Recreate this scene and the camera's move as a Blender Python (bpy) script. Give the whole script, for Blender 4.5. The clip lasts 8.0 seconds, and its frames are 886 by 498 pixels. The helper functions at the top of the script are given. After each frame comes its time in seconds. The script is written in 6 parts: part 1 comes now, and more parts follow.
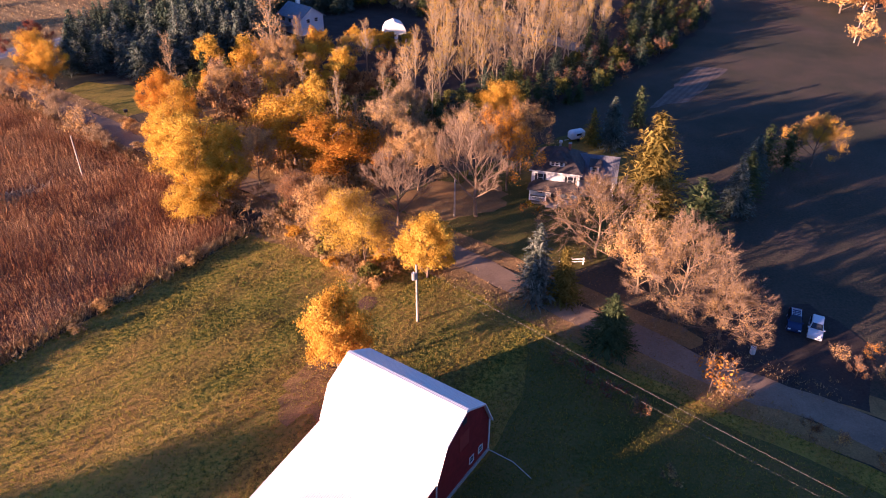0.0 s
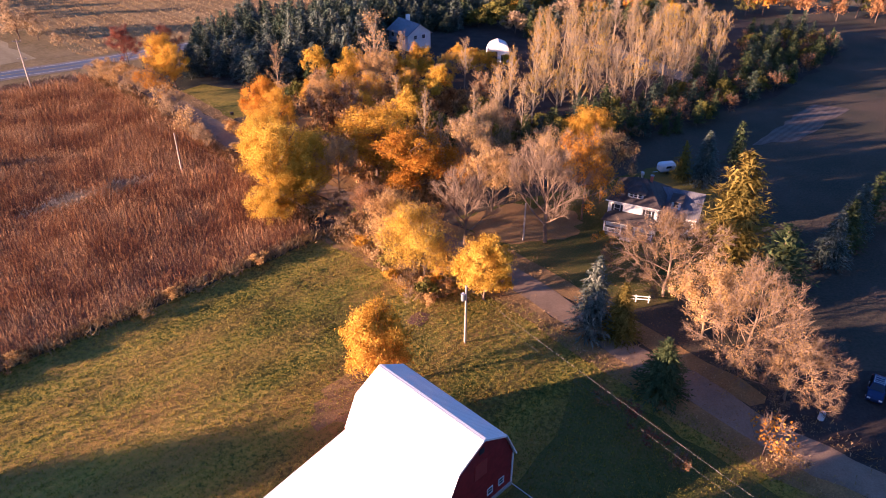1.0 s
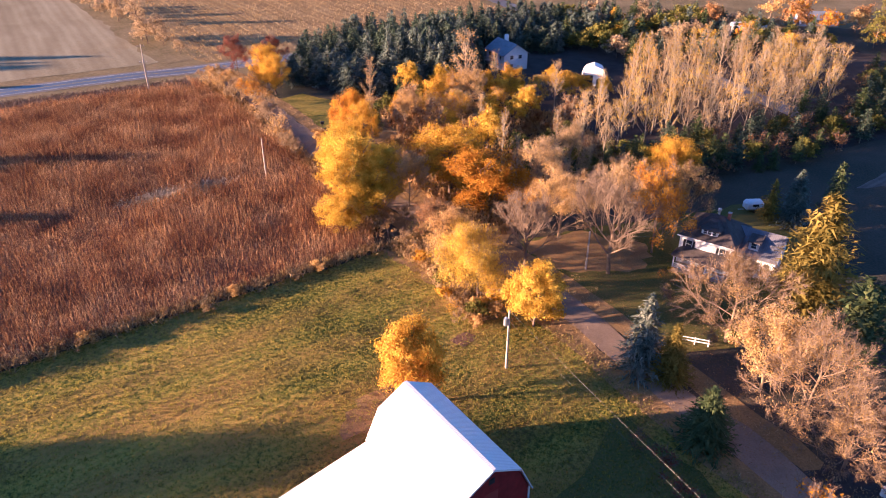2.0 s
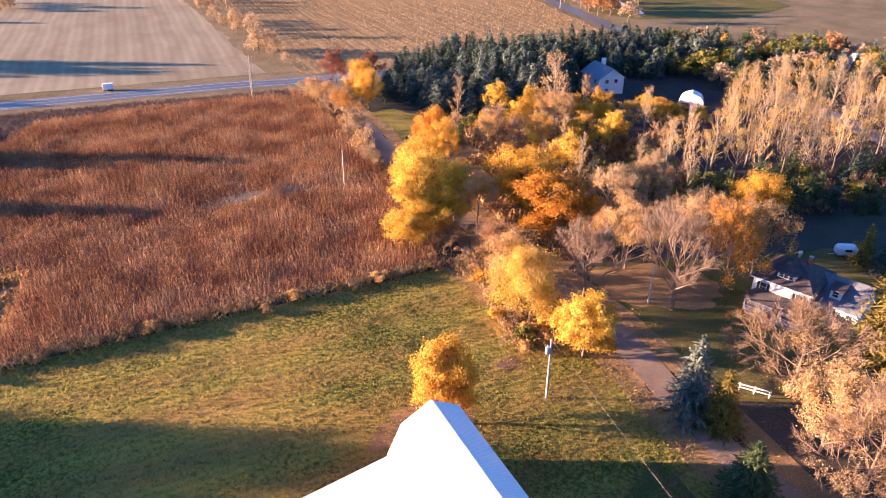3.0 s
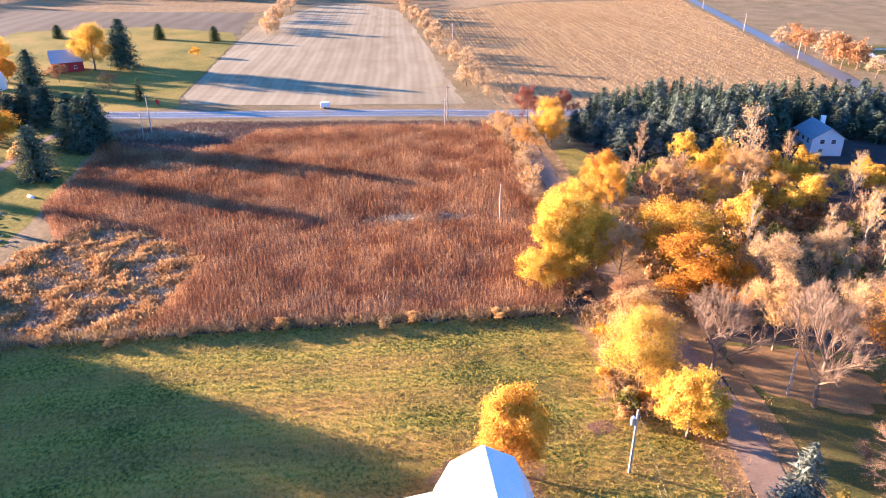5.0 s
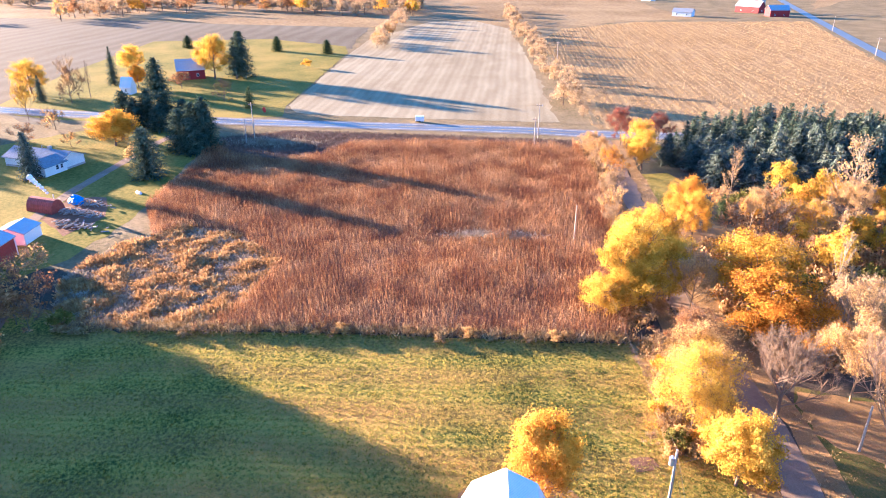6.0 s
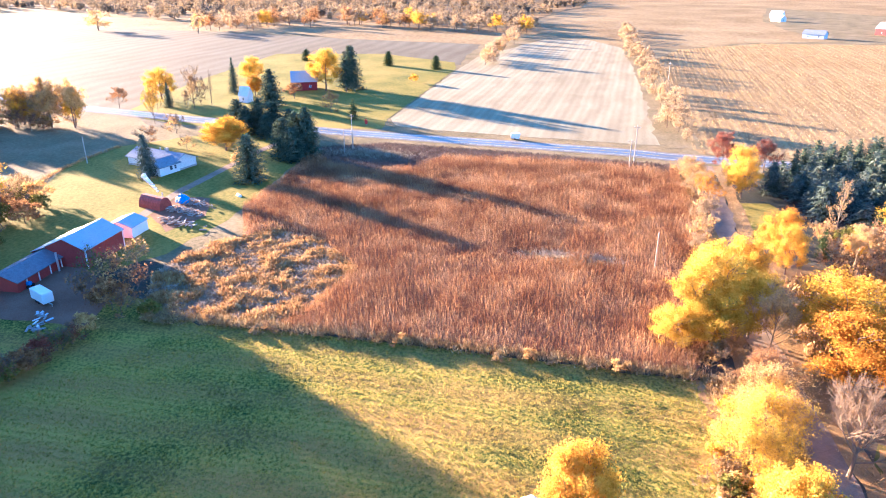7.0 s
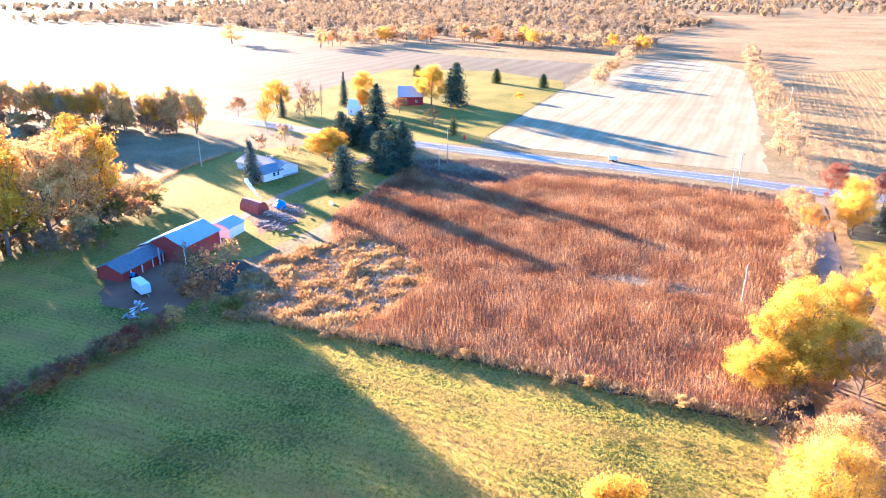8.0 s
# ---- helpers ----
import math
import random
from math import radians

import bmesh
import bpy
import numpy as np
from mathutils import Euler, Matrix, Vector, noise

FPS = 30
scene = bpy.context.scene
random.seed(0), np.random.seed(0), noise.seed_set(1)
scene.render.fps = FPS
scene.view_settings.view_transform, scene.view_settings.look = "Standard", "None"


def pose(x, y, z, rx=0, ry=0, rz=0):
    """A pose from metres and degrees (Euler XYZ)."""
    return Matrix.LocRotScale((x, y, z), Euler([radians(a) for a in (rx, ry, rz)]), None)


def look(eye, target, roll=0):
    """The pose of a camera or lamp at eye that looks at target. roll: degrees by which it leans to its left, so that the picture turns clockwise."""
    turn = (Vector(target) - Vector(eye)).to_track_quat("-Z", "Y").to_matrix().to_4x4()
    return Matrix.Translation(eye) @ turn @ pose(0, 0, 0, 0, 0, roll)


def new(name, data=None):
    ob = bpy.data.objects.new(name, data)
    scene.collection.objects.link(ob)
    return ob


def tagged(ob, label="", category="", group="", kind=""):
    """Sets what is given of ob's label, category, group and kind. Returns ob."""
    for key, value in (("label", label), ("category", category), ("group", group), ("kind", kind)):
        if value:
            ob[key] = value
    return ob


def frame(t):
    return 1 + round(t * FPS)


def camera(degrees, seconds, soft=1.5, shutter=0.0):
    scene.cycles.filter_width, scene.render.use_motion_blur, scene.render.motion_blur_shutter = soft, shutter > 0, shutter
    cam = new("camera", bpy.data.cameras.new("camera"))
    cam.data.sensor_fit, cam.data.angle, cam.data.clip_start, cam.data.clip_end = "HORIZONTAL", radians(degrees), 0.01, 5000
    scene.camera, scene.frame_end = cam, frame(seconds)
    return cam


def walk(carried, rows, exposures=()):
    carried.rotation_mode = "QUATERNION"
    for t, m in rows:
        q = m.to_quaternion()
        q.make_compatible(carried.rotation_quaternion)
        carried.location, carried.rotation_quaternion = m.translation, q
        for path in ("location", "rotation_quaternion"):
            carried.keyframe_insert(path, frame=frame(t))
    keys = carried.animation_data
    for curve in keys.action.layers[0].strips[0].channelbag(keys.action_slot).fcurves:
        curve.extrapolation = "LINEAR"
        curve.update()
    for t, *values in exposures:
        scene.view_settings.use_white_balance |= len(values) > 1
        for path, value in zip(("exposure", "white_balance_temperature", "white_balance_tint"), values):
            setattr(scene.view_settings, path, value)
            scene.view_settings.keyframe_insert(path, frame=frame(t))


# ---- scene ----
cam = camera(65.56, 8.0, soft=1.0)
PATH = [
    (0, (-0.477, 38.229, 60.832), (-1.288, 80.534, 34.194), 0.18),
    (0.5, (3.113, 38.908, 60.776), (-1.573, 81.308, 34.693), 0.17),
    (1, (6.579, 39.883, 60.799), (-1.970, 81.998, 35.240), 0.21),
    (1.5, (9.998, 41.121, 60.847), (-2.220, 82.637, 35.804), 0.21),
    (1.7, (11.320, 41.667, 60.879), (-2.334, 82.861, 36.048), 0.22),
    (2.8, (18.338, 45.147, 61.136), (-2.850, 83.777, 37.497), 0.09),
    (3, (19.513, 45.936, 61.180), (-3.055, 83.912, 37.758), 0.08),
    (3.5, (22.370, 48.099, 61.256), (-3.583, 84.199, 38.382), 0.05),
    (4, (25.149, 50.464, 61.283), (-3.969, 84.432, 38.960), -0.00),
    (4.5, (27.677, 53.077, 61.314), (-4.373, 84.672, 39.529), -0.03),
    (4.7, (28.587, 54.152, 61.354), (-4.588, 84.720, 39.789), -0.05),
    (5.8, (33.489, 60.343, 61.652), (-5.073, 84.747, 41.220), -0.10),
    (6, (34.239, 61.496, 61.705), (-5.189, 84.649, 41.473), -0.10),
    (6.5, (35.934, 64.507, 61.829), (-5.478, 84.408, 42.106), -0.09),
    (7, (37.348, 67.643, 61.920), (-5.800, 84.078, 42.733), -0.09),
    (7.5, (38.523, 70.871, 62.017), (-6.073, 83.682, 43.384), -0.05),
    (8, (39.509, 74.152, 62.142), (-6.204, 83.251, 44.042), -0.02),
]
EXPOSURE = [(0, 2.24, 5350, 41), (1.5, 2.5, 5300, 34), (3.5, 3.04, 5050, 27), (4.5, 3.34, 4900, 23), (6.5, 3.88, 4650, 15), (8, 4.25, 4650, 14)]
walk(cam, [(t, look(eye, target, roll)) for t, eye, target, roll in PATH], EXPOSURE)

# ---- light ----
SUN_AZ, SUN_EL = 29.0, 8.4      # the way the shadows fall, degrees from +x; the sun's height
world = bpy.data.worlds.new("sky")
scene.world = world
world.use_nodes = True
wn = world.node_tree
sky = wn.nodes.new("ShaderNodeTexSky")
sky.sky_type, sky.sun_disc = "NISHITA", False
sky.sun_elevation = radians(SUN_EL)
sky.sun_rotation = radians(270.0 - SUN_AZ)
sky.air_density, sky.dust_density, sky.ozone_density = 1.0, 0.3, 4.0
wn.links.new(sky.outputs[0], wn.nodes["Background"].inputs[0])
wn.nodes["Background"].inputs[1].default_value = 0.05
sun_data = bpy.data.lights.new("sun", "SUN")
sun_data.energy, sun_data.angle, sun_data.color = 5.0, radians(0.6), (1.0, 0.61, 0.30)
sun = new("sun", sun_data)
sun.matrix_world = look((0, 0, 0), (math.cos(radians(SUN_AZ)), math.sin(radians(SUN_AZ)), -math.tan(radians(SUN_EL))))


# ---- materials ----
def shade(name, rough=0.8, metal=0.0):
    m = bpy.data.materials.new(name)
    m.use_nodes = True
    t = m.node_tree
    b = t.nodes["Principled BSDF"]
    b.inputs["Roughness"].default_value, b.inputs["Metallic"].default_value = rough, metal
    b.inputs["Specular IOR Level"].default_value = 0.25
    return m, t, b


def coords(t, scale=(1, 1, 1), rot=0.0, kind="Object"):
    c = t.nodes.new("ShaderNodeTexCoord")
    p = t.nodes.new("ShaderNodeMapping")
    p.inputs["Scale"].default_value = scale
    p.inputs["Rotation"].default_value = (0, 0, radians(rot))
    t.links.new(c.outputs[kind], p.inputs[0])
    return p.outputs[0]


def noisy(t, vec, scale, detail=4.0, rough=0.6):
    n = t.nodes.new("ShaderNodeTexNoise")
    n.inputs["Scale"].default_value, n.inputs["Detail"].default_value, n.inputs["Roughness"].default_value = scale, detail, rough
    if vec is not None:
        t.links.new(vec, n.inputs["Vector"])
    return n.outputs[0]


def ramp(t, fac, stops):
    r = t.nodes.new("ShaderNodeValToRGB")
    el = r.color_ramp.elements
    while len(el) < len(stops):
        el.new(0.5)
    for e, (p, c) in zip(el, stops):
        e.position, e.color = p, (*c, 1)
    t.links.new(fac, r.inputs[0])
    return r.outputs[0]


def blend(t, fac, a, b, mode="MIX"):
    n = t.nodes.new("ShaderNodeMix")
    n.data_type, n.blend_type = "RGBA", mode
    for sock, v in ((n.inputs[0], fac), (n.inputs[6], a), (n.inputs[7], b)):
        if isinstance(v, (int, float)):
            sock.default_value = v
        elif isinstance(v, tuple):
            sock.default_value = (*v, 1)
        else:
            t.links.new(v, sock)
    return n.outputs[2]


def bump(t, b, height, strength=0.5, dist=0.1):
    n = t.nodes.new("ShaderNodeBump")
    n.inputs["Strength"].default_value, n.inputs["Distance"].default_value = strength, dist
    t.links.new(height, n.inputs["Height"])
    t.links.new(n.outputs[0], b.inputs["Normal"])


def surface(name, stops, big=0.08, fine=3.0, rough=0.9, metal=0.0, relief=0.4, dist=0.08, stripe=(), gloss=0.04):
    """Patchy surface: large patches, fine grain, optional stripes (rot, period, colour, amount, warp)."""
    m, t, b = shade(name, rough, metal)
    b.inputs["Specular IOR Level"].default_value = gloss
    v = coords(t)
    f = t.nodes.new("ShaderNodeMath")
    f.operation = "MULTIPLY_ADD"
    grain = noisy(t, v, fine, 6.0, 0.7)
    t.links.new(grain, f.inputs[0])
    f.inputs[1].default_value = 0.55
    h = t.nodes.new("ShaderNodeMath")
    h.operation = "MULTIPLY"
    h.inputs[1].default_value = 0.5
    t.links.new(noisy(t, v, big, 5.0, 0.6), h.inputs[0])
    t.links.new(h.outputs[0], f.inputs[2])
    col = ramp(t, f.outputs[0], stops)
    for rot, period, scol, amount, warp in stripe:
        w = t.nodes.new("ShaderNodeTexWave")
        w.inputs["Scale"].default_value = 0.314 / period
        w.inputs["Distortion"].default_value, w.inputs["Detail"].default_value = warp, 3.0
        w.inputs["Detail Scale"].default_value, w.inputs["Detail Roughness"].default_value = 0.06 * period, 0.5
        t.links.new(coords(t, rot=rot), w.inputs["Vector"])
        g = t.nodes.new("ShaderNodeMath")
        g.operation = "MULTIPLY"
        t.links.new(w.outputs["Fac"], g.inputs[0])
        q = t.nodes.new("ShaderNodeMath")
        q.operation = "MULTIPLY"
        q.inputs[1].default_value = amount * 2.0
        t.links.new(noisy(t, v, 0.35 / period, 3.0, 0.6), q.inputs[0])
        t.links.new(q.outputs[0], g.inputs[1])
        col = blend(t, g.outputs[0], col, scol)
    t.links.new(col, b.inputs["Base Color"])
    bump(t, b, grain, relief, dist)
    return m


def leafy(name, stops, clear=0.35, vary=0.35, patch=0.55, grain=0.45):
    """Leaves that let some light through; colour by leaf, by clump and by tree."""
    m = bpy.data.materials.new(name)
    m.use_nodes = True
    t = m.node_tree
    t.nodes.remove(t.nodes["Principled BSDF"])
    geo, ob = t.nodes.new("ShaderNodeNewGeometry"), t.nodes.new("ShaderNodeObjectInfo")
    f = t.nodes.new("ShaderNodeMix")
    f.inputs[0].default_value = vary
    t.links.new(geo.outputs["Random Per Island"], f.inputs[2])
    t.links.new(ob.outputs["Random"], f.inputs[3])
    spread = t.nodes.new("ShaderNodeMapRange")
    spread.inputs["From Min"].default_value, spread.inputs["From Max"].default_value = 0.34, 0.66
    t.links.new(noisy(t, coords(t), grain, 3.0, 0.55), spread.inputs["Value"])
    k = t.nodes.new("ShaderNodeMix")
    k.inputs[0].default_value = patch
    t.links.new(f.outputs[0], k.inputs[2])
    t.links.new(spread.outputs[0], k.inputs[3])
    col = ramp(t, k.outputs[0], stops)
    d, s, mix = t.nodes.new("ShaderNodeBsdfDiffuse"), t.nodes.new("ShaderNodeBsdfTranslucent"), t.nodes.new("ShaderNodeMixShader")
    mix.inputs[0].default_value = clear
    for n in (d, s):
        t.links.new(col, n.inputs[0])
    t.links.new(d.outputs[0], mix.inputs[1])
    t.links.new(s.outputs[0], mix.inputs[2])
    t.links.new(mix.outputs[0], t.nodes["Material Output"].inputs[0])
    return m


def plain(name, col, rough=0.6, metal=0.0, var=0.12, scale=2.0):
    m, t, b = shade(name, rough, metal)
    n = noisy(t, coords(t), scale, 5.0, 0.65)
    dark = tuple(c * (1 - var) for c in col)
    lite = tuple(min(1.0, c * (1 + var)) for c in col)
    t.links.new(ramp(t, n, [(0.3, dark), (0.7, lite)]), b.inputs["Base Color"])
    bump(t, b, n, 0.15, 0.02)
    return m


def ribbed(name, col, period=0.23, axis="X", rough=0.4, metal=0.0, depth=0.02, var=0.1, strength=0.6):
    """Boards or sheet-metal ribs as fine relief along one axis."""
    m, t, b = shade(name, rough, metal)
    v = coords(t)
    w = t.nodes.new("ShaderNodeTexWave")
    w.bands_direction = axis
    w.inputs["Scale"].default_value = 0.314 / period
    t.links.new(v, w.inputs["Vector"])
    n = noisy(t, v, 1.3, 5.0, 0.65)
    col2 = ramp(t, n, [(0.25, tuple(c * (1 - 2 * var) for c in col)), (0.7, tuple(min(1, c * (1 + var)) for c in col))])
    dim = ramp(t, w.outputs["Fac"], [(0.0, (0.72, 0.72, 0.72)), (0.12, (1, 1, 1))])
    t.links.new(blend(t, 1.0, col2, dim, "MULTIPLY"), b.inputs["Base Color"])
    bump(t, b, w.outputs["Fac"], strength, depth)
    return m


def glass(name):
    m, t, b = shade(name, 0.06)
    b.inputs["Base Color"].default_value = (0.03, 0.04, 0.055, 1)
    b.inputs["Specular IOR Level"].default_value = 0.6
    return m


M = dict(
    # Grass patches kept dark and bluish: the meadow's shade sits in these colours.
    meadow=surface("shade_toned_meadow_grass", [(0.34, (0.032, 0.038, 0.03)), (0.46, (0.056, 0.058, 0.042)), (0.56, (0.09, 0.076, 0.055)), (0.68, (0.12, 0.09, 0.07))], 0.045, 2.2, relief=0.9, dist=0.25),
    hay=surface("mown_hay", [(0.42, (0.042, 0.062, 0.013)), (0.48, (0.14, 0.142, 0.028)), (0.53, (0.33, 0.265, 0.048)), (0.60, (0.42, 0.275, 0.065))], 0.04, 1.7, relief=1.0, dist=0.3, stripe=((33.0, 1.25, (0.08, 0.09, 0.022), 0.18, 1.4), (33.0, 9.0, (0.28, 0.14, 0.055), 0.36, 5.0))),
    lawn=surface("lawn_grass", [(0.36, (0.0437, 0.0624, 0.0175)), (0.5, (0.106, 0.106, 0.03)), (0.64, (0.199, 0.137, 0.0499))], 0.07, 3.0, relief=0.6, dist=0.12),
    # Lit counterpart of lawn: low sunlight is mixed into the green as yellow.
    sunlawn=surface("sun_toned_green_lawn", [(0.36, (0.07, 0.08, 0.016)), (0.48, (0.16, 0.145, 0.028)), (0.6, (0.27, 0.205, 0.048))], 0.035, 0.9, relief=0.5, dist=0.1),
    litter=surface("leaf_litter", [(0.3, (0.13, 0.09, 0.045)), (0.5, (0.26, 0.168, 0.075)), (0.68, (0.42, 0.255, 0.1))], 0.2, 4.0, relief=0.9, dist=0.12),
    cornsoil=surface("corn_ground", [(0.3, (0.102, 0.0544, 0.034)), (0.5, (0.184, 0.102, 0.0646)), (0.7, (0.258, 0.156, 0.102))], 0.09, 3.5, relief=0.8, dist=0.2),
    stubble=surface("mown_stubble", [(0.35, (0.22, 0.182, 0.105)), (0.5, (0.31, 0.268, 0.165)), (0.65, (0.38, 0.338, 0.22))], 0.02, 1.2, relief=0.3, dist=0.12, stripe=((-54.0, 3.4, (0.19, 0.148, 0.082), 0.26, 3.5), (-54.0, 11.0, (0.17, 0.13, 0.074), 0.34, 6.5))),
    fardirt=surface("pale_field", [(0.35, (0.1, 0.083, 0.053)), (0.5, (0.142, 0.123, 0.084)), (0.65, (0.175, 0.155, 0.112))], 0.008, 0.5, relief=0.12, dist=0.15, stripe=((-54.0, 14.0, (0.09, 0.07, 0.046), 0.4, 4.0),)),
    maize=surface("standing_stubble", [(0.3, (0.2, 0.125, 0.055)), (0.5, (0.32, 0.225, 0.1)), (0.7, (0.42, 0.31, 0.155))], 0.012, 0.6, relief=0.9, dist=0.4, stripe=((-54.0, 4.6, (0.15, 0.095, 0.045), 0.4, 5.0), (-54.0, 15.0, (0.2, 0.13, 0.06), 0.5, 9.0))),
    marsh=surface("rough_pasture", [(0.36, (0.12, 0.082, 0.038)), (0.5, (0.23, 0.16, 0.075)), (0.64, (0.33, 0.245, 0.12))], 0.012, 0.25, relief=0.8, dist=0.5),
    rough=surface("rough_meadow", [(0.36, (0.095, 0.085, 0.042)), (0.5, (0.18, 0.142, 0.073)), (0.64, (0.26, 0.2, 0.11))], 0.06, 0.9, relief=0.9, dist=0.3),
    # Base leans blue: part of the sky's reflection is painted into the asphalt.
    asphalt=surface("asphalt", [(0.3, (0.068, 0.076, 0.088)), (0.55, (0.1, 0.108, 0.122)), (0.75, (0.14, 0.145, 0.155))], 0.1, 6.0, rough=0.42, relief=0.2, dist=0.02, gloss=0.35),
    gravel=surface("gravel", [(0.3, (0.14, 0.1, 0.068)), (0.5, (0.24, 0.175, 0.122)), (0.7, (0.32, 0.24, 0.172))], 0.25, 5.0, relief=0.5, dist=0.05),
    shoulder=surface("gravel_shoulder", [(0.3, (0.14, 0.125, 0.105)), (0.55, (0.21, 0.19, 0.165)), (0.75, (0.28, 0.25, 0.22))], 0.3, 4.0, relief=0.4, dist=0.04),
    garden=surface("bare_garden_soil", [(0.3, (0.085, 0.07, 0.058)), (0.5, (0.15, 0.125, 0.105)), (0.7, (0.22, 0.185, 0.155))], 0.3, 3.0, relief=0.6, dist=0.1, stripe=((33.0, 1.4, (0.09, 0.07, 0.058), 0.5, 2.0),)),
    silver=leafy("silver_spruce_needles", [(0.12, (0.055, 0.072, 0.055)), (0.45, (0.13, 0.15, 0.115)), (0.85, (0.27, 0.28, 0.21))], 0.12),
    paint_line=plain("road_paint", (0.72, 0.70, 0.64), 0.6),
    yellow_line=plain("yellow_road_paint", (0.6, 0.42, 0.06), 0.6),
    bark=surface("bark", [(0.3, (0.08, 0.055, 0.04)), (0.5, (0.16, 0.115, 0.085)), (0.7, (0.24, 0.18, 0.135))], 0.8, 7.0, relief=0.7, dist=0.04),
    palebark=surface("pale_bark", [(0.3, (0.18, 0.128, 0.078)), (0.5, (0.3, 0.22, 0.135)), (0.7, (0.42, 0.315, 0.195))], 0.8, 7.0, relief=0.5, dist=0.03),
    poplarbark=surface("poplar_bark", [(0.3, (0.17, 0.135, 0.095)), (0.5, (0.27, 0.22, 0.155)), (0.7, (0.38, 0.315, 0.23))], 0.8, 7.0, relief=0.4, dist=0.03),
    # Very dark soil: the shade on wood floor and parking pad is painted in.
    shade_soil=surface("shade_toned_soil", [(0.3, (0.03, 0.026, 0.024)), (0.5, (0.055, 0.046, 0.04)), (0.7, (0.085, 0.07, 0.06))], 0.2, 3.0, relief=0.6, dist=0.08),
    twig=surface("twig_bark", [(0.3, (0.12, 0.083, 0.055)), (0.5, (0.21, 0.15, 0.1)), (0.7, (0.31, 0.225, 0.155))], 0.8, 5.0, relief=0.3, dist=0.02),
    yellow=leafy("yellow_leaves", [(0.12, (0.33, 0.185, 0.018)), (0.45, (0.6, 0.38, 0.035)), (0.8, (0.74, 0.52, 0.075))]),
    gold=leafy("golden_leaves", [(0.12, (0.32, 0.15, 0.016)), (0.45, (0.58, 0.335, 0.03)), (0.8, (0.72, 0.46, 0.06))]),
    orange=leafy("orange_leaves", [(0.12, (0.27, 0.105, 0.014)), (0.45, (0.55, 0.255, 0.022)), (0.8, (0.71, 0.38, 0.04))]),
    rust=leafy("rust_leaves", [(0.12, (0.15, 0.075, 0.035)), (0.45, (0.32, 0.165, 0.065)), (0.8, (0.48, 0.27, 0.11))]),
    tan=leafy("dry_tan_leaves", [(0.12, (0.34, 0.195, 0.065)), (0.45, (0.56, 0.36, 0.125)), (0.8, (0.7, 0.48, 0.19))]),
    red=leafy("dark_red_leaves", [(0.1, (0.15, 0.045, 0.03)), (0.5, (0.27, 0.085, 0.05)), (0.9, (0.36, 0.14, 0.08))]),
    olive=leafy("olive_leaves", [(0.1, (0.09, 0.095, 0.025)), (0.5, (0.19, 0.175, 0.04)), (0.9, (0.32, 0.26, 0.06))]),
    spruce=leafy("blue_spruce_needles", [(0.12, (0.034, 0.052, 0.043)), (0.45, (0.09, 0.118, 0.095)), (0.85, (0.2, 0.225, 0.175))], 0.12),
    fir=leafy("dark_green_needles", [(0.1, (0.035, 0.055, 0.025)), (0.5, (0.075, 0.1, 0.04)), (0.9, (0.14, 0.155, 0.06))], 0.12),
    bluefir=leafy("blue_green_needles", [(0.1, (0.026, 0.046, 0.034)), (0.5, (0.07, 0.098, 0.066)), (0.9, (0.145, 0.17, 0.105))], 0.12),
    dry=leafy("dry_brown_leaves", [(0.1, (0.21, 0.125, 0.045)), (0.5, (0.37, 0.235, 0.085)), (0.9, (0.52, 0.355, 0.135))]),
    goldfir=leafy("olive_gold_needles", [(0.1, (0.095, 0.08, 0.018)), (0.5, (0.195, 0.15, 0.032)), (0.9, (0.31, 0.225, 0.05))], 0.15),
    corn=leafy("dry_corn", [(0.1, (0.125, 0.05, 0.027)), (0.4, (0.29, 0.14, 0.063)), (0.65, (0.42, 0.235, 0.108)), (0.9, (0.56, 0.37, 0.185))], 0.25, 0.0, 0.45, 0.09),
    straw=leafy("dry_straw", [(0.05, (0.216, 0.135, 0.054)), (0.5, (0.378, 0.261, 0.117)), (0.95, (0.522, 0.396, 0.216))], 0.25, 0.0),
    paleweed=leafy("pale_dead_weeds", [(0.05, (0.22, 0.165, 0.105)), (0.5, (0.35, 0.28, 0.19)), (0.95, (0.47, 0.4, 0.3))], 0.2, 0.0),
    # Pale tan growth, with haze mixed in as lower saturation.
    hedge=leafy("haze_toned_dry_foliage", [(0.1, (0.24, 0.175, 0.1)), (0.5, (0.4, 0.29, 0.165)), (0.9, (0.52, 0.39, 0.22))], 0.4),
    weeds=leafy("brown_weeds", [(0.05, (0.26, 0.15, 0.06)), (0.5, (0.44, 0.27, 0.11)), (0.95, (0.62, 0.43, 0.19))], 0.2, 0.0),
    darkweeds=leafy("grey_brown_weeds", [(0.05, (0.09, 0.065, 0.05)), (0.5, (0.17, 0.125, 0.095)), (0.95, (0.27, 0.205, 0.16))], 0.15, 0.0),
    tuft=leafy("grass_blades", [(0.1, (0.1, 0.125, 0.02)), (0.4, (0.24, 0.22, 0.036)), (0.7, (0.41, 0.33, 0.058)), (0.95, (0.46, 0.32, 0.075))], 0.45, 0.0, 0.4, 0.06),
    clover=leafy("green_weeds", [(0.05, (0.072, 0.096, 0.02)), (0.5, (0.136, 0.16, 0.036)), (0.95, (0.224, 0.224, 0.056))], 0.25, 0.0),
    fallen=leafy("fallen_leaves", [(0.05, (0.144, 0.08, 0.032)), (0.5, (0.24, 0.144, 0.056)), (0.95, (0.336, 0.216, 0.08))], 0.1, 0.0),
    # Autumn browns greyed and evened out: distance haze is part of the colour.
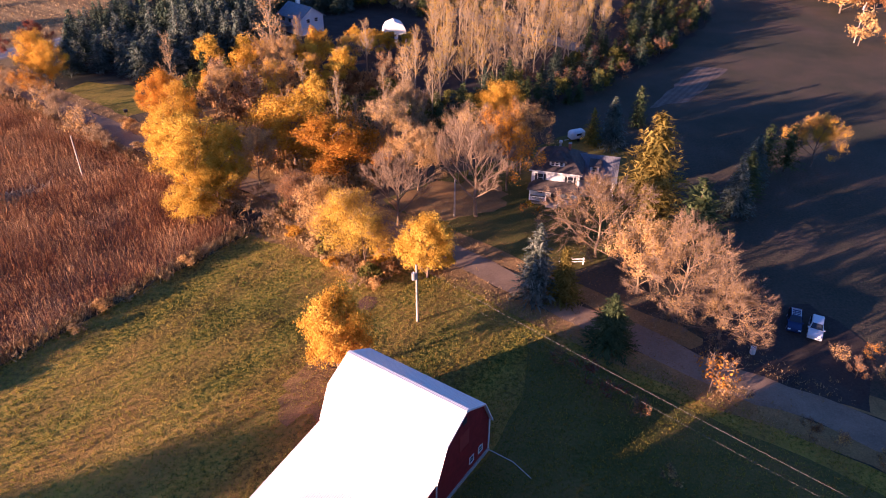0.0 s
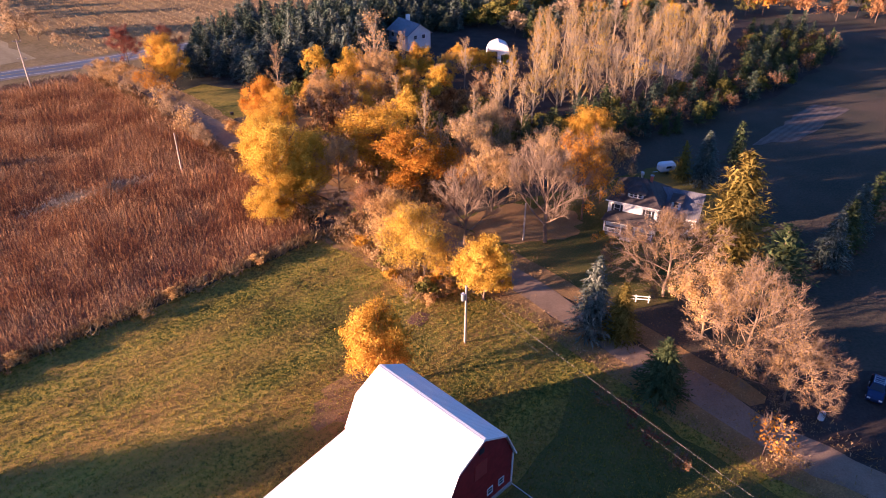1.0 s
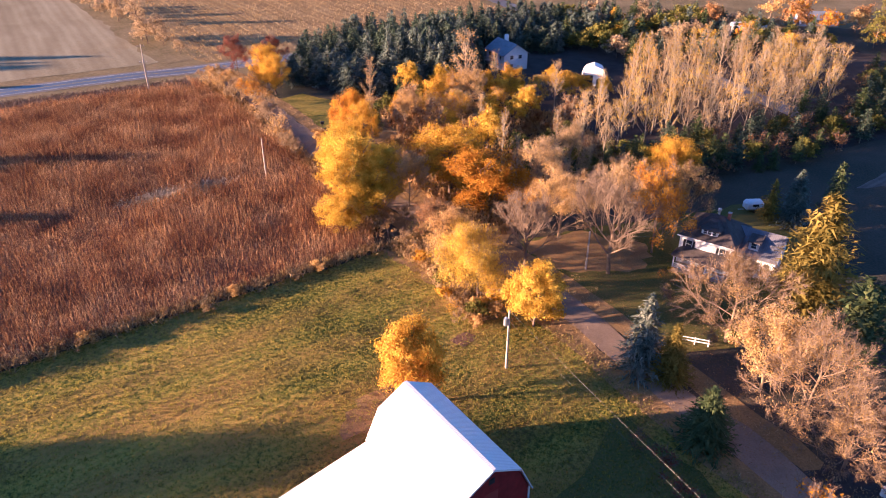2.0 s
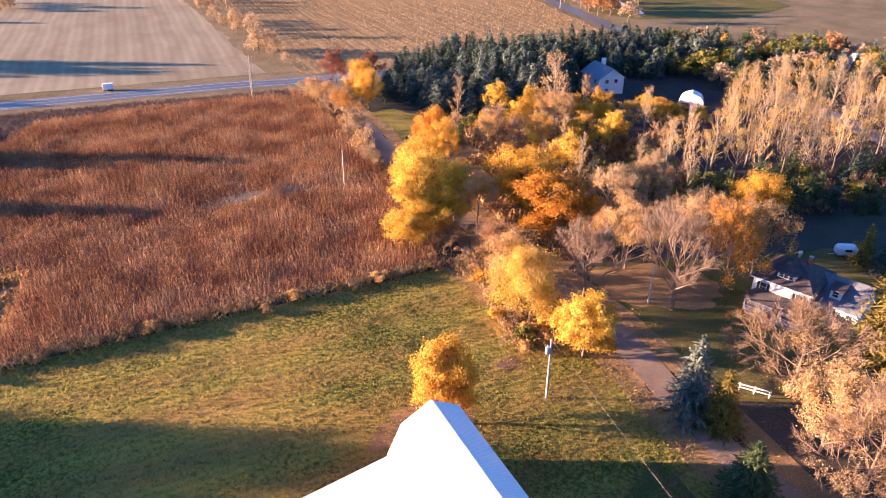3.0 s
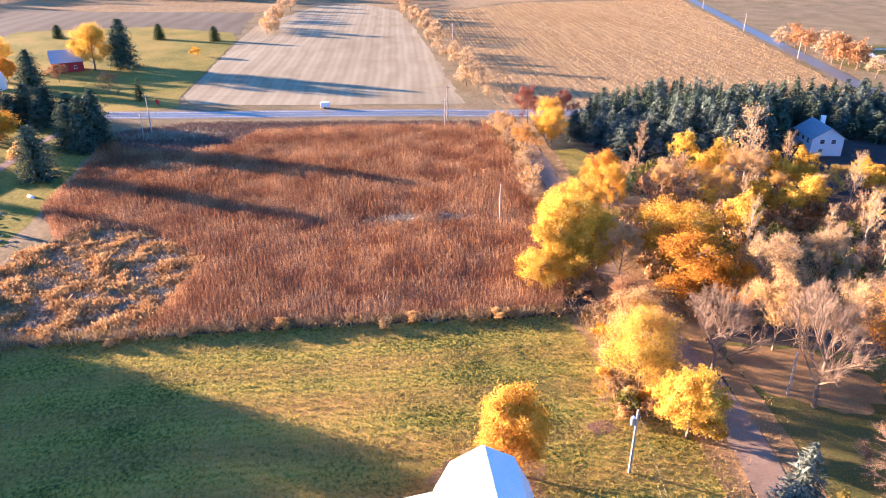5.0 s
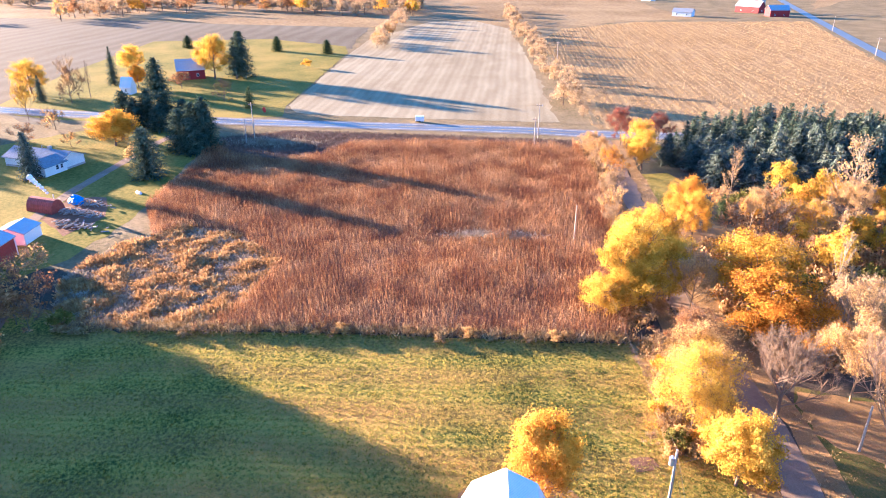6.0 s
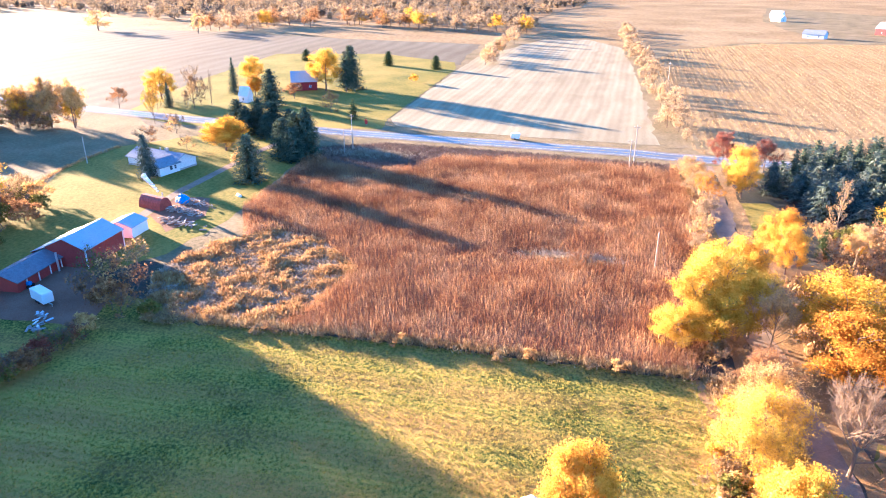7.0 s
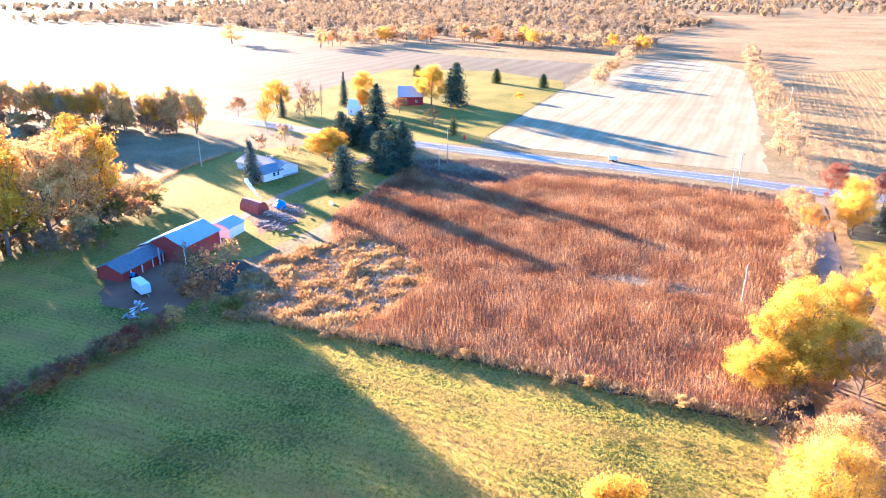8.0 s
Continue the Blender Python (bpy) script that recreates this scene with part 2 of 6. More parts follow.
    farwood=leafy("haze_toned_distant_foliage", [(0.05, (0.11, 0.095, 0.075)), (0.35, (0.18, 0.148, 0.105)), (0.65, (0.27, 0.2, 0.12)), (0.95, (0.37, 0.25, 0.11))], 0.35, 0.0, 0.6, 0.02),
    white_roof=ribbed("white_sheet_roof", (0.80, 0.80, 0.78), 0.23, "X", 0.35, 0.0, 0.02, 0.03),
    red_wall=ribbed("barn_red_boards", (0.30, 0.03, 0.03), 0.25, "X", 0.7, 0.0, 0.02, 0.15),
    red_metal=ribbed("red_sheet_wall", (0.33, 0.05, 0.04), 0.23, "X", 0.5, 0.0, 0.02, 0.1),
    grey_roof=ribbed("grey_sheet_roof", (0.40, 0.44, 0.48), 0.25, "X", 0.4, 0.2, 0.02, 0.06),
    dark_roof=ribbed("weathered_dark_roof", (0.16, 0.16, 0.18), 0.3, "X", 0.6, 0.0, 0.02, 0.15),
    shingle=ribbed("dark_shingles", (0.085, 0.07, 0.065), 0.16, "Y", 0.85, 0.0, 0.02, 0.22),
    blue_shingle=ribbed("grey_blue_shingles", (0.22, 0.25, 0.29), 0.16, "Y", 0.8, 0.0, 0.02, 0.15),
    siding=ribbed("white_clapboard", (0.76, 0.75, 0.72), 0.13, "Z", 0.6, 0.0, 0.015, 0.04),
    # Pale siding; its blue is skylight in the spruces' shade, put into the paint.
    cream=ribbed("skylit_pale_siding", (0.52, 0.60, 0.66), 0.15, "Z", 0.6, 0.0, 0.015, 0.05),
    white=plain("white_paint", (0.78, 0.77, 0.74), 0.5, 0.0, 0.05),
    black=plain("black_shutter", (0.03, 0.03, 0.035), 0.5),
    concrete=plain("concrete", (0.36, 0.34, 0.32), 0.85, 0.0, 0.15),
    brick=plain("red_brick", (0.30, 0.10, 0.065), 0.9, 0.0, 0.3, 6.0),
    metal=plain("galvanised_metal", (0.55, 0.56, 0.57), 0.4, 0.7, 0.1),
    pole=plain("weathered_pole_wood", (0.42, 0.36, 0.29), 0.85, 0.0, 0.2, 5.0),
    greywood=plain("grey_wood", (0.26, 0.22, 0.18), 0.85, 0.0, 0.3, 5.0),
    wire=plain("cable", (0.16, 0.155, 0.15), 0.5, 0.4),
    tyre=plain("tyre_rubber", (0.02, 0.02, 0.02), 0.8),
    car_blue=plain("dark_blue_car_paint", (0.03, 0.05, 0.12), 0.25, 0.2, 0.05),
    car_white=plain("white_car_paint", (0.70, 0.72, 0.74), 0.25, 0.0, 0.03),
    tarp=plain("blue_tarp", (0.04, 0.22, 0.55), 0.5, 0.0, 0.2),
    rustred=ribbed("rust_red_tank", (0.30, 0.075, 0.06), 0.6, "X", 0.6, 0.1, 0.02, 0.2),
    junk=plain("weathered_scrap", (0.30, 0.28, 0.27), 0.7, 0.2, 0.4, 3.0),
    red_paint=plain("red_paint", (0.5, 0.03, 0.03), 0.5),
    glass=glass("window_glass"),
    steam=plain("white_plume", (0.85, 0.85, 0.85), 1.0, 0.0, 0.03),
)


# ---- mesh helpers ----
from mathutils.geometry import tessellate_polygon


def thing(name, x=0.0, y=0.0, z=0.0, turn=0.0, label="", category="", group="", kind=""):
    ob = new(name)
    ob.empty_display_size = 0.5
    ob.matrix_basis = pose(x, y, z, 0, 0, turn)
    return tagged(ob, label, category, group, kind)


def part(name, data, material, parent=None, label="", m=None):
    """One mesh object, from a bmesh or a mesh, under a thing or a part."""
    if isinstance(data, bmesh.types.BMesh):
        me = bpy.data.meshes.new(name)
        data.normal_update()
        data.to_mesh(me)
        data.free()
    else:
        me = data
    if not me.materials:
        me.materials.append(M[material] if isinstance(material, str) else material)
    ob = new(name, me)
    ob.parent = parent
    if m is not None:
        ob.matrix_basis = m
    return tagged(ob, label)


def raw(name, verts, faces):
    me = bpy.data.meshes.new(name)
    me.from_pydata(np.asarray(verts, float).tolist(), [], np.asarray(faces).tolist() if not isinstance(faces, list) else faces)
    me.update()
    return me


def box(bm, x0, x1, y0, y1, z0, z1, m=None, bevel=0.0):
    vs = [bm.verts.new((x, y, z)) for z in (z0, z1) for x, y in ((x0, y0), (x1, y0), (x1, y1), (x0, y1))]
    fs = [bm.faces.new([vs[i] for i in f]) for f in ((3, 2, 1, 0), (4, 5, 6, 7), (0, 1, 5, 4), (1, 2, 6, 5), (2, 3, 7, 6), (3, 0, 4, 7))]
    if bevel:
        es = list({e for f in fs for e in f.edges})
        out = bmesh.ops.bevel(bm, geom=es, offset=bevel, segments=1, affect="EDGES", profile=0.5)
        vs = list({v for f in out["faces"] for v in f.verts} | {v for v in vs if v.is_valid})
    if m is not None:
        bmesh.ops.transform(bm, matrix=m, verts=vs)
    return vs


def boxed(*a, **k):
    bm = bmesh.new()
    box(bm, *a, **k)
    return bm


def slab(bm, pts, thick):
    """A plate: a polygon of points, thickened downwards."""
    top = [bm.verts.new(p) for p in pts]
    low = [bm.verts.new((p[0], p[1], p[2] - thick)) for p in pts]
    bm.faces.new(top)
    bm.faces.new(low[::-1])
    n = len(pts)
    for i in range(n):
        j = (i + 1) % n
        bm.faces.new((top[j], top[i], low[i], low[j]))
    bmesh.ops.recalc_face_normals(bm, faces=bm.faces[:])
    return bm


def slabbed(pts, thick):
    return slab(bmesh.new(), pts, thick)


def tube(bm, a, b, r0, r1=None, sides=8):
    a, b = Vector(a), Vector(b)
    r1 = r0 if r1 is None else r1
    q = (b - a).to_track_quat("Z", "Y").to_matrix()
    ring = []
    for p, r in ((a, r0), (b, r1)):
        ring.append([bm.verts.new(p + q @ Vector((r * math.cos(k * math.tau / sides), r * math.sin(k * math.tau / sides), 0))) for k in range(sides)])
    for k in range(sides):
        j = (k + 1) % sides
        bm.faces.new((ring[0][k], ring[0][j], ring[1][j], ring[1][k]))
    bm.faces.new(ring[0][::-1])
    bm.faces.new(ring[1])
    return bm


def tubed(*a, **k):
    return tube(bmesh.new(), *a, **k)


def inside(poly, x, y):
    x, y = np.asarray(x), np.asarray(y)
    hit = np.zeros(x.shape, bool)
    for (x0, y0), (x1, y1) in zip(poly, poly[1:] + poly[:1]):
        c = (y0 > y) != (y1 > y)
        hit ^= c & (x < (x1 - x0) * (y - y0) / ((y1 - y0) if y1 != y0 else 1e-9) + x0)
    return hit


def scatter(poly, n, rng):
    xs, ys = [p[0] for p in poly], [p[1] for p in poly]
    out = np.zeros((0, 2))
    while len(out) < n:
        p = rng.uniform((min(xs), min(ys)), (max(xs), max(ys)), (n * 2, 2))
        out = np.vstack([out, p[inside(poly, p[:, 0], p[:, 1])]])
    return out[:n]


def ragged(poly, step=3.0, wob=0.8, seed=0):
    """The outline cut in short steps and made uneven."""
    rng, out = np.random.default_rng(seed), []
    for (x0, y0), (x1, y1) in zip(poly, poly[1:] + poly[:1]):
        L = math.hypot(x1 - x0, y1 - y0)
        n = max(1, int(L / step))
        for k in range(n):
            f = k / n
            w = float(np.clip(rng.normal(0, wob), -2 * wob, 2 * wob)) * min(1.0, 2.2 * min(f, 1 - f))
            out.append((x0 + (x1 - x0) * f - (y1 - y0) / L * w, y0 + (y1 - y0) * f + (x1 - x0) / L * w))
    return out


def field(name, poly, z, material, label, category="field", wob=0.45, step=3.0, seed=0, parent=None):
    line = [Vector((x, y, z)) for x, y in ragged(poly, step, wob, seed)]
    tris = [t if (line[t[1]] - line[t[0]]).cross(line[t[2]] - line[t[0]]).z > 0 else t[::-1] for t in tessellate_polygon([line])]
    ob = part(name, raw(name, [tuple(p) for p in line], [tuple(t) for t in tris]), material, parent)
    return tagged(ob, label, category, kind="structure")


def smooth_line(pts, step=4.0):
    """A Catmull-Rom line through the points."""
    p = [np.array(q, float) for q in pts]
    p = [2 * p[0] - p[1]] + p + [2 * p[-1] - p[-2]]
    out = []
    for a, b, c, d in zip(p, p[1:], p[2:], p[3:]):
        n = max(2, int(np.linalg.norm(c - b) / step))
        for k in range(n):
            t = k / n
            out.append(0.5 * (2 * b + (c - a) * t + (2 * a - 5 * b + 4 * c - d) * t * t + (3 * b - a - 3 * c + d) * t ** 3))
    out.append(p[-2])
    return np.array(out)


def ribbon(line, left, right, z, jitter=0.0, seed=0, thick=0.0):
    """A strip along a line, between two sideways offsets."""
    rng = np.random.default_rng(seed)
    d = np.gradient(line, axis=0)
    d /= np.linalg.norm(d, axis=1)[:, None]
    nrm = np.stack([-d[:, 1], d[:, 0]], 1)
    a = line + nrm * (left + rng.normal(0, 1, (len(line), 1)) * jitter)
    b = line + nrm * (right + rng.normal(0, 1, (len(line), 1)) * jitter)
    n = len(line)
    v = np.vstack([np.c_[a, np.full(n, z)], np.c_[b, np.full(n, z)]])
    return raw("ribbon", v, [(i, n + i, n + i + 1, i + 1) for i in range(n - 1)] if left > right else [(i, i + 1, n + i + 1, n + i) for i in range(n - 1)])


def cards(c, u, v, bend=None):
    """Quads at centres c with half axes u and v; with bend, two quads folded along the middle."""
    n = len(c)
    if bend is None:
        V = np.stack([c - u - v, c + u - v * 0.4, c + u * 0.9 + v, c - u * 0.5 + v * 0.9], 1).reshape(-1, 3)
        return V, np.arange(4 * n).reshape(n, 4)
    V = np.stack([c - u - v, c - v + bend, c - v + u, c + v - u, c + v + bend, c + v + u], 1).reshape(-1, 3)
    k = np.arange(n)[:, None] * 6
    return V, np.vstack([k + [0, 1, 4, 3], k + [1, 2, 5, 4]])


def unit(v):
    return v / np.maximum(np.linalg.norm(v, axis=-1, keepdims=True), 1e-9)


def leaf_mesh(name, c, size, rng, out=None, vary=0.4):
    """Leaf clumps as small tilted cards."""
    n = len(c)
    a = rng.normal(size=(n, 3))
    if out is not None:
        a = a + 1.5 * out
    a = unit(a)
    u = unit(np.cross(a, rng.normal(size=(n, 3))))
    v = np.cross(a, u)
    s = size * (1 + vary * rng.uniform(-1, 1, (n, 1)))
    u, v = u * s * 0.62, v * s * 0.58
    V = np.stack([c - u - v * 0.55, c + u - v * 0.35, c + v], 1).reshape(-1, 3)
    return raw(name, V, np.arange(3 * n).reshape(n, 3))


# ---- trees ----
def limbs(rng, h, levels, kids, angle, length, first=0.25, up=0.25, wander=0.12, top=0.92, nodes=5):
    """Polylines of a tree, level by level: list of arrays (m, nodes, 3)."""
    z = np.linspace(0, h * top, nodes + 1)
    xy = np.cumsum(rng.normal(0, wander * h / nodes * 0.35, (nodes + 1, 2)), 0)
    xy -= xy[0]
    out = [np.c_[xy, z][None]]
    for lv in range(1, levels):
        prev = out[-1]
        m, k = prev.shape[0], kids[lv - 1]
        s = rng.uniform(first if lv == 1 else 0.3, 1.0, (m, k))
        if lv == 1:
            s = np.sort(first + (1 - first) * (np.arange(k)[None] + rng.uniform(0, 1, (m, k))) / k, 1)
        f = s * (prev.shape[1] - 1)
        i = np.clip(f.astype(int), 0, prev.shape[1] - 2)
        w = (f - i)[..., None]
        r = np.arange(m)[:, None]
        start = prev[r, i] * (1 - w) + prev[r, i + 1] * w
        d = unit(prev[r, i + 1] - prev[r, i])
        L = np.linalg.norm(prev[:, -1] - prev[:, 0], axis=1)[:, None]
        side = unit(np.cross(d, rng.normal(size=d.shape)))
        if lv == 1:
            az = np.arange(k)[None] * 2.4 + rng.uniform(0, 0.9, (m, k))
            side = np.stack([np.cos(az), np.sin(az), 0 * az], -1)
        a = np.radians(angle[lv - 1]) * rng.uniform(0.7, 1.25, (m, k)) * ((1.45 - 0.75 * s) if lv == 1 else 1.0)
        d2 = unit(d * np.cos(a)[..., None] + side * np.sin(a)[..., None] + np.array([0, 0, up]) * (s[..., None] if lv == 1 else 1.0))
        ln = L * length[lv - 1] * (1.1 - 0.55 * s) * rng.uniform(0.75, 1.2, (m, k))
        n2 = 2 if lv == levels - 1 and lv > 1 else max(3, nodes - lv)
        steps = np.arange(n2)[None, None, :, None] / (n2 - 1)
        curve = rng.normal(0, wander, (m, k, 1, 3)) + np.array([0, 0, up * 0.5])
        pts = start[:, :, None] + ln[..., None, None] * steps * (d2[:, :, None] + curve * steps)
        out.append(pts.reshape(m * k, n2, 3))
    return out


def tubes(lines, r0, r1, sides):
    """Tapered tubes along polylines (m, n, 3)."""
    m, n, _ = lines.shape
    d = unit(np.gradient(lines, axis=1))
    ref = np.where(np.abs(d[..., 2:]) > 0.9, np.array([1.0, 0, 0]), np.array([0, 0, 1.0]))
    a = unit(np.cross(d, ref))
    b = np.cross(d, a)
    r = np.linspace(r0, r1, n)[None, :, None, None]
    ang = np.arange(sides) * math.tau / sides
    ring = lines[:, :, None] + r * (a[:, :, None] * np.cos(ang)[:, None] + b[:, :, None] * np.sin(ang)[:, None])
    V = ring.reshape(-1, 3)
    base = (np.arange(m)[:, None, None] * n + np.arange(n - 1)[None, :, None]) * sides
    k, j = np.arange(sides), (np.arange(sides) + 1) % sides
    F = np.stack([base + k, base + j, base + sides + j, base + sides + k], -1).reshape(-1, 4)
    return V, F


def join(meshes):
    V, F, o = [], [], 0
    for v, f in meshes:
        V.append(v)
        F.append(f + o)
        o += len(v)
    return np.vstack(V), np.vstack(F)


def broadleaf(seed, h, spread, leaves, size, kids=(9, 5, 4), angle=(55, 45, 45), length=(0.5, 0.55, 0.5), first=0.25, up=0.3, twigs=True, rad=0.022, fill=0.5, top=0.9, dome=0.0, clumps=60, spray=0, tight=0.1):
    """Wood and leaf meshes of a broad-leaved tree, fitted to height h and crown radius spread."""
    rng = np.random.default_rng(seed)
    lv = limbs(rng, h, len(kids) + 1, kids, angle, length, first, up, top=top)
    tip = np.vstack([l.reshape(-1, 3) for l in lv[1:]])
    sx = spread / max(1e-6, np.percentile(np.hypot(tip[:, 0], tip[:, 1]), 97))
    sz = h / max(tip[:, 2].max(), lv[0][..., 2].max())
    lv = [l * np.array([sx if i else 1.0, sx if i else 1.0, sz]) for i, l in enumerate(lv)]
    axes_ = np.array([spread, spread, h * 0.5])
    for l in lv[1:]:
        q = (l - np.array([0, 0, h * 0.5])) / axes_
        l[:] = np.array([0, 0, h * 0.5]) + q / np.maximum(1.0, np.linalg.norm(q, axis=-1, keepdims=True)) ** 0.8 * axes_
    r = rad * h
    shells = []
    for i, l in enumerate(lv):
        a = max(r * (1.0, 0.36, 0.16, 0.09, 0.07)[i], 0.016)
        shells.append(tubes(l, a, a * (0.35 if i == 0 else 0.5), (8, 5, 4, 3, 3)[i]))
    if not twigs:
        shells = shells[:3]
    if spray:
        ends = lv[-1]
        k, s = rng.integers(0, len(ends), spray), rng.uniform(0.1, 1.0, (spray, 1))
        p = ends[k, 0] * (1 - s) + ends[k, -1] * s + rng.normal(0, 0.12, (spray, 3))
        d = unit(unit(ends[k, -1] - ends[k, 0]) + rng.normal(0, 0.45, (spray, 3)) + 0.5 * unit(p - np.array([0, 0, h * 0.45])))
        w = unit(np.cross(d, rng.normal(size=d.shape))) * 0.015
        e = p + d * rng.uniform(0.4, 1.2, (spray, 1))
        shells.append((np.stack([p - w, p + w, e + w * 0.4, e - w * 0.4], 1).reshape(-1, 3), np.arange(4 * spray).reshape(-1, 4)))
    wood = raw("trunk", *join(shells))
    crown = None
    if leaves:
        ends = lv[-1]
        k = rng.integers(0, len(ends), leaves)
        s = rng.uniform(0.25, 1.05, (leaves, 1))
        n = ends.shape[1] - 1
        i = np.clip((s * n).astype(int), 0, n - 1)[:, 0]
        f = s * n - i[:, None]
        c = ends[k, i] * (1 - f) + ends[k, i + 1] * f + rng.normal(0, fill, (leaves, 3)) * np.array([1, 1, 0.75])
        if dome:
            m = int(leaves * dome)
            ball = unit(rng.normal(size=(clumps, 3)) + np.array([0, 0, 0.25])) * rng.uniform(0.42, 0.97, (clumps, 1))
            ball = ball * np.where(ball[:, 2:] > 0, np.array([spread, spread, h * 0.45]), np.array([spread, spread, h * 0.36])) + np.array([0, 0, h * 0.53])
            c[:m] = ball[rng.integers(0, clumps, m)] + rng.normal(0, spread * tight, (m, 3)) * np.array([1, 1, 0.8])
        c[:, 2] = np.maximum(c[:, 2], 0.4)
        out = unit(c - np.array([0, 0, h * 0.55]))
        crown = leaf_mesh("crown", c, size, rng, out)
    return wood, crown


def needles(seed, h, spread, whorls, per, size=0.5, droop=0.35, first=0.06, ragged_edge=0.25, power=0.9, fluff=0.3):
    """Trunk and needle sprays of a conifer."""
    rng = np.random.default_rng(seed)
    C, U, Vv = [], [], []
    for w in range(whorls):
        s = first + (1 - first) * (w + rng.uniform(0, 0.8)) / whorls
        z = h * s
        R = spread * (1 - s) ** power + 0.12
        for k in range(per if s < 0.75 else max(4, per - 3)):
            az = w * 1.7 + k * math.tau / per + rng.uniform(-0.35, 0.35)
            L = R * rng.uniform(1 - ragged_edge, 1 + ragged_edge * 0.6)
            d = np.array([math.cos(az), math.sin(az), 0.0])
            n = max(2, int(L / (size * 0.62)))
            for i in range(n):
                f = (i + 0.7) / n
                p = d * L * f + np.array([0, 0, z - droop * L * f * (1.1 - 0.55 * f)])
                side = np.array([-d[1], d[0], 0.0])
                wid = size * rng.uniform(0.5, 1.0) * (1.15 - 0.6 * f)
                tilt = rng.uniform(-0.5, 0.5)
                C.append(p + side * rng.normal(0, 0.35 * size) + np.array([0, 0, rng.normal(0, 0.12 * size)]))
                U.append((d + np.array([0, 0, -droop * 0.8 + rng.normal(0, 0.22)])) * size * 0.62)
                Vv.append((side * math.cos(tilt) + np.array([0, 0, math.sin(tilt)])) * wid * 0.62)
    C, U, Vv = np.array(C), np.array(U), np.array(Vv)
    C = C + rng.normal(0, fluff * size * 0.7, C.shape)
    U = U + rng.normal(0, fluff * size, U.shape)
    V, F = np.stack([C - U * 0.9 - Vv, C - U * 0.9 + Vv, C + U], 1).reshape(-1, 3), np.arange(3 * len(C)).reshape(-1, 3)
    z = np.linspace(0, h * 0.97, 5)
    wood = raw("trunk", *tubes(np.c_[z * 0, z * 0, z][None], h * 0.016 + 0.04, 0.02, 7))
    return wood, raw("crown", V, F)


def plant(meshes, x, y, h_scale, turn, name, label, category="tree", group="", wide=1.0, bark="bark", leaf="yellow"):
    """One tree: trunk and crown on shared meshes, with its own leaf colour."""
    t = thing(name, x, y, 0.0, turn, label, category, group)
    t.scale = (wide, wide, h_scale)
    for nm, me, mt in (("trunk", meshes[0], bark), ("crown", meshes[1], leaf)):
        if me is None:
            continue
        ob = new(nm, me)
        ob.parent = t
        if not me.materials:
            me.materials.append(None)
        ob.material_slots[0].link = "OBJECT"
        ob.material_slots[0].material = M[mt]
    return t


def tufts(name, pts, height, width, rng, material, label, category, lean=0.25, per=2, base=0.0, vary=0.4):
    """Blades or stalks standing on points, as narrow upright cards, in one mesh."""
    p = np.repeat(pts, per, 0)
    n = len(p)
    h = np.broadcast_to(np.asarray(height, float), (len(pts),)).repeat(per)[:, None] * (1 + vary * rng.uniform(-1, 1, (n, 1)))
    az = rng.uniform(0, math.tau, n)
    side = np.stack([np.cos(az), np.sin(az), 0 * az], 1) * width * rng.uniform(0.6, 1.2, (n, 1)) * 0.5
    b = np.c_[p + rng.normal(0, width * 0.7, (n, 2)), np.full(n, base)]
    t = b + np.c_[rng.normal(0, lean, (n, 2)) * h, h]
    flip = (rng.uniform(0, 1, (n, 1)) < 0.35)
    lo, hi = np.where(flip, t, b), np.where(flip, b, t)
    V = np.stack([lo - side, lo + side, hi], 1).reshape(-1, 3)
    ob = part(name, raw(name, V, np.arange(3 * n).reshape(n, 3)), material)
    return tagged(ob, label, category, kind="stuff")


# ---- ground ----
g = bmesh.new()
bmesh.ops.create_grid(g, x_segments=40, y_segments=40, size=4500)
ground = tagged(part("ground", g, "meadow"), "rough green, straw and brown grassland, darkened in colour for shade", "ground", kind="structure")

LANE = smooth_line([(150, 20), (90, 66), (49.4, 95.6), (35, 104.6), (20, 115.8), (7.6, 126), (0, 132.6), (-10, 140), (-36, 154.5), (-70, 176.5), (-86, 190), (-122, 215.5), (-138, 226.5)])
ROAD = smooth_line([(-560, -220), (-420, -76), (-312, 34.5), (-265, 84.3), (-232.3, 122.3), (-211, 149), (-164, 209.6), (-146, 229), (-100, 290), (-40, 372)], 6.0)
FAR_ROAD = smooth_line([(40, 250), (-20, 320), (-60, 356), (-112, 412), (-288, 604), (-520, 860)], 10.0)

HAY = [(-84, 66.5), (-60, 104), (-35.5, 139.5), (-27, 137), (-17, 129), (-6, 129), (2, 125.5), (15, 115), (31, 102.5), (48, 89), (10, 40), (-30, 5), (-66, 26)]
CORN = [(-84, 68.5), (-61, 104), (-37.5, 139.5), (-44, 148), (-70, 168.5), (-95, 188), (-136, 214), (-143, 216.5), (-172, 182), (-206, 138), (-208, 112), (-190, 104), (-168, 92), (-150, 80), (-128, 78), (-120, 72)]
SCRUB = [(-126, 72), (-112, 58), (-92, 55), (-84, 67.5), (-77, 78), (-84, 88), (-98, 99), (-117, 95), (-128, 86)]
STUBBLE = [(-247, 152), (-376, 236), (-425, 270), (-515, 372), (-500, 408), (-430, 398), (-365, 360), (-300, 318), (-232, 276), (-164, 234), (-171, 222), (-218, 163), (-232, 150)]
MAIZE = [(-150, 236), (-163, 240), (-232, 288), (-345, 352), (-410, 432), (-420, 520), (-345, 652), (-270, 572), (-112, 400), (-70, 352)]
